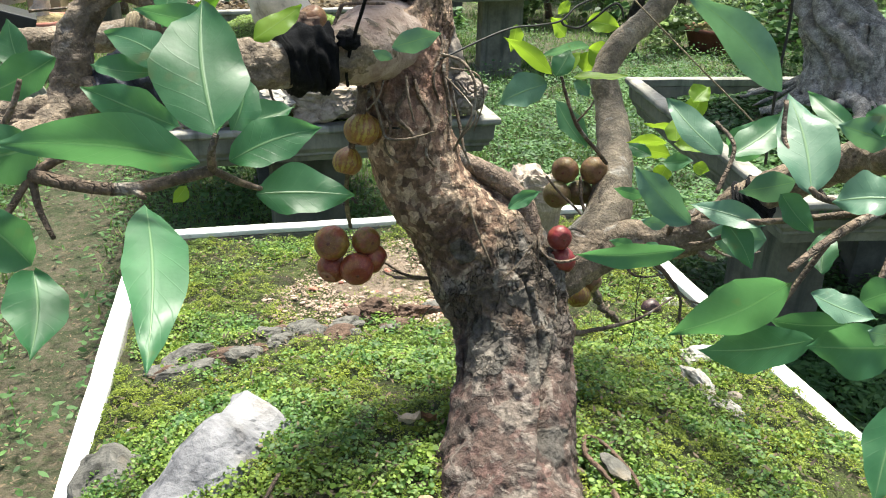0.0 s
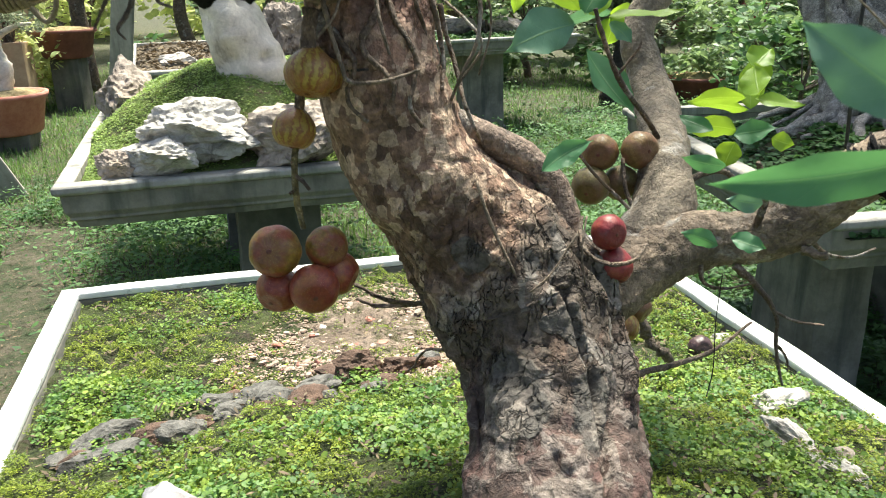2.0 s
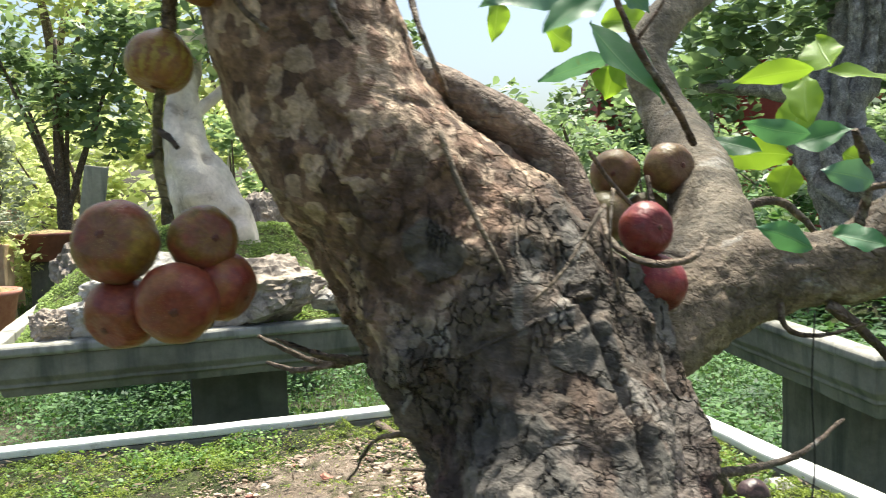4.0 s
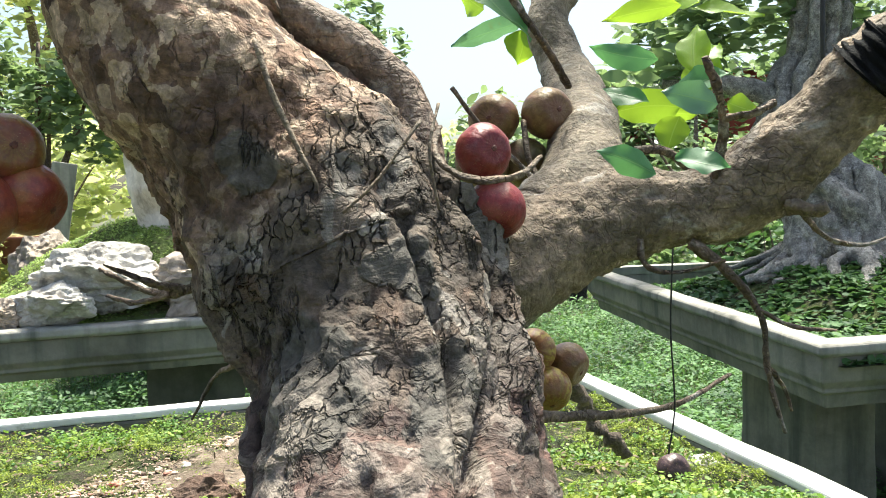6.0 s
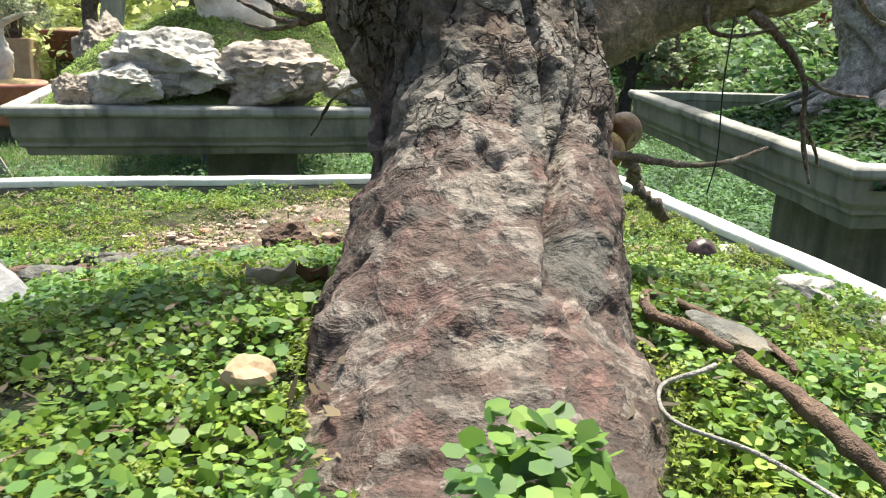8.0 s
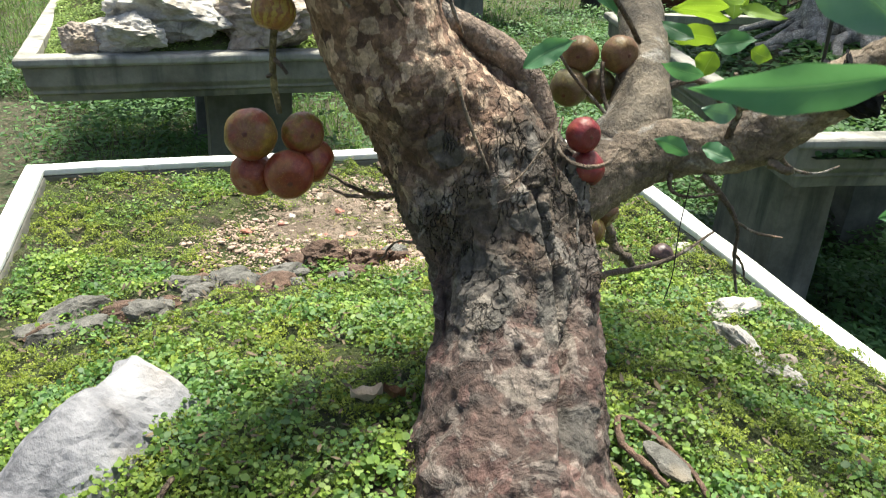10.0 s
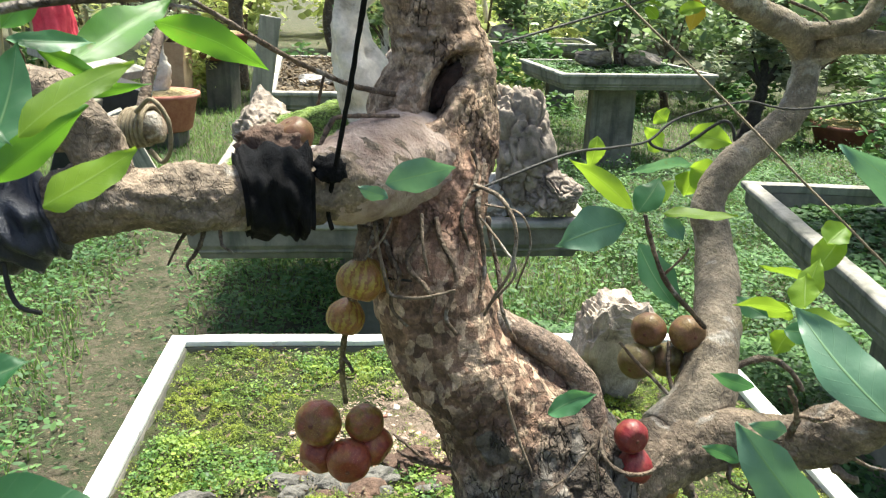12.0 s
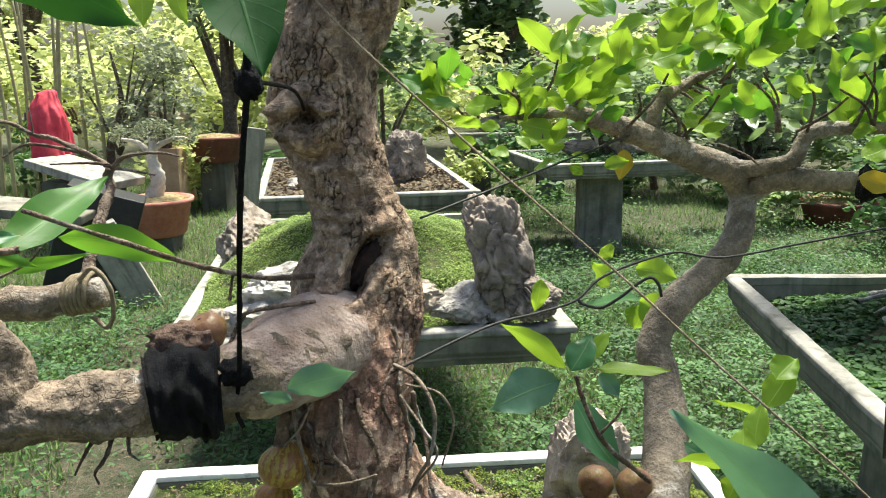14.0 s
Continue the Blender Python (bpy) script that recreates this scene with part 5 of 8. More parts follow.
def root(pts, r0=0.004, r1=None, material=None, name="aerial_root", knob=0.25, label=""):
    n = len(pts)
    r1 = r0 if r1 is None else r1
    rows = [(*p, r0 + (r1 - r0) * i / max(1, n - 1)) for i, p in enumerate(pts)]
    return wpart(name, tube(rows, 8, max(12, 7 * n), None, knob, pts[0][0] * 50), material or TWIG, TREE, label)


# strands of old bark down the flank under the side limb
def flank(f0, z0, z1, r, wob):
    tr = np.array(TRUNK)
    rows = []
    for i in range(9):
        z = z0 + (z1 - z0) * i / 8
        cx, cy, rr = (np.interp(z, tr[:, 2], tr[:, j]) for j in (0, 1, 3))
        f = f0 + wob * math.sin(i * 1.3 + f0 * 9)
        k = rr + 0.004 - 0.5 * r - 0.008 * (i in (0, 8))
        rows.append((cx + k * math.cos(f), cy + k * math.sin(f), z, r * (0.75 + 0.35 * math.sin(i * 1.9 + f0 * 5))))
    wpart("bark_strand", tube(rows, 14, 60, limb_skin(0.0035, 0.002), 0.25, f0 * 20), BARK, TREE)


for f0, z0, z1, r, wob in ((-0.98, 0.90, 1.035, 0.0085, 0.05), (-0.80, 0.865, 1.02, 0.0075, 0.06), (-0.60, 0.88, 1.03, 0.0095, 0.05), (-0.40, 0.86, 1.0, 0.0090, 0.07), (-0.20, 0.87, 0.99, 0.0080, 0.06), (-2.75, 0.82, 0.93, 0.0070, 0.06)):
    flank(f0, z0, z1, r, wob)
# thin roots hanging down from the collar and round the narrow neck
for f, z0, z1, r, out in ((-1.15, 1.262, 1.165, 0.0026, 0.003), (-1.55, 1.256, 1.185, 0.0030, 0.004), (-0.55, 1.300, 1.190, 0.0028, 0.003), (-0.85, 1.315, 1.225, 0.0022, 0.004), (-0.15, 1.255, 1.135, 0.0024, 0.005), (-1.95, 1.240, 1.170, 0.0022, 0.004)):
    tr = np.array(TRUNK)
    line = []
    for i in range(7):
        z = z0 + (z1 - z0) * i / 6
        cx, cy, rr = (np.interp(z, tr[:, 2], tr[:, j]) for j in (0, 1, 3))
        g = f + 0.13 * math.sin(i * 1.25 + f * 7) + 0.05 * i / 6
        k = rr + out + 0.006 * math.sin(math.pi * i / 6)
        line.append((cx + k * math.cos(g), cy + k * math.sin(g), z))
    root(line, r, r * 0.6, TWIG, "aerial_root", 0.4)
# fat root strand fused to the trunk behind the side limb
wpart("root_strand", tube(STRAND, 24, 60, limb_skin(0.002)), REDROOT, TREE, "smooth root strand fused to the trunk")
# aerial roots and old fruit stalks on the trunk
root([(-0.088, 0.900, 1.262), (-0.083, 0.893, 1.240), (-0.076, 0.890, 1.215), (-0.070, 0.888, 1.203), (-0.045, 0.888, 1.203), (-0.018, 0.893, 1.210)], 0.0019, 0.0013, YOUNG)
root([(-0.050, 0.905, 1.270), (-0.046, 0.893, 1.245), (-0.040, 0.890, 1.222)], 0.0017, 0.0012, YOUNG)
root([(-0.010, 0.935, 1.290), (0.014, 0.915, 1.285), (0.028, 0.905, 1.262), (0.026, 0.900, 1.230), (0.014, 0.900, 1.205), (0.006, 0.905, 1.185)], 0.0019, 0.0013, YOUNG)
root([(-0.005, 0.93, 1.265), (0.018, 0.910, 1.245), (0.030, 0.905, 1.225), (0.010, 0.905, 1.195)], 0.0012, 0.0011, YOUNG)
root([(0.000, 0.93, 1.275), (0.030, 0.925, 1.270), (0.040, 0.935, 1.240), (0.030, 0.935, 1.20)], 0.0011, 0.0008, YOUNG)
root([(-0.075, 0.905, 1.265), (-0.080, 0.89, 1.25), (-0.093, 0.885, 1.235)], 0.0011, 0.0008, YOUNG)
root([(0.026, 0.911, 1.118), (0.034, 0.904, 1.092), (0.048, 0.897, 1.060), (0.062, 0.893, 1.032)], 0.0019, 0.0009, YOUNG)
root([(0.108, 0.900, 1.075), (0.085, 0.888, 1.045), (0.068, 0.886, 1.030)], 0.0010, 0.0007, YOUNG)
root([(0.118, 0.915, 1.085), (0.112, 0.900, 1.06), (0.116, 0.9, 1.03)], 0.0009, 0.0007, YOUNG)
# dead spur low on the trunk
root([(-0.010, 0.965, 0.992), (-0.035, 0.975, 0.985), (-0.060, 0.990, 0.986), (-0.090, 1.005, 0.998)], 0.0028, 0.0011, None, "twig", 1.1)
root([(-0.030, 0.972, 0.986), (-0.055, 0.965, 0.995), (-0.072, 0.96, 1.004)], 0.0020, 0.0008, None, "twig", 1.1)
root([(-0.040, 0.976, 0.984), (-0.065, 0.99, 0.978), (-0.085, 1.0, 0.982)], 0.0020, 0.0008, None, "twig", 1.1)
root([(0.006, 0.956, 0.945), (-0.005, 0.966, 0.941), (-0.018, 0.985, 0.932), (-0.027, 0.993, 0.919), (-0.030, 0.992, 0.912), (-0.037, 1.001, 0.902)], 0.0016, 0.0008, None, "twig", 0.5)
# dead twigs under the side limb
root([(0.145, 0.960, 0.905), (0.185, 0.985, 0.898), (0.245, 1.03, 0.885), (0.30, 1.07, 0.880), (0.36, 1.12, 0.888)], 0.0045, 0.0014, None, "twig", 0.4)
root([(0.285, 1.005, 1.003), (0.305, 0.995, 0.985), (0.325, 0.99, 0.955), (0.330, 0.99, 0.915), (0.338, 0.985, 0.880)], 0.0036, 0.0012, None, "twig", 0.5)
root([(0.322, 0.99, 0.960), (0.345, 0.99, 0.948), (0.372, 0.985, 0.945)], 0.0020, 0.0009, None, "twig", 0.5)
root([(0.328, 0.99, 0.925), (0.345, 1.0, 0.905), (0.35, 1.0, 0.89)], 0.0016, 0.0009, None, "twig", 0.5)
root([(0.250, 1.000, 1.006), (0.252, 0.996, 0.99), (0.270, 0.99, 0.985), (0.30, 0.985, 0.992)], 0.0024, 0.0009, None, "twig", 0.5)
root([(0.345, 1.000, 1.040), (0.385, 1.03, 1.005), (0.42, 1.04, 0.995), (0.45, 1.05, 1.0)], 0.0024, 0.0010, None, "twig", 0.5)
root([(0.340, 0.985, 1.025), (0.352, 0.972, 1.022), (0.357, 0.968, 1.024)], 0.0050, 0.0040, YOUNG, "twig", 0.5, "short pale cut stub")
root([(0.255, 1.10, 1.06), (0.30, 1.12, 1.07), (0.33, 1.13, 1.055), (0.35, 1.13, 1.03)], 0.004, 0.003, None, "twig", 0.3)
# spurs under the cut limb
root([(-0.205, 0.808, 1.278), (-0.212, 0.800, 1.264), (-0.218, 0.795, 1.25)], 0.0016, 0.0008, None, "twig", 0.6)
root([(-0.195, 0.812, 1.277), (-0.197, 0.803, 1.262), (-0.205, 0.80, 1.25), (-0.20, 0.795, 1.244)], 0.0016, 0.0008, None, "twig", 0.6)
root([(-0.185, 0.815, 1.276), (-0.180, 0.805, 1.266), (-0.170, 0.80, 1.262)], 0.0016, 0.0008, None, "twig", 0.6)
root([(-0.125, 0.865, 1.325), (-0.118, 0.875, 1.345), (-0.11, 0.885, 1.35), (-0.075, 0.93, 1.345)], 0.0022, 0.0016, None, "twig", 0.4)
root([(-0.191, 0.736, 1.455), (-0.165, 0.792, 1.425), (-0.137, 0.845, 1.396), (-0.106, 0.905, 1.371), (-0.082, 0.980, 1.355)], 0.0015, 0.0024, None, "twig", 0.3)
root([(-0.13, 0.885, 1.358), (-0.125, 0.88, 1.375), (-0.122, 0.88, 1.385)], 0.0016, 0.0008, None, "twig", 0.6)
# old twig with pale leaves on the upright limb
root([(0.225, 1.085, 1.115), (0.205, 1.065, 1.140), (0.175, 1.045, 1.175), (0.155, 1.04, 1.215), (0.145, 1.04, 1.245)], 0.0030, 0.0022, None, "twig", 0.3)
root([(0.17, 1.043, 1.185), (0.185, 1.04, 1.205), (0.19, 1.04, 1.215)], 0.0016, 0.0010, None, "twig", 0.4)
root([(0.30, 1.0, 1.045), (0.298, 0.985, 1.07), (0.29, 0.97, 1.095), (0.28, 0.965, 1.115)], 0.0036, 0.002, None, "twig", 0.5)
root([(0.296, 0.98, 1.08), (0.312, 0.97, 1.082), (0.325, 0.97, 1.088)], 0.0026, 0.002, None, "twig", 0.6)


# ---- figs ----
def fig_mesh(name, seed):
    """A round ribbed fig: its eye at +z, its neck at -z."""
    vs, fs, R, S = [], [], 24, 36
    for i in range(R + 1):
        t = math.pi * i / R
        r, z = math.sin(t), -math.cos(t)
        if z < -0.45:
            f = (-z - 0.45) / 0.55
            z -= 0.22 * f * f
            r *= 1 - 0.25 * f * f
        if z > 0.80:
            g = min(1.0, (z - 0.80) / 0.18)
            z -= 0.15 * g * g * (3 - 2 * g)
        for j in range(S):
            a = 2 * math.pi * j / S
            k = 1 + 0.010 * math.cos(9 * a + seed) + 0.008 * math.cos(5 * a - seed) + 0.03 * noise.noise(Vector((math.cos(a) + seed, math.sin(a), z * 1.5)))
            vs.append((r * k * math.cos(a), r * k * math.sin(a), 0.93 * z))
    for i in range(R):
        for j in range(S):
            k = (j + 1) % S
            fs.append((i * S + j, i * S + k, (i + 1) * S + k, (i + 1) * S + j))
    return mesh(name, vs, fs)


FIGS = {}


def fig(x, y, z, r, eye, material, parent=None, name="fig"):
    """One fig of radius r whose eye looks along the given way."""
    key = (material.name, len(FIGS) % 3)
    me = FIGS.get(key)
    if me is None:
        me = FIGS[key] = fig_mesh("fig", len(FIGS) * 1.7)
        me.materials.append(material)
    q = Vector(eye).normalized().to_track_quat("Z", "Y")
    m = Matrix.LocRotScale((x, y, z), q, (r, r, r))
    ob = put(name, me, None, parent or TREE)
    e = put("eye", EYE_MESH, None, ob)
    e.matrix_basis = Matrix.Translation((0, 0, 0.780))
    if parent is None:
        ob.matrix_basis = TREE.matrix_basis.inverted() @ m
    return ob


EYE_MESH = mesh("eye", *ball(0.105, 0.105, 0.035, 3, 0.4, 4, 2))
EYE_MESH.materials.append(FIGEYE)

# hanging bunch
fig(-0.1395, 0.900, 1.067, 0.0214, (-0.1, -0.75, 0.25), FIG_GREEN)
fig(-0.0985, 0.910, 1.066, 0.0180, (0.55, -0.7, 0.1), FIG_GREEN)
fig(-0.1410, 0.907, 1.030, 0.0190, (-0.3, -0.7, -0.4), FIG_RED)
fig(-0.1090, 0.893, 1.036, 0.0206, (0.15, -0.9, -0.15), FIG_RED)
fig(-0.0905, 0.914, 1.041, 0.0185, (0.7, -0.2, -0.3), FIG_RED)
root([(-0.118, 0.917, 1.080), (-0.122, 0.921, 1.108), (-0.122, 0.925, 1.132), (-0.121, 0.930, 1.150)], 0.0026, 0.0030, STALK, "fig_stalk")
root([(-0.122, 0.923, 1.124), (-0.114, 0.917, 1.119), (-0.110, 0.914, 1.114)], 0.002, 0.0015, TWIG, "fig_stalk")
root([(-0.122, 0.922, 1.112), (-0.127, 0.918, 1.110)], 0.002, 0.0015, TWIG, "fig_stalk")
# pair above
fig(-0.1010, 0.900, 1.208, 0.0200, (-0.15, -0.4, -0.85), FIG_YELLOW)
fig(-0.1210, 0.930, 1.160, 0.0180, (-0.2, -0.3, -0.9), FIG_YELLOW)
fig(-0.0930, 0.920, 1.203, 0.0170, (0.3, -0.3, -0.8), FIG_YELLOW)
root([(-0.120, 0.938, 1.150), (-0.114, 0.930, 1.190), (-0.104, 0.925, 1.230), (-0.087, 0.935, 1.255)], 0.0035, 0.006, TWIG, "fig_stalk")
wpart("fig_stalk", tube([(-0.101, 0.904, 1.224, 0.007), (-0.101, 0.906, 1.240, 0.005), (-0.098, 0.910, 1.255, 0.007)], 10, 12, None, 0.3), TWIG, TREE, "reddish fig stalk")
# bunch on the upright limb
fig(0.172, 1.112, 1.095, 0.0195, (-0.3, -0.8, 0.0), FIG_BROWN)
fig(0.2125, 1.105, 1.098, 0.0200, (0.35, -0.8, 0.1), FIG_BROWN)
fig(0.161, 1.100, 1.062, 0.0205, (-0.4, -0.7, -0.3), FIG_OLIVE)
fig(0.196, 1.112, 1.061, 0.0195, (0.1, -0.8, -0.4), FIG_OLIVE)
root([(0.192, 1.094, 1.092), (0.193, 1.080, 1.064), (0.201, 1.066, 1.042), (0.206, 1.06, 1.030)], 0.0022, 0.003, TWIG, "fig_stalk")
root([(0.135, 1.04, 1.110), (0.155, 1.05, 1.085), (0.182, 1.055, 1.058), (0.205, 1.058, 1.035)], 0.0016, 0.0022, TWIG, "fig_stalk")
# two wine-red figs in the crotch
fig(0.1440, 0.943, 1.061, 0.0160, (0.35, -0.85, 0.1), FIG_WINE)
fig(0.1500, 0.944, 1.0285, 0.0178, (-0.1, -0.5, -0.8), FIG_WINE)
root([(0.120, 0.945, 1.075), (0.116, 0.922, 1.060), (0.126, 0.911, 1.048), (0.143, 0.907, 1.044), (0.160, 0.910, 1.047), (0.172, 0.922, 1.056)], 0.0020, 0.0018, TWIG, "fig_stalk", 0.5)
# bunch low on the far side
fig(0.2150, 1.140, 0.877, 0.0200, (0.1, -0.7, -0.7), FIG_YELLOW)
fig(0.2060, 1.150, 0.908, 0.0185, (-0.4, -0.8, 0.2), FIG_YELLOW)
fig(0.2360, 1.160, 0.893, 0.0190, (0.5, -0.5, -0.3), FIG_BROWN)
root([(0.243, 1.178, 0.873), (0.255, 1.186, 0.853), (0.262, 1.189, 0.834), (0.278, 1.192, 0.820), (0.296, 1.200, 0.800)], 0.0085, 0.0060, YOUNG, "aerial_root", 0.9)

# fig on the wrapped limb
fig(-0.148, 0.880, 1.334, 0.0155, (-0.3, -0.3, 0.8), FIG_BROWN)

# ---- leaves ----
LEAVES = {"g": LEAF, "p": LEAF_PALE, "y": LEAF_LIME, "d": LEAF_SHADED, "o": LEAF_YELLOW, "m": LEAF_MID}
leaf_count = [0]


def leaf(base, tip, width, across, kind="g", parent=None, petiole=True):
    """One broad leaf: ovate, pointed, folded along its midrib and a little wavy."""
    parent = parent or TREE
    leaf_count[0] += 1
    s = leaf_count[0] * 1.37
    b, t = np.array(base), np.array(tip)
    ax = t - b
    L = np.linalg.norm(ax)
    ax = ax / L
    w = np.array(across, float)
    w -= ax * (w @ ax)
    w /= np.linalg.norm(w)
    n = np.cross(ax, w)
    if n[2] < 0:
        n, w = -n, -w
    NU, NV = 14, 8
    curl = 0.05 + 0.07 * math.sin(s * 2.1)
    fold = 0.16 + 0.10 * math.sin(s * 3.3)
    bow = 0.05 * math.sin(s * 1.7)
    vs, fs, uv = [], [], []
    for i in range(NU + 1):
        u = i / NU
        prof = math.sin(math.pi * u ** 0.82) ** 0.86 * (1 - 0.28 * u ** 5)
        prof = max(prof * 0.5, 0.012)
        if u > 0.9:
            prof *= max(0.15, 1 - (u - 0.9) * 6.5)
        for j in range(NV + 1):
            v = j / NV * 2 - 1
            off = v * prof * width * (1 + 0.10 * v * math.sin(s * 5.1) + 0.05 * math.sin(u * 17 + s * 3 + 2 * v))
            wave = 0.09 * width * math.sin(u * 8 + s + (1.5 if v > 0 else 0)) * v * v + 0.03 * width * math.sin(u * 21 + s * 2 + v) * v * v
            up = abs(v) * prof * width * fold * 1.2 - curl * L * (u - 0.4) ** 2 * 1.6 + wave
            p = b + ax * (u * L) + w * (off + bow * L * math.sin(math.pi * u)) + n * up
            vs.append(p)
            uv.append((u, (v + 1) / 2))
    for i in range(NU):
        for j in range(NV):
            k = i * (NV + 1) + j
            fs.append((k, k + 1, k + NV + 2, k + NV + 1))
    me = mesh("leaf", local(parent, vs), fs)
    lay = me.uv_layers.new(name="blade")
    idx = np.zeros(len(me.loops), dtype=np.int32)
    me.loops.foreach_get("vertex_index", idx)
    lay.data.foreach_set("uv", np.array(uv, dtype=np.float32)[idx].ravel())
    ob = put("leaf", me, LEAVES[kind], parent)
    return ob


def stem(pts, r0=0.0025, r1=0.0015, name="twig", material=None):
    return root(pts, r0, r1, material or TWIG, name, 0.12)


# twigs that carry the leaves
stem([(-0.30, 0.46, 1.325), (-0.24, 0.428, 1.313), (-0.185, 0.415, 1.310), (-0.135, 0.414, 1.322)], 0.0048, 0.0032)
stem([(-0.24, 0.428, 1.313), (-0.215, 0.43, 1.325), (-0.18, 0.45, 1.327)], 0.003, 0.002)
stem([(-0.135, 0.414, 1.322), (-0.132, 0.405, 1.335), (-0.128, 0.403, 1.345)], 0.0026, 0.0018)
stem([(-0.135, 0.414, 1.322), (-0.125, 0.43, 1.31), (-0.118, 0.452, 1.298)], 0.0024, 0.0016)
stem([(-0.18, 0.415, 1.310), (-0.17, 0.405, 1.309)], 0.002, 0.0016)
stem([(-0.24, 0.428, 1.313), (-0.235, 0.42, 1.295), (-0.225, 0.41, 1.282)], 0.0026, 0.0014)
stem([(-0.24, 0.428, 1.313), (-0.255, 0.40, 1.28), (-0.25, 0.39, 1.26)], 0.0022, 0.0012)
stem([(-0.27, 0.445, 1.32), (-0.255, 0.45, 1.345), (-0.25, 0.455, 1.36)], 0.0022, 0.0014)
stem([(0.365, 0.570, 1.262), (0.30, 0.53, 1.262), (0.255, 0.505, 1.250), (0.215, 0.47, 1.243)], 0.005, 0.0022)
stem([(0.30, 0.53, 1.262), (0.255, 0.525, 1.272), (0.243, 0.523, 1.280)], 0.003, 0.002)
stem([(0.255, 0.525, 1.272), (0.235, 0.555, 1.30), (0.235, 0.57, 1.33)], 0.0026, 0.0016)
stem([(0.30, 0.53, 1.262), (0.23, 0.56, 1.24), (0.195, 0.59, 1.232)], 0.003, 0.0018)
stem([(0.23, 0.56, 1.24), (0.20, 0.58, 1.215), (0.185, 0.58, 1.212)], 0.002, 0.0016)
stem([(0.255, 0.505, 1.250), (0.235, 0.50, 1.215), (0.225, 0.495, 1.20)], 0.0024, 0.0016)
stem([(0.33, 0.55, 1.262), (0.30, 0.51, 1.22), (0.28, 0.49, 1.20)], 0.0024, 0.0016)
stem([(0.20, 0.58, 1.255), (0.215, 0.60, 1.285), (0.205, 0.62, 1.30)], 0.002, 0.0014)
stem([(-0.36, 0.60, 1.38), (-0.30, 0.62, 1.41), (-0.22, 0.67, 1.435), (-0.17, 0.70, 1.44)], 0.004, 0.0022)
stem([(-0.33, 0.61, 1.395), (-0.30, 0.64, 1.45), (-0.28, 0.66, 1.50)], 0.003, 0.0016)
# left cluster
leaf((-0.128, 0.403, 1.345), (-0.149, 0.474, 1.406), 0.050, (-0.97, -0.21, -0.09), "g")
leaf((-0.124, 0.423, 1.342), (-0.125, 0.467, 1.367), 0.025, (-0.47, -0.44, 0.76), "g")
leaf((-0.136, 0.397, 1.333), (-0.226, 0.373, 1.349), 0.030, (0.20, -0.07, 0.98), "g")
leaf((-0.170, 0.473, 1.329), (-0.236, 0.502, 1.345), 0.029, (-0.32, -0.22, -0.92), "g")
leaf((-0.173, 0.487, 1.362), (-0.230, 0.528, 1.377), 0.025, (-0.56, -0.57, -0.60), "g")
leaf((-0.193, 0.506, 1.354), (-0.236, 0.518, 1.356), 0.022, (-0.26, -0.80, -0.54), "g")
leaf((-0.160, 0.549, 1.378), (-0.224, 0.585, 1.383), 0.022, (0.04, -0.09, 1.00), "g")
leaf((-0.137, 0.545, 1.369), (-0.107, 0.564, 1.389), 0.020, (-0.68, 0.53, 0.51), "y")
leaf((-0.126, 0.416, 1.327), (-0.078, 0.433, 1.342), 0.027, (-0.41, 0.45, 0.80), "g")
leaf((-0.132, 0.454, 1.336), (-0.100, 0.478, 1.342), 0.020, (-0.53, 0.56, 0.64), "g")
leaf((-0.167, 0.398, 1.309), (-0.133, 0.286, 1.280), 0.031, (0.93, 0.33, -0.17), "g")
leaf((-0.120, 0.447, 1.297), (-0.064, 0.465, 1.291), 0.033, (-0.12, 0.64, 0.76), "g")
leaf((-0.226, 0.384, 1.278), (-0.253, 0.378, 1.312), 0.030, (-0.69, -0.36, -0.63), "g")
leaf((-0.220, 0.374, 1.280), (-0.206, 0.330, 1.255), 0.031, (0.83, 0.45, -0.33), "g")
leaf((-0.247, 0.362, 1.276), (-0.227, 0.328, 1.251), 0.020, (0.79, 0.59, -0.17), "g")
leaf((-0.233, 0.429, 1.329), (-0.268, 0.406, 1.326), 0.035, (-0.03, -0.08, 1.00), "g")
leaf((-0.263, 0.486, 1.357), (-0.273, 0.499, 1.386), 0.019, (-0.96, -0.16, -0.24), "g")
leaf((-0.245, 0.490, 1.366), (-0.280, 0.460, 1.348), 0.026, (-0.24, -0.28, 0.93), "g")
leaf((-0.286, 0.513, 1.368), (-0.304, 0.507, 1.354), 0.015, (-0.44, -0.45, 0.78), "g")
leaf((-0.149, 0.411, 1.314), (-0.156, 0.407, 1.305), 0.008, (0.76, 0.20, -0.62), "y")
leaf((-0.142, 0.509, 1.399), (-0.170, 0.566, 1.436), 0.034, (-0.91, -0.21, -0.37), "g")
leaf((-0.134, 0.532, 1.399), (-0.106, 0.565, 1.423), 0.016, (-0.80, 0.33, 0.49), "y")
leaf((-0.250, 0.587, 1.420), (-0.236, 0.583, 1.408), 0.016, (0.61, 0.66, 0.45), "y")
leaf((-0.194, 0.554, 1.411), (-0.137, 0.531, 1.397), 0.022, (0.43, 0.70, 0.57), "g")
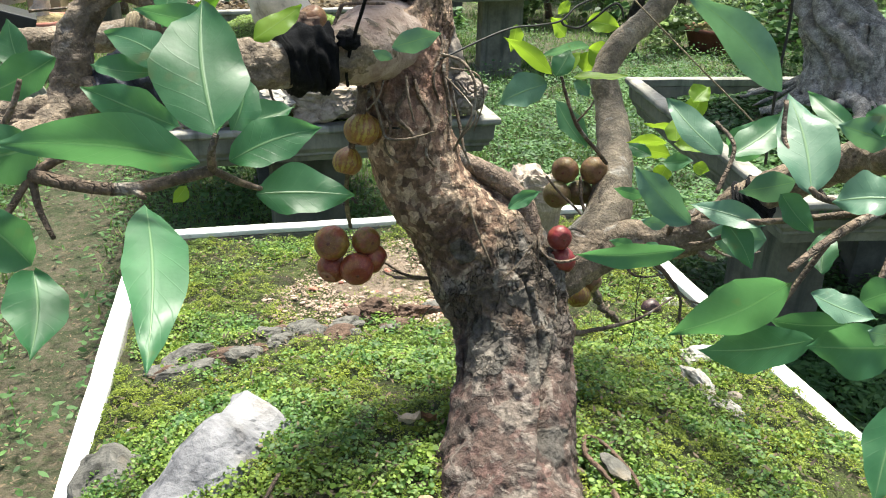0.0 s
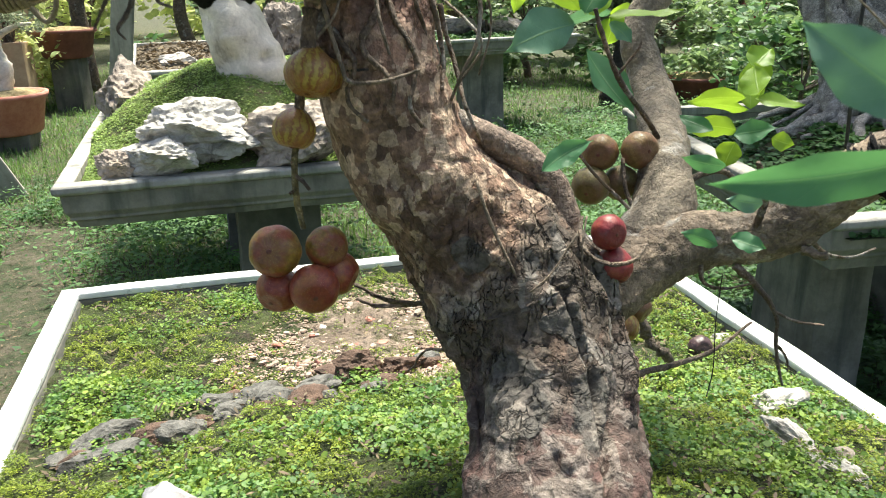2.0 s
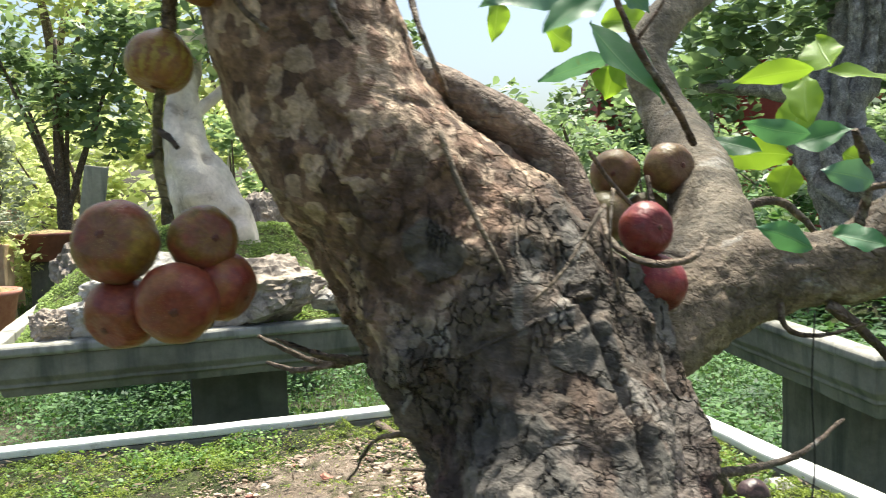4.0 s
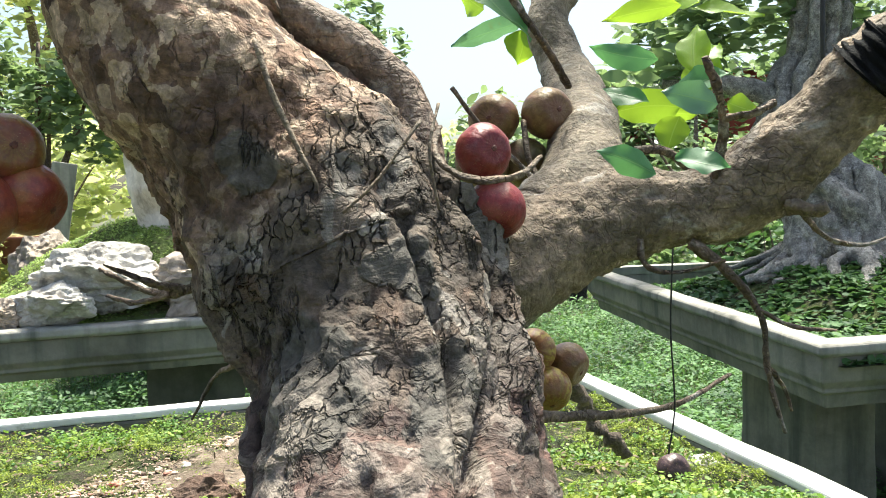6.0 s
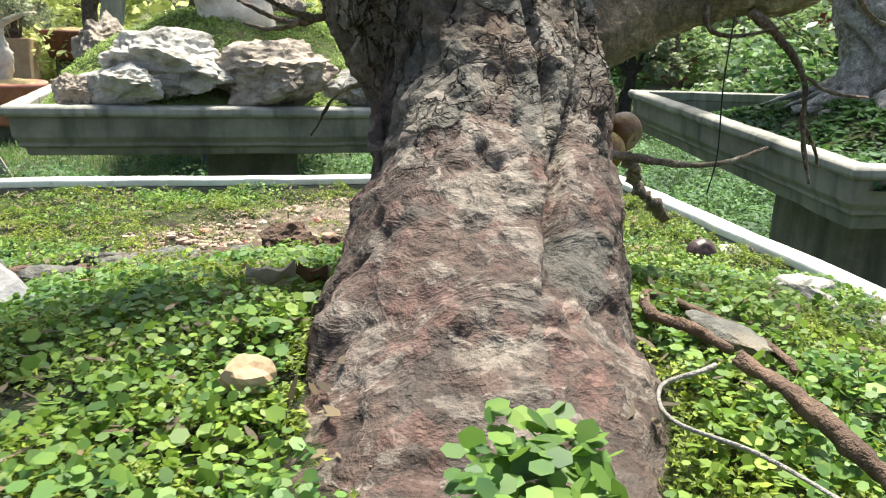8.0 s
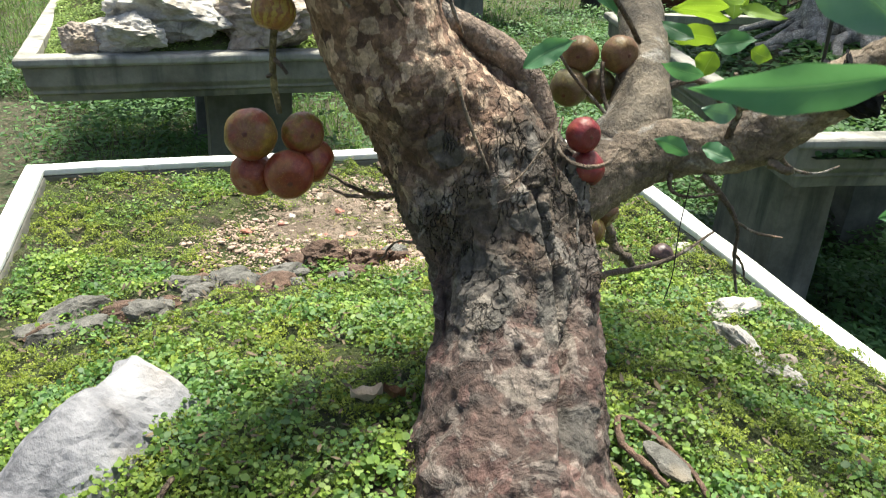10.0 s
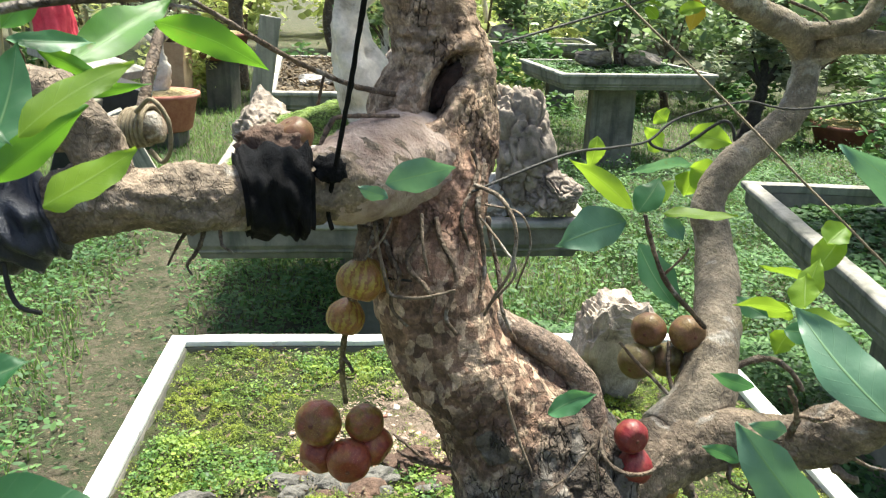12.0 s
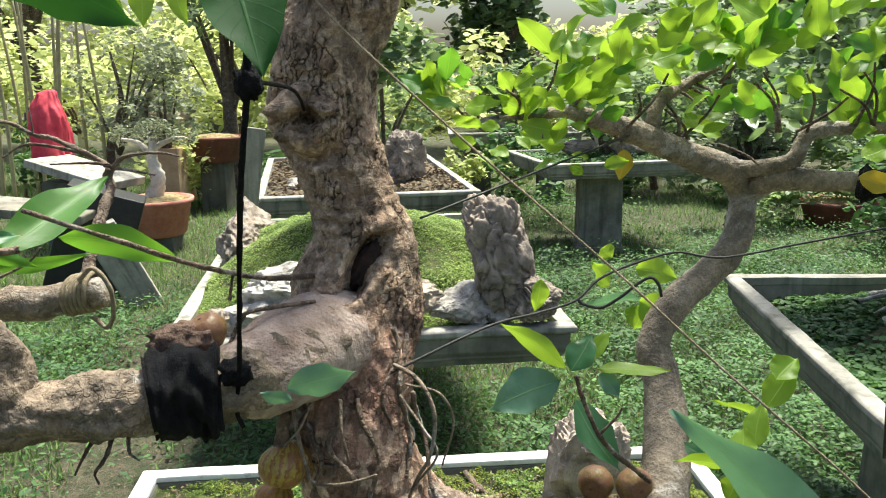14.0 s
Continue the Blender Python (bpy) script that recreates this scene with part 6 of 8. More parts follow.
# right cluster
leaf((0.236, 0.580, 1.334), (0.173, 0.631, 1.396), 0.033, (0.41, -0.46, 0.79), "p")
leaf((0.244, 0.522, 1.277), (0.244, 0.590, 1.331), 0.042, (-0.97, 0.14, -0.18), "p")
leaf((0.188, 0.596, 1.222), (0.148, 0.634, 1.257), 0.031, (-0.47, 0.28, -0.84), "p")
leaf((0.182, 0.579, 1.208), (0.098, 0.596, 1.195), 0.021, (0.14, -0.10, -0.99), "g")
leaf((0.218, 0.470, 1.235), (0.169, 0.536, 1.160), 0.037, (-0.53, 0.44, 0.72), "g")
leaf((0.242, 0.472, 1.190), (0.194, 0.547, 1.136), 0.034, (-0.14, -0.63, -0.76), "g")
leaf((0.233, 0.559, 1.238), (0.182, 0.585, 1.245), 0.021, (-0.38, -0.54, -0.75), "p")
leaf((0.211, 0.599, 1.278), (0.265, 0.632, 1.304), 0.029, (-0.62, 0.67, 0.42), "g")
leaf((0.213, 0.619, 1.274), (0.175, 0.659, 1.311), 0.028, (-0.81, -0.32, -0.49), "p")
leaf((0.291, 0.501, 1.282), (0.258, 0.520, 1.272), 0.034, (-0.17, -0.68, -0.71), "p")
leaf((0.315, 0.565, 1.302), (0.287, 0.590, 1.308), 0.028, (0.06, -0.14, 0.99), "p")
leaf((0.256, 0.508, 1.223), (0.272, 0.540, 1.244), 0.021, (-0.83, 0.53, -0.17), "g")
leaf((0.235, 0.476, 1.223), (0.274, 0.460, 1.213), 0.022, (0.42, 0.69, 0.59), "p")
leaf((0.277, 0.493, 1.190), (0.233, 0.530, 1.172), 0.025, (0.20, -0.23, -0.95), "g")
leaf((0.276, 0.435, 1.207), (0.237, 0.470, 1.186), 0.037, (0.18, -0.34, -0.92), "g")
leaf((0.266, 0.421, 1.223), (0.246, 0.422, 1.226), 0.020, (0.13, -0.09, 0.99), "p")
leaf((0.296, 0.477, 1.226), (0.276, 0.490, 1.208), 0.027, (-0.52, 0.31, 0.80), "g")
leaf((0.238, 0.363, 1.215), (0.214, 0.324, 1.177), 0.024, (0.91, -0.39, -0.16), "g")
leaf((0.269, 0.601, 1.258), (0.227, 0.607, 1.247), 0.026, (-0.27, -0.02, 0.96), "p")
leaf((0.206, 0.569, 1.236), (0.224, 0.546, 1.208), 0.022, (0.90, 0.20, 0.38), "g")
leaf((0.236, 0.550, 1.266), (0.259, 0.538, 1.241), 0.022, (0.78, 0.25, 0.58), "g")
leaf((0.339, 0.666, 1.283), (0.318, 0.720, 1.304), 0.021, (-0.80, -0.09, -0.59), "g")
leaf((0.308, 0.567, 1.305), (0.320, 0.578, 1.330), 0.027, (-0.66, 0.75, -0.01), "g")
leaf((0.242, 0.663, 1.255), (0.254, 0.658, 1.293), 0.033, (-0.62, 0.73, 0.30), "g")
leaf((0.270, 0.636, 1.193), (0.226, 0.658, 1.191), 0.034, (-0.05, -0.18, -0.98), "p")
leaf((0.251, 0.578, 1.159), (0.211, 0.610, 1.131), 0.043, (0.21, -0.46, -0.86), "g")
# cut-leaf twig
leaf((0.130, 1.061, 1.231), (0.064, 1.027, 1.211), 0.044, (0.37, -0.20, -0.91), "p")
leaf((0.136, 1.065, 1.242), (0.069, 1.057, 1.291), 0.023, (0.60, -0.22, 0.77), "y")
leaf((0.141, 1.065, 1.241), (0.161, 1.086, 1.273), 0.031, (-0.85, 0.48, 0.23), "g")
leaf((0.169, 1.088, 1.235), (0.239, 1.077, 1.239), 0.021, (0.13, 0.94, 0.32), "y")
leaf((0.170, 1.087, 1.229), (0.190, 1.075, 1.211), 0.021, (0.73, 0.50, 0.46), "p")
leaf((0.146, 1.078, 1.204), (0.192, 1.049, 1.143), 0.036, (0.77, 0.56, 0.31), "g")
leaf((0.153, 1.097, 1.237), (0.185, 1.127, 1.261), 0.020, (-0.50, -0.14, 0.85), "y")
# collar leaves
leaf((-0.060, 0.808, 1.319), (-0.011, 0.808, 1.334), 0.024, (0.29, 0.04, -0.96), "p")
leaf((-0.060, 0.816, 1.307), (-0.079, 0.805, 1.316), 0.012, (0.41, 0.01, 0.91), "p")
leaf((0.064, 0.814, 1.149), (0.098, 0.813, 1.170), 0.018, (-0.38, 0.67, 0.63), "g")
# right branch small leaves
leaf((0.250, 0.961, 1.113), (0.210, 0.965, 1.122), 0.016, (0.20, -0.03, 0.98), "g")
leaf((0.277, 0.938, 1.084), (0.242, 0.930, 1.091), 0.019, (-0.18, -0.06, -0.98), "p")
leaf((0.242, 0.943, 1.046), (0.207, 0.939, 1.060), 0.017, (0.39, 0.02, 0.92), "g")
leaf((0.251, 0.937, 1.055), (0.277, 0.923, 1.049), 0.020, (0.45, 0.59, 0.66), "g")
leaf((0.305, 1.037, 1.163), (0.311, 1.070, 1.189), 0.029, (-0.79, 0.46, -0.41), "y")
leaf((0.292, 1.036, 1.162), (0.243, 1.057, 1.157), 0.018, (-0.23, -0.35, 0.91), "y")
leaf((0.301, 1.036, 1.160), (0.348, 1.032, 1.153), 0.019, (0.14, 0.81, 0.57), "y")
leaf((0.335, 1.159, 1.107), (0.284, 1.182, 1.106), 0.033, (-0.20, -0.41, 0.89), "y")
leaf((0.327, 1.138, 1.097), (0.316, 1.137, 1.068), 0.028, (0.80, -0.52, -0.30), "y")
leaf((0.309, 1.100, 1.113), (0.345, 1.079, 1.124), 0.026, (0.10, 0.59, 0.80), "g")
leaf((0.341, 1.140, 1.133), (0.352, 1.163, 1.176), 0.028, (-0.84, 0.54, -0.06), "y")
leaf((0.358, 1.117, 1.105), (0.382, 1.115, 1.097), 0.021, (0.32, 0.18, 0.93), "y")
leaf((0.303, 1.141, 1.110), (0.265, 1.164, 1.124), 0.021, (-0.54, -0.45, -0.71), "g")
leaf((0.393, 1.269, 1.160), (0.422, 1.290, 1.181), 0.036, (-0.71, 0.55, 0.45), "y")
leaf((0.383, 1.267, 1.124), (0.418, 1.290, 1.181), 0.036, (-0.76, 0.60, 0.23), "y")
leaf((0.391, 1.266, 1.110), (0.329, 1.309, 1.113), 0.024, (-0.36, -0.55, 0.75), "y")
leaf((0.240, 1.383, 1.227), (0.164, 1.406, 1.208), 0.030, (-0.36, -0.67, 0.64), "p")
leaf((0.240, 1.383, 1.221), (0.284, 1.359, 1.210), 0.045, (0.27, 0.05, 0.96), "y")
leaf((0.243, 1.382, 1.217), (0.235, 1.380, 1.180), 0.039, (0.98, 0.03, -0.21), "y")
leaf((0.200, 1.386, 1.241), (0.177, 1.410, 1.268), 0.033, (0.44, -0.46, 0.78), "y")
leaf((0.108, 1.293, 1.272), (0.101, 1.290, 1.230), 0.024, (0.96, 0.25, -0.16), "y")
leaf((0.233, 1.386, 1.265), (0.286, 1.363, 1.259), 0.036, (0.23, 0.28, 0.93), "y")
leaf((0.187, 1.391, 1.292), (0.202, 1.389, 1.279), 0.027, (0.66, 0.06, 0.75), "y")
# leaves over the cut limb and its twigs
leaf((-0.412, 0.915, 1.402), (-0.366, 0.937, 1.449), 0.040, (-0.62, 0.35, 0.70), "m")
leaf((-0.387, 0.972, 1.370), (-0.352, 1.110, 1.424), 0.046, (-0.80, 0.10, 0.58), "m")
leaf((-0.232, 0.827, 1.420), (-0.184, 0.918, 1.380), 0.026, (0.45, 0.30, 0.83), "m")
leaf((-0.472, 1.050, 1.334), (-0.405, 1.154, 1.327), 0.018, (0.30, 0.20, 0.92), "m")
leaf((-0.402, 0.905, 1.395), (-0.352, 0.960, 1.392), 0.020, (-0.20, 0.60, 0.78), "g")
leaf((-0.392, 0.930, 1.385), (-0.362, 0.990, 1.352), 0.016, (0.40, 0.50, 0.76), "m")
leaf((-0.430, 0.900, 1.372), (-0.395, 0.930, 1.345), 0.022, (0.55, 0.30, 0.78), "m")
leaf((-0.225, 0.630, 1.362), (-0.225, 0.668, 1.417), 0.030, (-0.59, -0.67, 0.45), "g")
leaf((-0.211, 0.610, 1.357), (-0.178, 0.647, 1.391), 0.020, (0.23, 0.55, -0.80), "m")
stem([(-0.46, 0.93, 1.352), (-0.42, 0.95, 1.356), (-0.387, 0.972, 1.370)], 0.0022, 0.0013)
stem([(-0.47, 0.90, 1.345), (-0.43, 0.905, 1.380), (-0.412, 0.915, 1.402)], 0.0022, 0.0013)
stem([(-0.50, 0.99, 1.320), (-0.45, 1.01, 1.325), (-0.40, 1.02, 1.345), (-0.385, 1.03, 1.362)], 0.0018, 0.0011)
stem([(-0.42, 0.95, 1.356), (-0.405, 0.93, 1.38), (-0.402, 0.905, 1.395)], 0.0016, 0.0010)
# near upper left
leaf((-0.005, 0.608, 1.581), (0.018, 0.579, 1.534), 0.031, (0.87, 0.46, 0.16), "d")
leaf((-0.100, 0.594, 1.576), (-0.033, 0.597, 1.552), 0.027, (-0.34, 0.22, -0.91), "d")
leaf((-0.091, 0.658, 1.578), (-0.071, 0.655, 1.553), 0.010, (0.80, 0.14, 0.59), "y")
leaf((-0.064, 0.661, 1.578), (-0.064, 0.656, 1.554), 0.012, (0.74, 0.66, -0.14), "y")
leaf((-0.053, 0.663, 1.578), (-0.045, 0.659, 1.555), 0.010, (0.94, 0.15, 0.30), "y")


def canopy(area, n, size, seed, kinds="yyym"):
    """Leaves on short stalks round a twig that runs between two places."""
    r = np.random.RandomState(seed)
    p = np.array(area, float)
    for _ in range(n):
        i = r.randint(0, len(p) - 1)
        b = p[i] + (p[i + 1] - p[i]) * r.rand() + r.normal(0, 0.016, 3)
        d = r.normal(0, 1, 3)
        d[2] = abs(d[2]) * 0.55 + 0.15
        d[1] *= 0.6
        d /= np.linalg.norm(d)
        L = size * r.uniform(0.65, 1.25)
        s = b + d * 0.014
        leaf(s, s + d * L, L * r.uniform(0.48, 0.62), np.cross(d, r.normal(0, 0.5, 3) + np.array((0, -1, 0.4))), kinds[r.randint(len(kinds))])


canopy([(0.06, 1.20, 1.478), (0.128, 1.21, 1.484), (0.15, 1.225, 1.48)], 23, 0.042, 1)
canopy([(0.05, 1.19, 1.49), (0.0, 1.20, 1.50), (-0.02, 1.2, 1.51)], 17, 0.038, 2)
canopy([(0.10, 1.20, 1.50), (0.16, 1.2, 1.55), (0.2, 1.22, 1.60)], 23, 0.042, 3)
canopy([(0.24, 1.285, 1.49), (0.31, 1.32, 1.53), (0.36, 1.30, 1.56)], 26, 0.046, 4)
canopy([(0.30, 1.30, 1.56), (0.40, 1.26, 1.58), (0.50, 1.24, 1.60)], 29, 0.046, 5)
canopy([(0.42, 1.32, 1.45), (0.50, 1.29, 1.47), (0.58, 1.25, 1.48)], 26, 0.046, 6)
canopy([(0.34, 1.35, 1.46), (0.42, 1.33, 1.49), (0.52, 1.27, 1.52)], 26, 0.042, 7)
canopy([(0.17, 1.23, 1.44), (0.12, 1.22, 1.45), (0.07, 1.21, 1.45)], 14, 0.030, 8)
canopy([(0.20, 1.20, 1.60), (0.34, 1.18, 1.64), (0.50, 1.16, 1.66)], 29, 0.046, 9)
canopy([(0.20, 1.26, 1.47), (0.30, 1.30, 1.45)], 11, 0.027, 10)
leaf((0.200, 1.25, 1.44), (0.195, 1.245, 1.405), 0.022, (1, -0.2, 0), "o")
leaf((0.46, 1.26, 1.41), (0.50, 1.24, 1.40), 0.025, (0.2, 0.1, 1), "o")
canopy([(0.14, 1.22, 1.50), (0.22, 1.24, 1.53), (0.30, 1.24, 1.55)], 23, 0.042, 31)
canopy([(0.08, 1.16, 1.53), (0.20, 1.16, 1.57), (0.36, 1.16, 1.58)], 23, 0.042, 32)
canopy([(0.40, 1.22, 1.53), (0.52, 1.2, 1.55), (0.62, 1.18, 1.56)], 20, 0.042, 33)
stem([(0.079, 1.202, 1.482), (0.082, 1.192, 1.497), (0.068, 1.182, 1.510)], 0.0022, 0.0012)
stem([(0.092, 1.218, 1.482), (0.115, 1.208, 1.514), (0.122, 1.198, 1.540)], 0.0022, 0.0012)
stem([(0.103, 1.206, 1.482), (0.095, 1.196, 1.496), (0.070, 1.186, 1.507)], 0.0022, 0.0012)
stem([(0.134, 1.217, 1.482), (0.158, 1.207, 1.515), (0.165, 1.197, 1.542)], 0.0022, 0.0012)
stem([(0.085, 1.213, 1.482), (0.104, 1.203, 1.468), (0.108, 1.193, 1.457)], 0.0022, 0.0012)
stem([(0.067, 1.212, 1.482), (0.084, 1.202, 1.507), (0.084, 1.192, 1.527)], 0.0022, 0.0012)
stem([(0.198, 1.242, 1.462), (0.228, 1.232, 1.497), (0.241, 1.222, 1.525)], 0.0022, 0.0012)
stem([(0.184, 1.258, 1.462), (0.196, 1.248, 1.448), (0.191, 1.238, 1.436)], 0.0022, 0.0012)
stem([(0.201, 1.248, 1.462), (0.214, 1.238, 1.485), (0.211, 1.228, 1.504)], 0.0022, 0.0012)
stem([(0.184, 1.256, 1.462), (0.170, 1.246, 1.474), (0.139, 1.236, 1.484)], 0.0022, 0.0012)
stem([(0.182, 1.251, 1.462), (0.189, 1.241, 1.454), (0.180, 1.231, 1.447)], 0.0022, 0.0012)
stem([(0.176, 1.248, 1.462), (0.169, 1.238, 1.490), (0.146, 1.228, 1.514)], 0.0022, 0.0012)
stem([(0.288, 1.315, 1.440), (0.287, 1.305, 1.429), (0.271, 1.295, 1.421)], 0.0022, 0.0012)
stem([(0.268, 1.301, 1.440), (0.263, 1.291, 1.472), (0.241, 1.281, 1.498)], 0.0022, 0.0012)
stem([(0.279, 1.307, 1.440), (0.271, 1.297, 1.464), (0.247, 1.287, 1.483)], 0.0022, 0.0012)
stem([(0.316, 1.318, 1.440), (0.347, 1.308, 1.428), (0.361, 1.298, 1.417)], 0.0022, 0.0012)
stem([(0.261, 1.306, 1.440), (0.293, 1.296, 1.472), (0.308, 1.286, 1.499)], 0.0022, 0.0012)
stem([(0.455, 1.322, 1.455), (0.479, 1.312, 1.474), (0.487, 1.302, 1.490)], 0.0022, 0.0012)
stem([(0.416, 1.313, 1.455), (0.418, 1.303, 1.492), (0.404, 1.293, 1.523)], 0.0022, 0.0012)
stem([(0.381, 1.311, 1.455), (0.372, 1.301, 1.488), (0.348, 1.291, 1.514)], 0.0022, 0.0012)
stem([(0.403, 1.312, 1.455), (0.435, 1.302, 1.478), (0.451, 1.292, 1.496)], 0.0022, 0.0012)
stem([(0.385, 1.311, 1.455), (0.376, 1.301, 1.485), (0.352, 1.291, 1.509)], 0.0022, 0.0012)
stem([(0.383, 1.320, 1.455), (0.379, 1.310, 1.493), (0.358, 1.300, 1.525)], 0.0022, 0.0012)
stem([(0.502, 1.295, 1.465), (0.506, 1.285, 1.503), (0.493, 1.275, 1.534)], 0.0022, 0.0012)
stem([(0.479, 1.288, 1.465), (0.464, 1.278, 1.488), (0.433, 1.268, 1.506)], 0.0022, 0.0012)
stem([(0.531, 1.297, 1.465), (0.539, 1.287, 1.477), (0.531, 1.277, 1.487)], 0.0022, 0.0012)
stem([(0.479, 1.284, 1.465), (0.474, 1.274, 1.500), (0.453, 1.264, 1.528)], 0.0022, 0.0012)
stem([(0.464, 1.299, 1.465), (0.475, 1.289, 1.503), (0.471, 1.279, 1.535)], 0.0022, 0.0012)
stem([(0.312, 1.313, 1.512), (0.335, 1.303, 1.543), (0.341, 1.293, 1.569)], 0.0022, 0.0012)
stem([(0.247, 1.304, 1.512), (0.274, 1.294, 1.498), (0.285, 1.284, 1.486)], 0.0022, 0.0012)
stem([(0.267, 1.313, 1.512), (0.290, 1.303, 1.501), (0.297, 1.293, 1.491)], 0.0022, 0.0012)
stem([(0.282, 1.313, 1.512), (0.300, 1.303, 1.505), (0.301, 1.293, 1.499)], 0.0022, 0.0012)
# unseen crown overhead, added to shade the moss and trunk
canopy([(-0.35, 0.60, 1.95), (-0.05, 0.75, 2.05), (0.30, 0.60, 1.95)], 34, 0.10, 21, "gggd")
limb("branch", [(-0.03, 1.0, 1.86, 0.02), (0.0, 0.8, 1.97, 0.014), (-0.15, 0.65, 1.98, 0.010), (-0.35, 0.58, 1.95, 0.006)], YOUNG, 12, 24, 0.001)

# ---- stones and finds on the moss ----
def rock(name, x, y, z, rx, ry, rz, yaw, tilt, material, label, seed, category="stone", group="", sub=4, chisel=8, rough=0.16, roll=0.0):
    v, f = boulder(rx, ry, rz, seed, sub, chisel, rough)
    a = np.array(pose(0, 0, 0, tilt, roll, yaw))[:3, :3]
    v = v @ a.T
    ob = put(name, mesh(name, v, f, False), material)
    ob.matrix_world = pose(x, y, z)
    return tagged(ob, label, category, group)




def wedge_stone():
    """A long angular stone: a slanting flat top, a sharp ridge and a broken side face."""
    a, b = np.array((-0.356, 0.645, 0.0)), np.array((-0.236, 0.935, 0.0))
    ax = (b - a) / np.linalg.norm(b - a)
    sd = np.array((ax[1], -ax[0], 0.0))
    L, S, vs = 48, 43, []
    for i in range(L + 1):
        u = i / L
        end = math.sqrt(max(0.0, 1 - max(0.0, (u - 0.93) / 0.07) ** 2)) * math.sqrt(max(0.0, 1 - max(0.0, (0.06 - u) / 0.06) ** 2))
        w = (0.052 + 0.010 * math.sin(u * 7)) * (0.35 + 0.65 * end)
        crest = 0.800 + 0.050 * u ** 1.5 + 0.012 * math.sin(u * 11 + 1)
        prof = [(-w, 0.66), (-w * 0.92, crest - 0.012), (-w * 0.55, crest), (w * 0.15, crest - 0.014 - 0.004 * math.sin(u * 16)), (w * 0.95, crest - 0.042), (w * 1.10, 0.74), (w * 1.05, 0.66)]
        seg = np.array(prof)
        for j in range(S):
            t = 6.0 * j / (S - 1)
            o, z = np.interp(t, range(7), seg[:, 0]), np.interp(t, range(7), seg[:, 1])
            z = 0.66 + (z - 0.66) * (0.55 + 0.45 * end)
            p = a + (b - a) * u + sd * o + np.array((0, 0, z))
            q = Vector(p)
            cell, _ = noise.voronoi(q * 26)
            k = 0.006 * noise.fractal(q * 13, 1.0, 2.1, 5) - 0.002 * math.exp(-((cell[1] - cell[0]) / 0.05) ** 2)
            vs.append(p + sd * k * (1 if o > 0 else -1) + np.array((0, 0, 0.8 * k)))
    fs = [(i * S + j, i * S + j + 1, (i + 1) * S + j + 1, (i + 1) * S + j) for i in range(L) for j in range(S - 1)]
    fs += [tuple(range(S))[::-1], tuple(L * S + j for j in range(S))]
    solo("stone", (vs, fs), BEDSTONE, (-0.31, 0.82, 0.68), "large blue-grey angular stone with a chipped ridge in moss", "stone", smooth=False)


wedge_stone()
rock("stone", -0.445, 0.86, 0.715, 0.060, 0.085, 0.055, 25, 0, GREYSTONE, "grey angular stone beside the large one", 6.1, chisel=9, rough=0.12)
rock("stone", -0.412, 1.165, 0.700, 0.070, 0.030, 0.030, 22, 10, GREYSTONE, "low dull grey stone bedded in moss", 2.2)
rock("stone", -0.44, 1.215, 0.700, 0.06, 0.028, 0.026, 30, 0, GREYSTONE, "small grey stone bedded in moss", 2.9)
rock("stone", -0.325, 1.30, 0.695, 0.050, 0.026, 0.026, 15, 0, GREYSTONE, "flat grey stone bedded in moss", 3.4)
rock("stone", -0.262, 1.33, 0.695, 0.040, 0.030, 0.022, 40, 0, GREYSTONE, "flat brownish stone bedded in moss", 4.6)
rock("stone", -0.220, 1.315, 0.695, 0.050, 0.028, 0.018, -8, 0, DARKWOOD, "crumbled brown stone on the moss", 4.9)
rock("wood_lump", -0.120, 1.385, 0.708, 0.046, 0.027, 0.027, 10, 0, DARKWOOD, "dark rotten wood lump on the moss", 5.5, "wood", rough=0.3)
rock("wood_lump", -0.055, 1.395, 0.702, 0.050, 0.022, 0.022, 25, 0, DARKWOOD, "crumbling dark wood beside the lump", 5.9, "wood", rough=0.4)


def dry_leaf(x, y, z, size, yaw, tilt, curl, material, label):
    """A curled dead leaf with a little thickness."""
    vs, n = [], 10
    for side in (0.0, -0.0008):
        for i in range(n + 1):
            u = i / n
            half = 0.34 * size * math.sin(math.pi * min(1.0, u * 0.92 + 0.04)) ** 0.8
            for j in range(7):
                v = j / 3 - 1
                vs.append(((u - 0.5) * size, v * half, curl * size * (v * v * 0.5 + 1.2 * (u - 0.5) ** 2) + 0.05 * size * math.sin(u * 11 + 3 * v) + side))
    o = 7 * (n + 1)
    fs = []
    for i in range(n):
        for j in range(6):
            k = i * 7 + j
            fs += [(k, k + 1, k + 8, k + 7), (o + k, o + k + 7, o + k + 8, o + k + 1)]
    me = mesh("dry_leaf", vs, fs)
    ob = put("dry_leaf", me, material)
    ob.matrix_world = pose(x, y, z, tilt, 0, yaw)
    return tagged(ob, label, "dry leaf")


dry_leaf(-0.043, 0.868, 0.829, 0.030, 15, -12, 0.5, DRYLEAF, "pale curled dead leaf lying on the moss")
dry_leaf(-0.019, 0.872, 0.829, 0.022, -20, -15, 0.6, BROWNLEAF, "brown curled dead leaf beside the trunk")
rock("stone", -0.022, 0.703, 0.842, 0.013, 0.010, 0.010, 0, 0, TAN, "small orange-brown pebble by the trunk", 8.3, sub=3)
rock("stone", -0.229, 0.681, 0.810, 0.009, 0.007, 0.007, 0, 0, TERRA, "small red brick pebble in the moss", 8.8, sub=3)
rock("stone", -0.103, 0.650, 0.830, 0.008, 0.006, 0.007, 0, 0, LIME, "small white pebble in the moss", 9.1, sub=3)
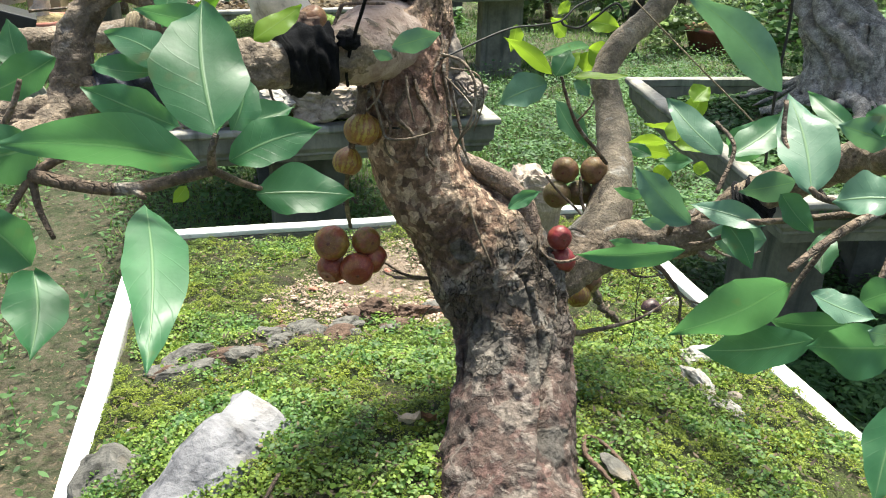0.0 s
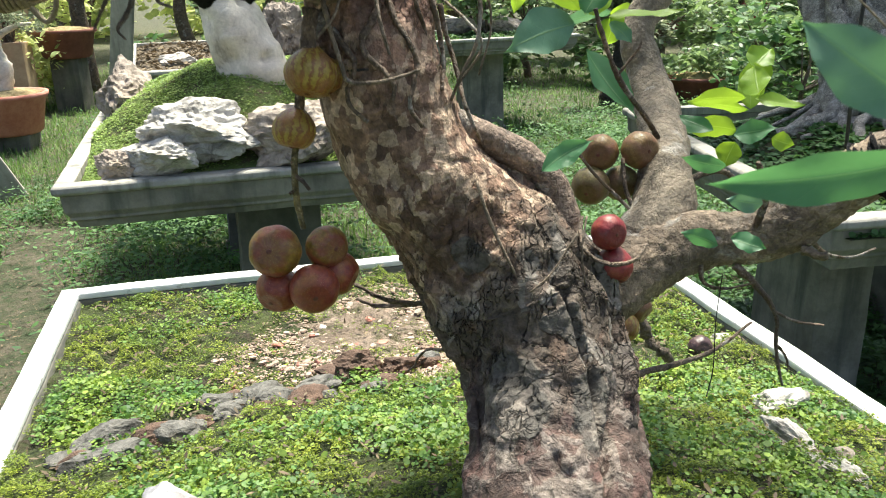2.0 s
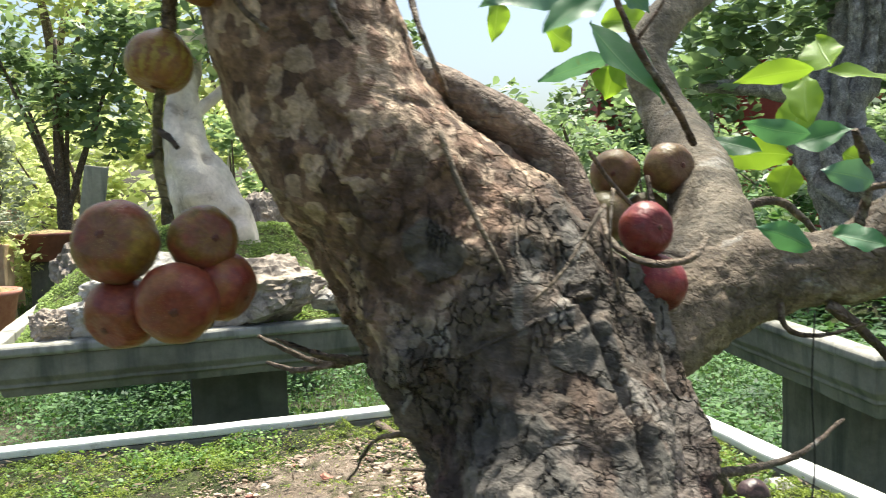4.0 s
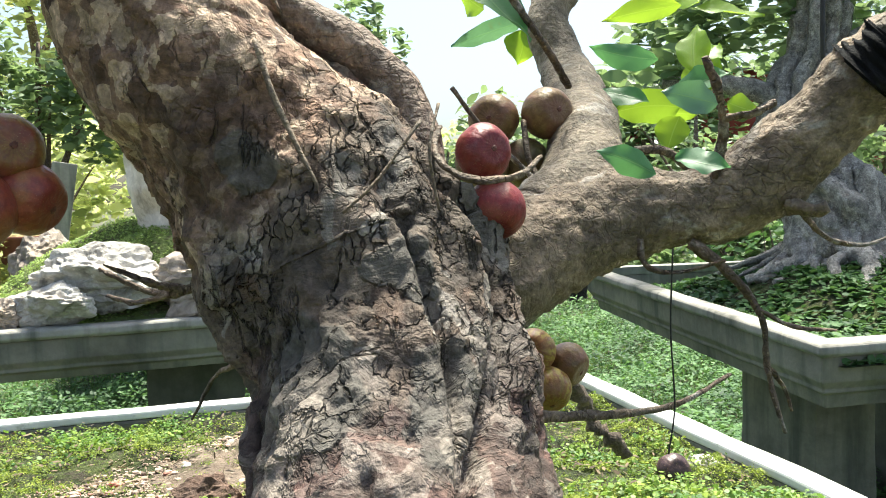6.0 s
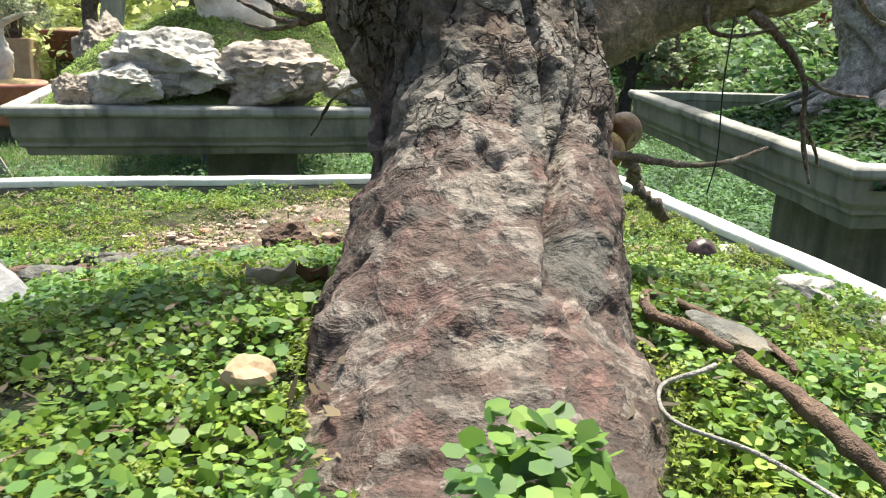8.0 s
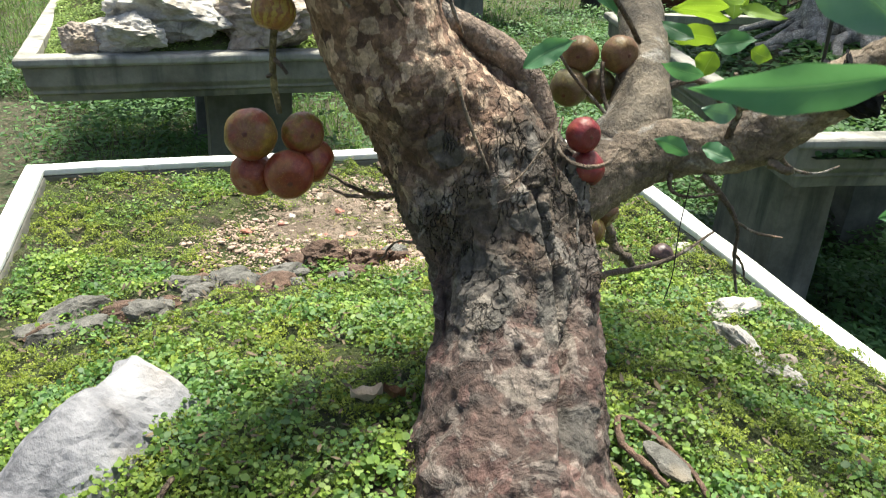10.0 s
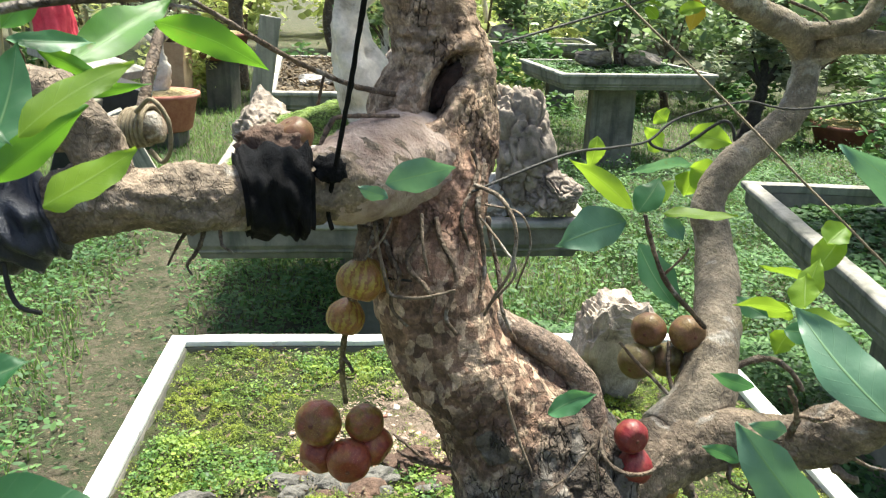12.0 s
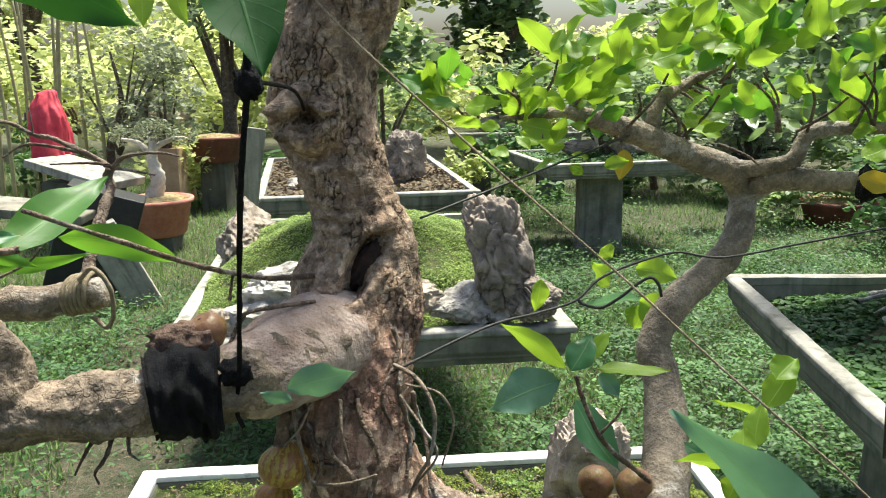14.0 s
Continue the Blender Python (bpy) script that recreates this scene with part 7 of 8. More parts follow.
rock("stone", 0.462, 1.235, 0.712, 0.060, 0.030, 0.022, 15, 0, LIME, "flat white stone half sunk in moss", 9.4)
rock("stone", 0.415, 1.095, 0.742, 0.024, 0.050, 0.022, 22, 0, LIME, "white jagged stone half sunk in moss", 9.9, rough=0.3)
rock("stone", 0.430, 1.020, 0.750, 0.018, 0.036, 0.016, 30, 0, LIME, "white jagged stone half sunk in moss", 10.4, rough=0.3)
rock("stone", 0.458, 1.060, 0.742, 0.016, 0.014, 0.012, 0, 0, BROWNSTONE, "small pinkish pebble in the moss", 10.9, sub=3)
rock("stone", 0.475, 1.480, 0.690, 0.030, 0.018, 0.014, 0, 0, LIME, "small pale stone near the rim", 11.2, sub=3)
rock("stone", 0.590, 0.905, 0.70, 0.05, 0.05, 0.045, 0, 0, DARKROCK, "dark grey stone at the tray's edge", 11.6)
rock("stone", -0.462, 0.985, 0.70, 0.018, 0.014, 0.028, 0, 10, LIME, "small upright white stone in the moss", 12.1, sub=3)
rock("stone", -0.70, 0.98, 0.015, 0.09, 0.06, 0.05, 0, 0, BROWNSTONE, "brown stone on the ground beside the tray", 12.6)
qs = np.random.RandomState(5)
for i in range(34):
    u = (i + qs.rand()) / 34
    x, y = -0.47 + 0.43 * u + qs.normal(0, 0.02), 1.17 + 0.21 * u + qs.normal(0, 0.028)
    k = qs.uniform(0.6, 1.9)
    rock("rubble_stone", x, y, soil_z(x, y) + 0.004, 0.020 * k, 0.013 * k, 0.010 * k, qs.uniform(-30, 60), 0, (GREYSTONE, DARKWOOD)[i % 2], "small dull stone of the rubble band in the moss", 60 + i * 1.1, "stone", "rubble in the moss", 3, 6)
# upright stone at the back of the tray
ob = solo("standing_stone", turn(boulder(0.072, 0.055, 0.125, 13.3, 5, 7, 0.16, 0.5), pose(0.196, 1.745, 0.765, 3, 4, 20)), BROWNSTONE, (0.196, 1.745, 0.664), "upright pinkish-brown stone at the back of the tray", "stone", smooth=False)
m = put("fallen_fig", fig_mesh("fallen_fig", 2.0), FIG_DARK)
m.matrix_world = pose(0.422, 1.432, 0.700, 70, 20, 0) @ Matrix.Diagonal((0.021, 0.021, 0.019, 1))
tagged(m, "dark withered fallen fig on the moss", "fig")


def debris(name, pts, r0, r1, material, label, knob=0.4, category="twig"):
    n = len(pts)
    rows = [(*p, r0 + (r1 - r0) * i / (n - 1)) for i, p in enumerate(pts)]
    return solo(name, tube(rows, 10, 9 * n, None, knob, pts[0][0] * 31), material, pts[0], label, category)


debris("fallen_twig", [(0.190, 0.716, 0.850), (0.198, 0.68, 0.851), (0.205, 0.64, 0.848), (0.213, 0.59, 0.843)], 0.0032, 0.0042, DARKWOOD, "dark rotten twig lying on the moss", 0.5)
debris("bark_strip", [(0.172, 0.79, 0.842), (0.178, 0.825, 0.842), (0.200, 0.815, 0.838), (0.222, 0.765, 0.838), (0.228, 0.735, 0.836)], 0.0030, 0.0022, DARKWOOD, "curled dark bark strip on the moss", 0.5, "bark")
debris("bark_strip", [(0.172, 0.79, 0.842), (0.182, 0.76, 0.848), (0.194, 0.735, 0.846)], 0.0030, 0.0025, DARKWOOD, "curled dark bark strip on the moss", 0.5, "bark")
rock("wood_chip", 0.203, 0.770, 0.842, 0.013, 0.030, 0.006, 25, 0, GREYSTONE, "grey weathered wood chip in the moss", 14.1, "wood", sub=3)
debris("dead_root", [(0.170, 0.69, 0.858), (0.160, 0.675, 0.862), (0.142, 0.668, 0.858), (0.140, 0.645, 0.856), (0.165, 0.63, 0.852), (0.185, 0.60, 0.85)], 0.0010, 0.0007, CUTWOOD, "pale curled dead root on the moss", 0.2, "root")
debris("fallen_twig", [(-0.196, 0.775, 0.818), (-0.203, 0.735, 0.82), (-0.212, 0.70, 0.822)], 0.0026, 0.0016, TWIG, "thin dry twig lying on the moss")
debris("fallen_twig", [(-0.195, 0.71, 0.818), (-0.215, 0.685, 0.82)], 0.002, 0.0014, TWIG, "thin dry twig lying on the moss")
debris("fallen_twig", [(-0.065, 1.93, 0.683), (-0.03, 1.84, 0.680), (0.03, 1.78, 0.676)], 0.008, 0.006, TWIG, "short brown twig by the tray's back rim")
debris("fallen_twig", [(-0.01, 1.62, 0.690), (0.005, 1.56, 0.710), (0.035, 1.52, 0.722), (0.07, 1.50, 0.724), (0.10, 1.48, 0.71)], 0.0022, 0.0030, TWIG, "thin dry twig lying on the grit")
for i, (x, y) in enumerate([(-0.12, 1.63), (-0.03, 1.66), (-0.20, 1.60), (0.0, 1.75), (-0.09, 1.52), (-0.16, 1.70), (0.06, 1.58), (-0.27, 1.53)]):
    rock("brick_chip", x, y, soil_z(x, y) + 0.003, 0.008 + 0.003 * (i % 3), 0.007, 0.005, i * 50, 0, (TERRA, BROWNSTONE, LIME, TERRA)[i % 4], "small chip of broken brick on the grit" if i % 4 != 2 else "small pale pebble on the grit", 15 + i * 0.7, "pebble", "chips on the grit", 3)

# ---- strap, wires and cord ----
def line(name, pts, r, material, label, category="wire", knob=0.0):
    return solo(name, tube([(*p, r) for p in pts], 8, 14 * len(pts), None, knob), material, pts[0], label, category)


line("strap", [(-0.032, 0.696, 1.530), (-0.050, 0.722, 1.470), (-0.075, 0.770, 1.390), (-0.100, 0.822, 1.322), (-0.108, 0.832, 1.290), (-0.108, 0.842, 1.272)], 0.0017, CLOTH, "taut black strap tied down to the wrapped branch", "strap", 0.25)
solo("strap_knot", turn(ball(0.007, 0.007, 0.008, 3, 0.5, 4, 3), pose(-0.032, 0.696, 1.528)), CLOTH, (-0.032, 0.696, 1.528), "black knot at the top of the strap", "knot")
line("strap", [(-0.032, 0.696, 1.530), (-0.045, 0.80, 1.523), (-0.070, 0.90, 1.512), (-0.090, 0.972, 1.500)], 0.0012, CLOTH, "black strap from the knot to the trunk", "strap", 0.25)
line("strap", [(-0.032, 0.696, 1.530), (-0.028, 0.69, 1.58), (-0.02, 0.68, 1.70)], 0.002, CLOTH, "black strap rising from the knot", "strap", 0.2)
solo("strap_knot", turn(ball(0.011, 0.010, 0.010, 3, 0.5, 4, 7), pose(-0.104, 0.826, 1.322)), CLOTH, (-0.104, 0.826, 1.322), "black knot on the wrapped branch", "knot")
line("wire", [(-0.012, 0.93, 1.285), (0.064, 0.980, 1.311), (0.108, 1.030, 1.310), (0.144, 1.075, 1.310), (0.168, 1.100, 1.326), (0.204, 1.130, 1.335), (0.247, 1.155, 1.342), (0.274, 1.160, 1.338), (0.298, 1.162, 1.336), (0.338, 1.178, 1.339), (0.381, 1.190, 1.346), (0.48, 1.20, 1.365)], 0.0013, WIRE, "thin black wire strung from the trunk")
line("wire", [(0.146, 1.090, 1.308), (0.152, 1.090, 1.302), (0.170, 1.090, 1.299), (0.188, 1.090, 1.310), (0.204, 1.090, 1.324), (0.216, 1.090, 1.331), (0.224, 1.090, 1.325), (0.228, 1.090, 1.312)], 0.0016, WIRE, "loose looped end of black wire")
line("cord", [(-0.10, 0.99, 1.64), (-0.065, 0.935, 1.586), (0.042, 0.92, 1.488), (0.166, 0.91, 1.384), (0.25, 0.90, 1.31), (0.342, 0.90, 1.231), (0.42, 0.89, 1.16)], 0.0009, CORD, "thin tan cord running down across the tree", "cord", 0.3)
line("cord", [(0.0, 1.02, 1.40), (0.09, 1.12, 1.425), (0.20, 1.24, 1.455), (0.26, 1.29, 1.47)], 0.0012, WIRE, "thin dark cord tied to the branch", "cord")
line("wire", [(0.268, 0.99, 1.0), (0.266, 0.99, 0.95), (0.268, 0.99, 0.90), (0.262, 0.985, 0.87)], 0.0006, WIRE, "fine dark wire hanging from the side branch")
line("wire", [(0.52, 1.30, 1.39), (0.535, 1.30, 1.30), (0.53, 1.29, 1.18), (0.54, 1.3, 1.05)], 0.0025, WIRE, "black wire hanging from the wrapped branch")
line("wire", [(-0.31, 0.745, 1.262), (-0.305, 0.74, 1.245), (-0.295, 0.735, 1.235), (-0.28, 0.735, 1.232)], 0.0018, WIRE, "bent black wire end under the tape")


# ---- rock tray behind ----
def back_z(x, y):
    q = BACK.matrix_basis.inverted() @ Vector((x, y, 0.0))
    e = max(0.0, 1 - (abs(q.x) / 0.62) ** 2.6) * max(0.0, 1 - (max(0.0, q.y + 0.25) / 1.2) ** 1.3)
    front = min(1.0, max(0.0, (q.y + 0.86) / 0.44))
    return 0.722 + 0.265 * e * front ** 1.15 + 0.13 * math.exp(-((x + 0.54) ** 2 + (y - 2.80) ** 2) / 0.040) + 0.022 * noise.fractal(Vector((x * 6, y * 6, 4)), 1.0, 2.0, 4)


make_soil(BACK, "soil_mound", 1.13, 1.84, back_z, MOSSY, "mossy soil mound of the rock tray", 0.03)


def moss_on(t, w, d, hfun, n, size, label, material=MOSS):
    lx, ly = rng.uniform(-w / 2, w / 2, n), rng.uniform(-d / 2, d / 2, n)
    m = np.array(t.matrix_basis)
    x, y = m[0, 0] * lx + m[0, 1] * ly + m[0, 3], m[1, 0] * lx + m[1, 1] * ly + m[1, 3]
    keep = vnoise(x, y, 5.0, 7.0) + rng.normal(0, 0.3, n) > -0.3
    x, y = x[keep], y[keep]
    n = len(x)
    z = np.array([hfun(a, b) for a, b in zip(x, y)]) + rng.uniform(0.001, 0.012, n)
    u, v = random_axes(n, 0.5, rng.uniform(size * 0.5, size * 1.3, n), 0.9)
    vv, n, k = sheet(np.stack([x, y, z], 1), u, v, ROUND)
    c = at_tray(t, 0, 0)
    tagged(blades("moss_carpet", vv, n, k, material, base=tuple(c)), label, "moss", kind="stuff")


moss_on(BACK, 1.12, 1.83, back_z, 150000, 0.0032, "short green moss over the rock tray's mound", MOUND)
for i, (x, y, z, rx, ry, rz, yaw, mat, s) in enumerate([
        (-0.745, 2.49, 0.825, 0.105, 0.06, 0.060, -12, LIME, 21.0), (-0.630, 2.58, 0.880, 0.150, 0.10, 0.088, 8, LIME, 21.7), (-0.86, 2.50, 0.80, 0.06, 0.05, 0.05, 0, BROWNSTONE, 22.3),
        (-0.355, 2.62, 0.862, 0.172, 0.10, 0.092, 14, BROWNSTONE, 23.1), (-0.14, 2.72, 0.83, 0.10, 0.08, 0.08, 40, LIME, 23.9), (-0.02, 2.74, 0.82, 0.07, 0.06, 0.07, 10, LIME, 24.4),
        (-1.05, 3.2, 0.87, 0.10, 0.16, 0.10, 15, DARKROCK, 25.8), (-1.16, 3.55, 0.88, 0.10, 0.18, 0.12, 15, DARKROCK, 26.3)]):
    rock("rock", x, y, z - 0.022, rx * 1.15, ry * 1.1, rz * 1.02, yaw, 0, mat, "pale rough limestone rock in the mossy tray" if mat is LIME else "brown-grey rough rock in the mossy tray", s, "rock", "rocks in the tray", 5, 9, 0.22)


def furrowed_rock():
    v, f = ball(1, 1, 1, 6)
    v = np.sign(v) * np.abs(v) ** 0.62
    out = []
    for p in v:
        q = Vector(p * np.array((1.35, 1.35, 2.1))) + Vector((2, 5, 1))
        q = q + Vector((noise.noise(q * 2), noise.noise(q * 2 + Vector((5, 0, 0))), 0)) * 0.15
        d, _ = noise.voronoi(q)
        k = 1 + 0.16 * noise.fractal(q * 0.8, 1, 2, 4) - 0.20 * math.exp(-((d[1] - d[0]) / 0.06) ** 2) + 0.05 * noise.fractal(q * 4.1, 1, 2, 3) + 0.05 * noise.noise(q * 4)
        out.append(p * k)
    v = np.array(out) * (0.092, 0.085, 0.185)
    solo("furrowed_rock", turn((v, f), pose(-0.035, 2.74, 0.965, -4, -14, 10)), DARKROCK, (-0.02, 2.74, 0.79), "dark upright rock furrowed like cracked bark", "rock", smooth=True)
    v2 = np.array(out) * (0.075, 0.06, 0.065)
    solo("furrowed_rock", turn((v2, f), pose(0.075, 2.70, 0.83, 30, 8, 60)), DARKROCK, (0.075, 2.70, 0.78), "low dark rock beside the upright one", "rock", smooth=True)


furrowed_rock()
def pale_skin(p, d, u, a):
    """Smooth pale wood with a few long folds and pitted knots."""
    q = Vector(p)
    pit = noise.voronoi(q * 8.5)[0][0]
    return 0.016 * noise.fractal(q * 9, 1.0, 2.0, 4) + 0.010 * math.sin(3 * a + 6 * u) - 0.030 * math.exp(-(pit / 0.16) ** 2)


PALE = thing("pale_tree", (-0.585, 2.97, 0.93), 0, "pale-trunked bonsai tree leaning in the rock tray", "tree")
wpart("trunk", tube([(-0.525, 2.99, 0.86, 0.125), (-0.540, 2.985, 0.97, 0.114), (-0.572, 2.985, 1.06, 0.100), (-0.607, 2.99, 1.14, 0.088), (-0.642, 3.00, 1.22, 0.072), (-0.660, 3.02, 1.30, 0.058), (-0.655, 3.05, 1.42, 0.048), (-0.61, 3.10, 1.60, 0.032)], 48, 90, pale_skin), PALE_BARK, PALE)
wpart("branch", tube([(-0.68, 3.00, 1.26, 0.028), (-0.60, 3.05, 1.36, 0.020), (-0.46, 3.1, 1.48, 0.013)], 16, 24, limb_skin(0.004)), PALE_BARK, PALE)


def crown(parent, blobs, n, size, material, seed, name="crown", tilt=0.8):
    """Leaves scattered in clumps, with gaps between the clumps."""
    r = np.random.RandomState(seed)
    b = np.array(blobs, float)
    w = b[:, 3] ** 2
    i = r.choice(len(b), n, p=w / w.sum())
    d = r.normal(size=(n, 3))
    d /= np.linalg.norm(d, axis=1)[:, None]
    rad = b[i, 3] * r.uniform(0.35, 1.0, n) ** 0.6
    p = b[i, :3] + d * rad[:, None] * np.array((1, 1, 0.75))
    gap = vnoise(p[:, 0], p[:, 1] * 0.7 + p[:, 2] * 1.3, 1.2 / max(0.25, b[:, 3].mean()), seed)
    p = p[gap + r.normal(0, 0.2, n) > -0.18]
    n = len(p)
    u, v = random_axes(n, tilt, r.uniform(size * 0.55, size * 1.35, n), 0.9, r)
    vv, n, k = sheet(p, u, v, [(x, y, 0.25 * abs(y)) for x, y in OVATE])
    return blades(name, local(parent, vv), n, k, material, parent)


crown(PALE, [(-0.58, 3.1, 1.62, 0.22), (-0.38, 3.15, 1.55, 0.16)], 900, 0.03, SHRUB, 3)


# ---- tray on the right with the old root-like tree ----
def side_z(x, y):
    q = SIDE.matrix_basis.inverted() @ Vector((x, y, 0.76))
    e = max(0.0, 1 - (abs(q.x - 0.10) / 0.48) ** 2.0) * max(0.0, 1 - (abs(q.y) / 0.66) ** 2.0)
    wet = min(1.0, max(0.0, (q.x + 0.52) / 0.3))
    return 0.700 + 0.15 * e * wet + 0.014 * noise.fractal(Vector((x * 8, y * 8, 1)), 1.0, 2.0, 3)


make_soil(SIDE, "soil_mound", 1.07, 1.34, side_z, SOIL, "dark mossy soil of the old tree's tray", 0.03)
moss_on(SIDE, 1.06, 1.33, side_z, 22000, 0.010, "patchy dark green moss in the old tree's tray", WEEDS)
ROOTED = thing("rooted_tree", (1.42, 2.78, 0.80), 0, "old grey tree with exposed ropy roots", "tree")


def ropy(p, d, u, a):
    q = Vector(p)
    w = a * 9 + q.z * 16 + 5 * noise.noise(q * 5)
    return 0.050 * (abs(math.sin(w * 0.5)) ** 0.6 - 0.6) + 0.026 * noise.fractal(q * 10, 1, 2, 4)


wpart("trunk", tube([(1.44, 2.76, 0.74, 0.21), (1.43, 2.78, 0.86, 0.165), (1.40, 2.80, 0.98, 0.135), (1.34, 2.84, 1.10, 0.110), (1.30, 2.88, 1.20, 0.085), (1.33, 2.90, 1.32, 0.075), (1.40, 2.9, 1.45, 0.07), (1.42, 2.9, 1.7, 0.05)], 72, 90, ropy), ROOTWOOD, ROOTED)
qr = np.random.RandomState(77)
for i in range(24):
    a, L = 2.0 + 3.8 * (i + qr.uniform(-0.4, 0.4)) / 24, qr.uniform(0.24, 0.42)
    c, s_ = math.cos(a), math.sin(a)
    ox, oy, r = 1.43, 2.78, qr.uniform(0.012, 0.034)
    w = qr.uniform(-0.06, 0.06, 3)
    wpart("surface_root", tube([(ox + 0.09 * c, oy + 0.09 * s_, 1.0 + 1.6 * w[0], r), (ox + 0.15 * c - w[1] * s_, oy + 0.15 * s_ + w[1] * c, 0.88, r), (ox + 0.6 * L * c - w[2] * s_, oy + 0.6 * L * s_ + w[2] * c, 0.835, 0.8 * r), (ox + L * c - w[0] * s_, oy + L * s_ + w[0] * c, 0.775, 0.4 * r)], 10, 26, limb_skin(0.006), 0.2), ROOTWOOD, ROOTED)
for pts in ([(1.33, 2.9, 1.30, 0.04), (1.15, 2.95, 1.36, 0.03), (0.95, 3.0, 1.38, 0.018)], [(1.40, 2.9, 1.42, 0.04), (1.55, 2.85, 1.50, 0.03), (1.75, 2.8, 1.55, 0.018)], [(1.41, 2.9, 1.6, 0.03), (1.25, 3.0, 1.68, 0.02), (1.05, 3.1, 1.7, 0.012)]):
    wpart("branch", tube(pts, 14, 24, limb_skin(0.005)), ROOTWOOD, ROOTED)
crown(ROOTED, [(0.95, 3.1, 1.42, 0.24), (1.25, 3.1, 1.68, 0.30), (1.7, 2.9, 1.58, 0.28), (1.45, 3.0, 1.85, 0.32), (1.1, 3.2, 1.55, 0.24)], 2600, 0.035, SHRUB, 5)


# ---- middle and far trays ----
def flat_z(rim, seed):
    def f(x, y):
        return rim - 0.035 + 0.045 * noise.fractal(Vector((x * 6, y * 6, seed)), 1.0, 2.0, 4)
    return f


make_soil(MID, "gravel_bed", 1.24, 2.02, flat_z(0.79, 3), BED, "dry brown gravel and litter bed of the tray", 0.06, "gravel")
moss_on(MID, 1.22, 2.0, flat_z(0.80, 3), 9000, 0.016, "dry leaf litter over the gravel bed", LITTER)
moss_on(FARA, 1.2, 1.0, flat_z(0.785, 6), 7000, 0.012, "low green cover over the far tray's soil", WEEDS)
rock("stump", -0.86, 5.65, 0.92, 0.17, 0.14, 0.20, 20, 0, DARKROCK, "grey weathered stump in the gravel tray", 31.0, "stump", "", 5, 8, 0.25)
rock("stump", -1.05, 5.9, 0.86, 0.12, 0.10, 0.12, 50, 0, BROWNSTONE, "brown weathered stump in the gravel tray", 31.6, "stump", "", 4, 8, 0.25)
rock("rock", -1.45, 5.3, 0.80, 0.12, 0.10, 0.05, 50, 0, LIME, "pale rock lying on the gravel", 32.0, "rock", "", 4)
make_soil(FARA, "soil_mound", 1.22, 1.02, flat_z(0.775, 6), SOIL, "mossy soil of the far tray", 0.08)
make_soil(FARB, "soil_mound", 1.42, 0.82, flat_z(0.785, 8), SOIL, "mossy soil of the far tray", 0.08)
rock("rock", 0.35, 7.4, 0.83, 0.16, 0.1, 0.09, 10, 0, DARKROCK, "dark low rock in the far tray", 33.0, "rock")
rock("rock", 0.75, 7.5, 0.83, 0.20, 0.1, 0.08, 10, 0, BROWNSTONE, "brown low rock in the far tray", 33.6, "rock")
rock("rock", -0.55, 9.9, 0.84, 0.22, 0.12, 0.10, 10, 0, BROWNSTONE, "brown low rock in the far tray", 34.0, "rock")
# leaning board by the gravel tray
solo("board", turn(box(-0.05, -0.015, -0.24, 0.05, 0.015, 0.24, 0.006), pose(-1.355, 4.12, 1.003, 0, 9, 16)), CONC_RIM, (-1.39, 4.12, 0.772), "grey board standing on the rock tray's corner", "board", smooth=False)


# ---- left: slabs, pots and the red cloth ----
def slab(name, at, size, rx, ry, rz, material, label, category="slab"):
    me = mesh(name, *box(-size[0] / 2, -size[1] / 2, -size[2] / 2, size[0] / 2, size[1] / 2, size[2] / 2, 0.012, 0.006), False)
    ob = put(name, me, material)
    ob.matrix_world = pose(*at, rx, ry, rz)
    return tagged(ob, label, category)


slab("concrete_slab", (-2.62, 5.08, 0.255), (0.21, 0.07, 0.66), 8, -24, 30, CONC_PALE, "pale concrete slab leaning on edge")
slab("concrete_slab", (-3.85, 6.75, 0.66), (0.85, 0.50, 0.07), 0, 12, -12, CONC_PALE, "pale concrete slab laid as a bench top")
slab("concrete_block", (-4.1, 6.9, 0.28), (0.30, 0.34, 0.58), 0, 0, -12, CONC_DARK, "dark concrete block under the bench", "block")
slab("concrete_block", (-3.55, 6.55, 0.24), (0.26, 0.30, 0.50), 0, 0, -12, CONC_DARK, "dark concrete block under the bench", "block")
slab("black_box", (-3.02, 5.45, 0.36), (0.50, 0.36, 0.72), 0, 18, 25, BLACKBOX, "black plastic crate tipped on its side", "crate")
slab("concrete_slab", (-3.35, 5.2, 0.62), (0.9, 0.45, 0.06), 0, 6, 10, CONC, "grey concrete bench slab", "slab")


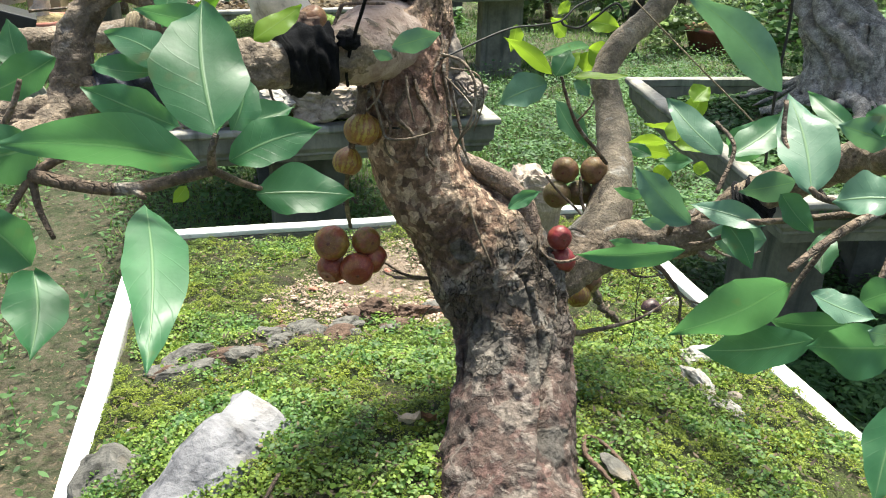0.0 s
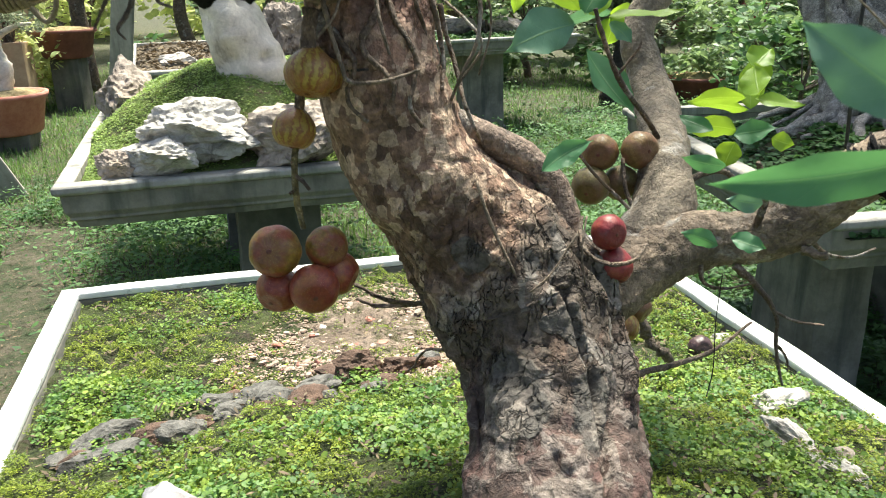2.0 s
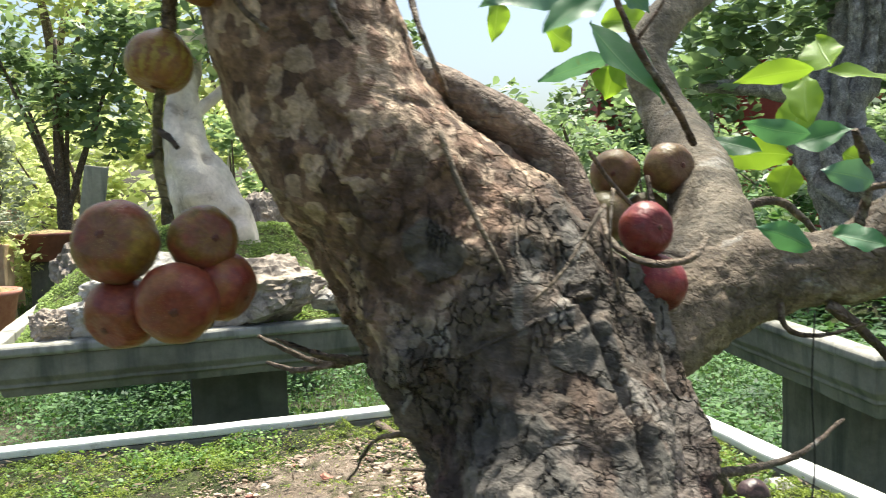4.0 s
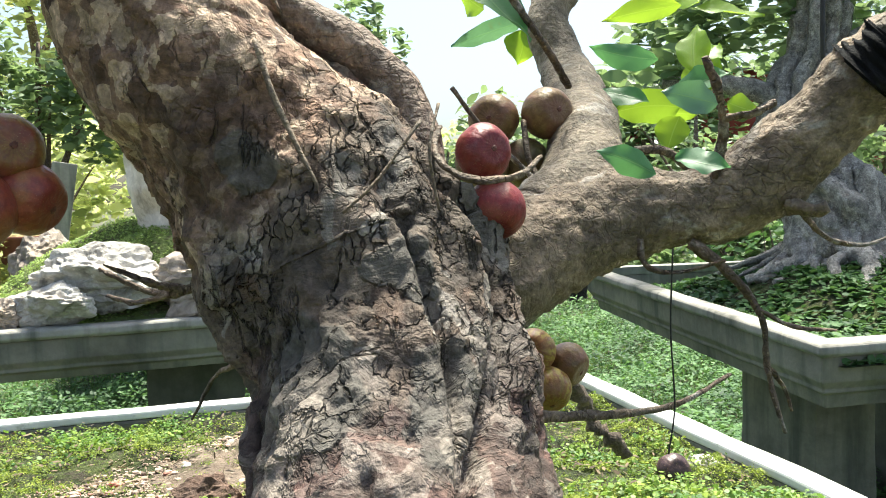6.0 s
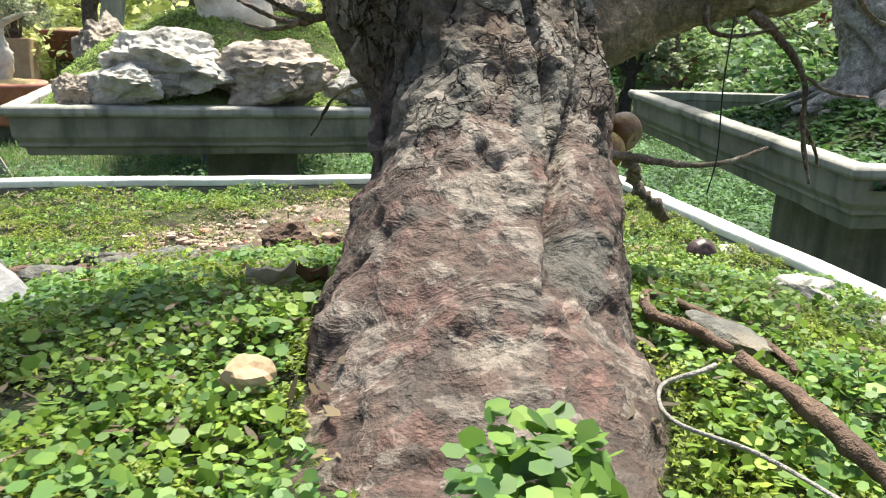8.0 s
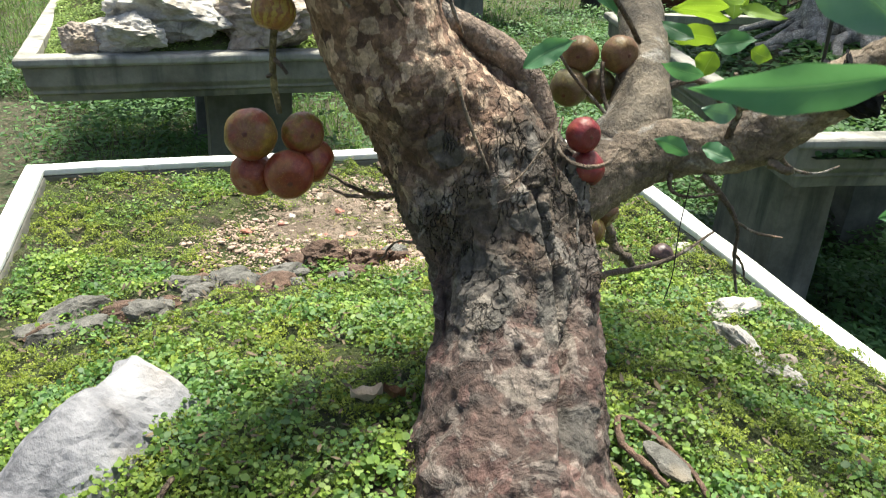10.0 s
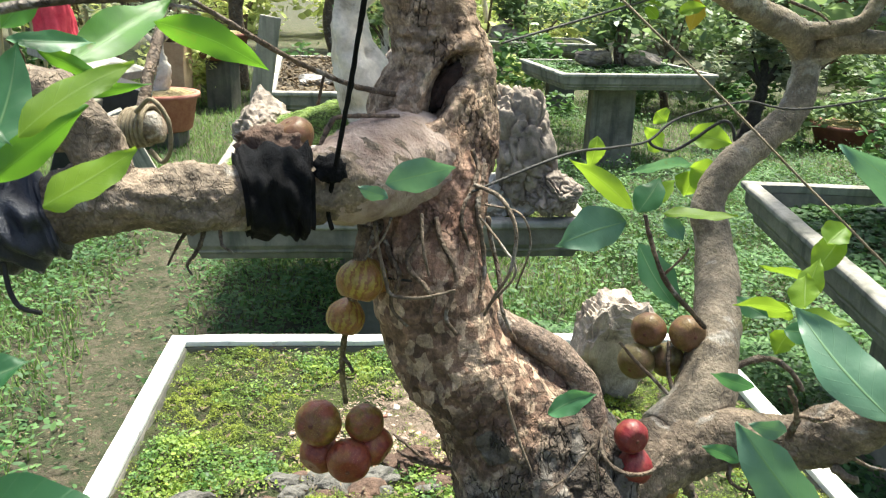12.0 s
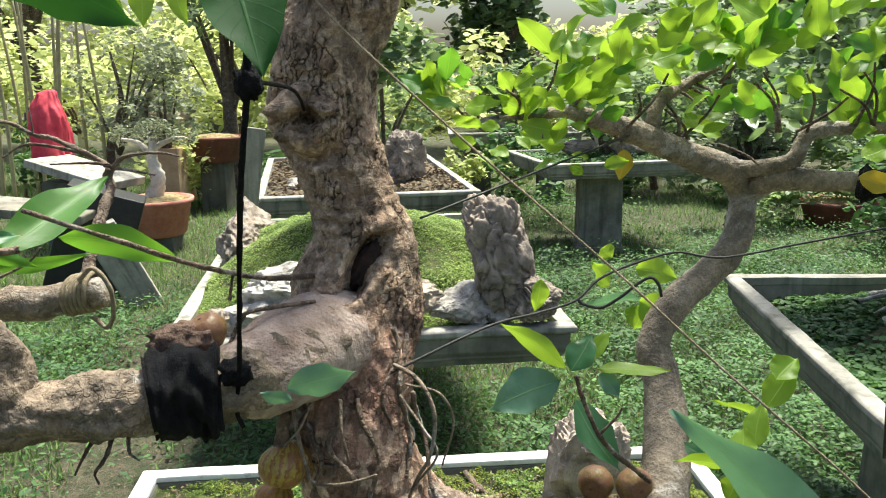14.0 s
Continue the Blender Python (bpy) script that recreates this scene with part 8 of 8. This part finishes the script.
def pot(cx, cy, r, h, z0, material, label, rim=0.03):
    t = thing("plant_pot", (cx, cy, z0), 0, label, "plant pot", "clay pots")
    prof = [(0.0, 0.0), (0.72 * r, 0.0), (0.80 * r, 0.02), (0.97 * r, h - rim * 1.6), (1.06 * r, h - rim), (1.06 * r, h), (0.96 * r, h), (0.92 * r, h - 0.05), (0.0, h - 0.05)]
    S, vs, fs = 48, [], []
    for q, z in prof:
        for j in range(S):
            a = 2 * math.pi * j / S
            vs.append((q * math.cos(a), q * math.sin(a), z))
    for i in range(len(prof) - 1):
        for j in range(S):
            k = (j + 1) % S
            fs.append((i * S + j, i * S + k, (i + 1) * S + k, (i + 1) * S + j))
    put("pot_body", mesh("pot_body", vs, fs), material, t)
    v, f = ball(0.92 * r, 0.92 * r, 0.06, 4, 0.15, 4, cx)
    v[:, 2] = np.maximum(v[:, 2], -0.01) + h - 0.035
    put("pot_soil", mesh("pot_soil", v, f), SAND, t, "dry yellowish soil")
    return t


slab("concrete_block", (-3.265, 6.82, 0.03), (0.34, 0.34, 0.16), 0, 0, 10, CONC_DARK, "low concrete block under the wide pot", "block")
pot(-3.265, 6.82, 0.30, 0.32, 0.11, TERRA, "wide terracotta pot with dry yellow soil")
pot(-3.54, 8.8, 0.29, 0.28, 0.51, TERRA_DARK, "dark terracotta pot on a low stand")
slab("concrete_block", (-3.54, 8.8, 0.24), (0.28, 0.28, 0.54), 0, 0, 0, CONC_DARK, "dark concrete stand under the pot", "block")
slab("clay_box", (-3.86, 8.3, 0.34), (0.30, 0.30, 0.74), 0, 0, 8, TAN, "tall square tan clay planter", "planter")
slab("clay_box", (-4.25, 9.2, 0.50), (0.36, 0.34, 1.04), 0, 0, -6, TAN, "tall square tan clay planter", "planter")
STEMMY = thing("potted_shrub", (-3.265, 6.82, 0.40), 0, "small potted bonsai with a pale stem", "bonsai")
wpart("stem", tube([(-3.275, 6.82, 0.37, 0.12), (-3.27, 6.82, 0.46, 0.075), (-3.22, 6.82, 0.60, 0.055), (-3.27, 6.83, 0.76, 0.045), (-3.25, 6.84, 0.95, 0.03)], 24, 40, limb_skin(0.012)), PALE_BARK, STEMMY)
wpart("branch", tube([(-3.27, 6.83, 0.80, 0.03), (-3.40, 6.85, 0.90, 0.02), (-3.55, 6.86, 0.93, 0.012)], 10, 20, limb_skin(0.004)), PALE_BARK, STEMMY)
wpart("branch", tube([(-3.25, 6.84, 0.86, 0.03), (-3.10, 6.85, 0.93, 0.02), (-2.98, 6.86, 0.95, 0.012)], 10, 20, limb_skin(0.004)), PALE_BARK, STEMMY)
crown(STEMMY, [(-3.25, 6.84, 1.02, 0.15), (-3.52, 6.86, 0.96, 0.13), (-3.0, 6.86, 0.97, 0.13)], 2200, 0.013, GREYLEAF, 9)
RED = thing("cloth_bundle", (-4.33, 7.05, 0.72), 0, "bright red cloth draped over a bundle on the bench", "cloth")


def drape(p, d, u, a):
    return 0.034 * (abs(math.sin(a * 5 + 2 * u + 1.5 * math.sin(a * 2))) - 0.5) * u ** 0.5 + 0.035 * noise.fractal(Vector((p[0], p[1], p[2] * 0.4)) * 8, 1.0, 2.0, 3)


wpart("cloth", tube([(-4.31, 7.05, 1.34, 0.02), (-4.31, 7.05, 1.31, 0.06), (-4.335, 7.05, 1.20, 0.125), (-4.33, 7.05, 1.02, 0.155), (-4.32, 7.05, 0.76, 0.165)], 90, 60, drape), REDCLOTH, RED)

# ---- shrubs, trees and canes behind the trays ----
def shrub(cx, cy, h, r, material, seed, label, size=0.05, n=1400, trunk=True, name="shrub", category="shrub", clumps=9, low=0.25):
    t = thing(name, (cx, cy, -0.02), 0, label, category, "garden shrubs" if category == "shrub" else "garden trees")
    q = np.random.RandomState(seed)
    blobs = []
    for i in range(clumps):
        a, rr = q.uniform(0, 6.283), r * math.sqrt(q.rand()) * 0.8
        blobs.append((cx + rr * math.cos(a), cy + rr * math.sin(a) * 0.8, h * q.uniform(low, 0.95), r * q.uniform(0.28, 0.50)))
    if trunk:
        wpart("trunk", tube([(cx, cy, -0.02, 0.035 * h), (cx + 0.04 * h * q.normal(), cy, 0.30 * h, 0.026 * h), (cx + 0.06 * h * q.normal(), cy, 0.6 * h, 0.016 * h), (cx, cy, 0.9 * h, 0.006 * h)], 12, 24, limb_skin(0.006)), PALE_BARK if seed % 3 == 0 else TWIG, t)
        for b in blobs[:6]:
            wpart("limb", tube([(cx, cy, 0.28 * h, 0.012 * h), ((cx + b[0]) / 2, (cy + b[1]) / 2, 0.25 * h + 0.4 * b[2], 0.008 * h), (b[0], b[1], b[2], 0.003 * h)], 8, 14), TWIG, t)
    crown(t, blobs, n, size, material, seed)
    return t


# right and middle: green shrubs
for i, (x, y, h, r, mt, sz, n) in enumerate([
        (1.4, 10.6, 1.5, 1.0, SHRUB, 0.06, 2200), (2.9, 10.2, 1.6, 1.1, SHRUB, 0.06, 2200), (4.6, 9.6, 1.7, 1.2, SHRUB, 0.065, 2200), (3.3, 7.2, 0.8, 0.7, WEEDS, 0.05, 1400),
        (2.4, 12.4, 2.3, 1.3, SHRUB, 0.07, 2200), (0.6, 12.8, 2.2, 1.2, SUN_TINT_LEAF, 0.07, 2000), (4.6, 12.2, 2.6, 1.4, SHRUB, 0.08, 2200), (6.6, 11.0, 2.6, 1.5, SHRUB, 0.08, 2200),
        (-1.0, 12.4, 2.0, 1.2, SUN_TINT_LEAF, 0.07, 2000), (-2.6, 12.0, 2.0, 1.2, SUN_TINT_LEAF, 0.07, 2000), (-4.4, 11.4, 2.1, 1.2, SUN_TINT_LEAF, 0.07, 2000), (-6.2, 10.6, 2.2, 1.3, SUN_TINT_LEAF, 0.07, 2000),
        (3.9, 5.9, 0.7, 0.7, WEEDS, 0.045, 1400), (3.7, 9.0, 1.0, 0.7, SHRUB, 0.05, 1600), (-8.0, 9.4, 2.4, 1.4, SUN_TINT_LEAF, 0.07, 2000)]):
    shrub(x, y, h, r, mt, 40 + i, "dense green leafy garden shrub" if mt is not SUN_TINT_LEAF else "yellow-green leafy garden shrub with sunlight put into its colour", sz, n)
# a small dark-stemmed tree with drooping leaves, and a dark pot beside it
DARKSTEM = thing("small_tree", (1.90, 8.30, -0.02), 0, "small dark-stemmed tree with drooping grey-green leaves", "tree", "garden trees")
wpart("trunk", tube([(1.88, 8.30, -0.03, 0.10), (1.90, 8.30, 0.10, 0.085), (1.93, 8.30, 0.28, 0.070), (1.96, 8.30, 0.44, 0.060), (1.98, 8.31, 0.58, 0.045), (1.96, 8.32, 0.80, 0.03)], 20, 40, limb_skin(0.02)), CLOTHWOOD, DARKSTEM)
for bx, bz, br in ((1.60, 0.78, 0.020), (2.28, 0.72, 0.020), (1.80, 0.95, 0.018), (2.12, 0.92, 0.018)):
    wpart("limb", tube([(1.97, 8.31, 0.55, 0.03), ((bx + 1.97) / 2, 8.28, 0.72, br), (bx, 8.25, bz, 0.008)], 8, 14), CLOTHWOOD, DARKSTEM)
crown(DARKSTEM, [(1.60, 8.25, 0.74, 0.22), (2.26, 8.25, 0.66, 0.22), (1.80, 8.28, 0.93, 0.20), (2.12, 8.28, 0.90, 0.22), (1.95, 8.30, 1.08, 0.22)], 1500, 0.05, GREYLEAF, 17, tilt=0.5)
pot(2.86, 8.45, 0.34, 0.24, -0.01, TERRA_DARK, "low dark terracotta pot standing on the lawn")
# two leafy trees beyond the pots
for x, y, h, r, sd_ in ((-3.9, 10.2, 3.3, 1.05, 151), (-2.7, 10.9, 3.0, 0.85, 152)):
    shrub(x, y, h, r, SHRUB if sd_ == 151 else SUN_TINT_LEAF, sd_, "leafy green tree beyond the clay pots", 0.075, 2600, name="garden_tree", category="tree", clumps=13, low=0.52)
# mid distance bonsai-like trees
shrub(-3.86, 8.3, 1.75, 0.6, GREYLEAF, 61, "grey-green clipped small tree in a clay planter", 0.035, 2200, name="small_tree", category="tree", low=0.5)
shrub(-4.9, 9.2, 1.9, 0.9, GREYLEAF, 62, "grey-green clipped small tree in the garden", 0.035, 2200, name="small_tree", category="tree", low=0.45)
shrub(-1.7, 9.0, 1.9, 0.75, SHRUB, 63, "dark green small tree behind the trays", 0.05, 1800, name="small_tree", category="tree", low=0.5)
shrub(-0.3, 10.0, 1.6, 0.6, SHRUB, 64, "green small tree in the far tray", 0.05, 1300, name="small_tree", category="tree", low=0.6)
shrub(0.6, 7.5, 1.6, 0.6, SHRUB, 65, "low spreading small tree in the far tray", 0.045, 1300, name="small_tree", category="tree", low=0.62)
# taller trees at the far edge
for i, (x, y, h, r, mt) in enumerate([(-9.5, 14.5, 6.0, 2.4, SUN_TINT_LEAF), (-6.4, 15.5, 6.2, 2.3, SUN_TINT_LEAF), (-3.2, 16.0, 5.6, 2.1, SUN_TINT_LEAF), (-0.9, 15.5, 4.6, 1.3, SHRUB), (5.2, 16.0, 3.6, 1.9, SHRUB), (8.2, 14.5, 4.6, 2.2, SHRUB), (11.5, 13.0, 5.0, 2.4, SHRUB), (-13, 13, 5.0, 2.4, SUN_TINT_LEAF)]):
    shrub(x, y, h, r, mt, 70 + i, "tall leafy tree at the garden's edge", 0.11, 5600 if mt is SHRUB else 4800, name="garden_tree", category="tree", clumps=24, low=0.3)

for i in range(9):
    x = -15 + 3.9 * i
    shrub(x, 20.5 + 1.2 * math.sin(i * 2.1), (2.2 if i < 5 else 3.0) + 0.9 * math.sin(i * 1.3), 2.5, SUN_TINT_LEAF if i < 4 else SHRUB, 90 + i, "dense leafy hedge tree closing the garden", 0.15, 4200 if i > 4 else 2600, False, "hedge_tree", "tree", 22, 0.03)

# low bushes along the back of the lawn
for i in range(12):
    x, y = -5.6 + 0.95 * i + 0.3 * math.sin(i * 2.7), 9.3 + 0.9 * math.sin(i * 1.9)
    shrub(x, y, 0.75 + 0.25 * math.sin(i * 3.3), 0.62, (WEEDS, SHRUB, SUN_TINT_LEAF)[i % 3 if x < 0 else i % 2], 120 + i, "low leafy bush along the back of the lawn", 0.045, 1500, False, low=0.2)

# canes at the left
for i in range(14):
    x, y = -6.4 + 0.22 * (i % 7) + 0.08 * math.sin(i * 3.1), 8.6 + 0.5 * (i // 7) + 0.2 * math.sin(i * 1.7)
    solo("cane", tube([(x, y, 0.0, 0.022), (x + 0.05 * math.sin(i), y, 1.0, 0.020), (x + 0.12 * math.sin(i * 1.3), y, 2.4, 0.014)], 8, 12), STEMS, (x, y, 0.0), "tall pale bamboo cane among the shrubs", "bamboo", "bamboo canes")


# ---- red shed at the far right ----
def shed():
    t = thing("red_shed", (9.0, 19.0, 0.0), -8, "red-painted corrugated shed behind the garden", "shed")
    vs, fs, n = [], [], 90
    for i in range(n + 1):
        x = -4.5 + 9.0 * i / n
        y = -2.0 + 0.03 * math.sin(i * 2.2)
        vs += [(x, y, 0.0), (x, y, 3.6)]
    fs = [(2 * i, 2 * i + 2, 2 * i + 3, 2 * i + 1) for i in range(n)]
    put("front_wall", mesh("front_wall", vs, fs), REDWALL, t)
    for x in (-4.5, 4.44):
        put("side_wall", mesh("side_wall", *box(x, -1.96, 0, x + 0.06, 2.0, 3.6, 0), False), REDWALL, t)
    put("back_wall", mesh("back_wall", *box(-4.44, 1.94, 0, 4.44, 2.0, 3.6, 0), False), REDWALL, t)
    put("roof", mesh("roof", *turn(box(-4.8, -2.5, 0, 4.8, 2.4, 0.06, 0.01), pose(0, 0, 3.75, 6, 0, 0)), False), ROOFGREY, t)


shed()
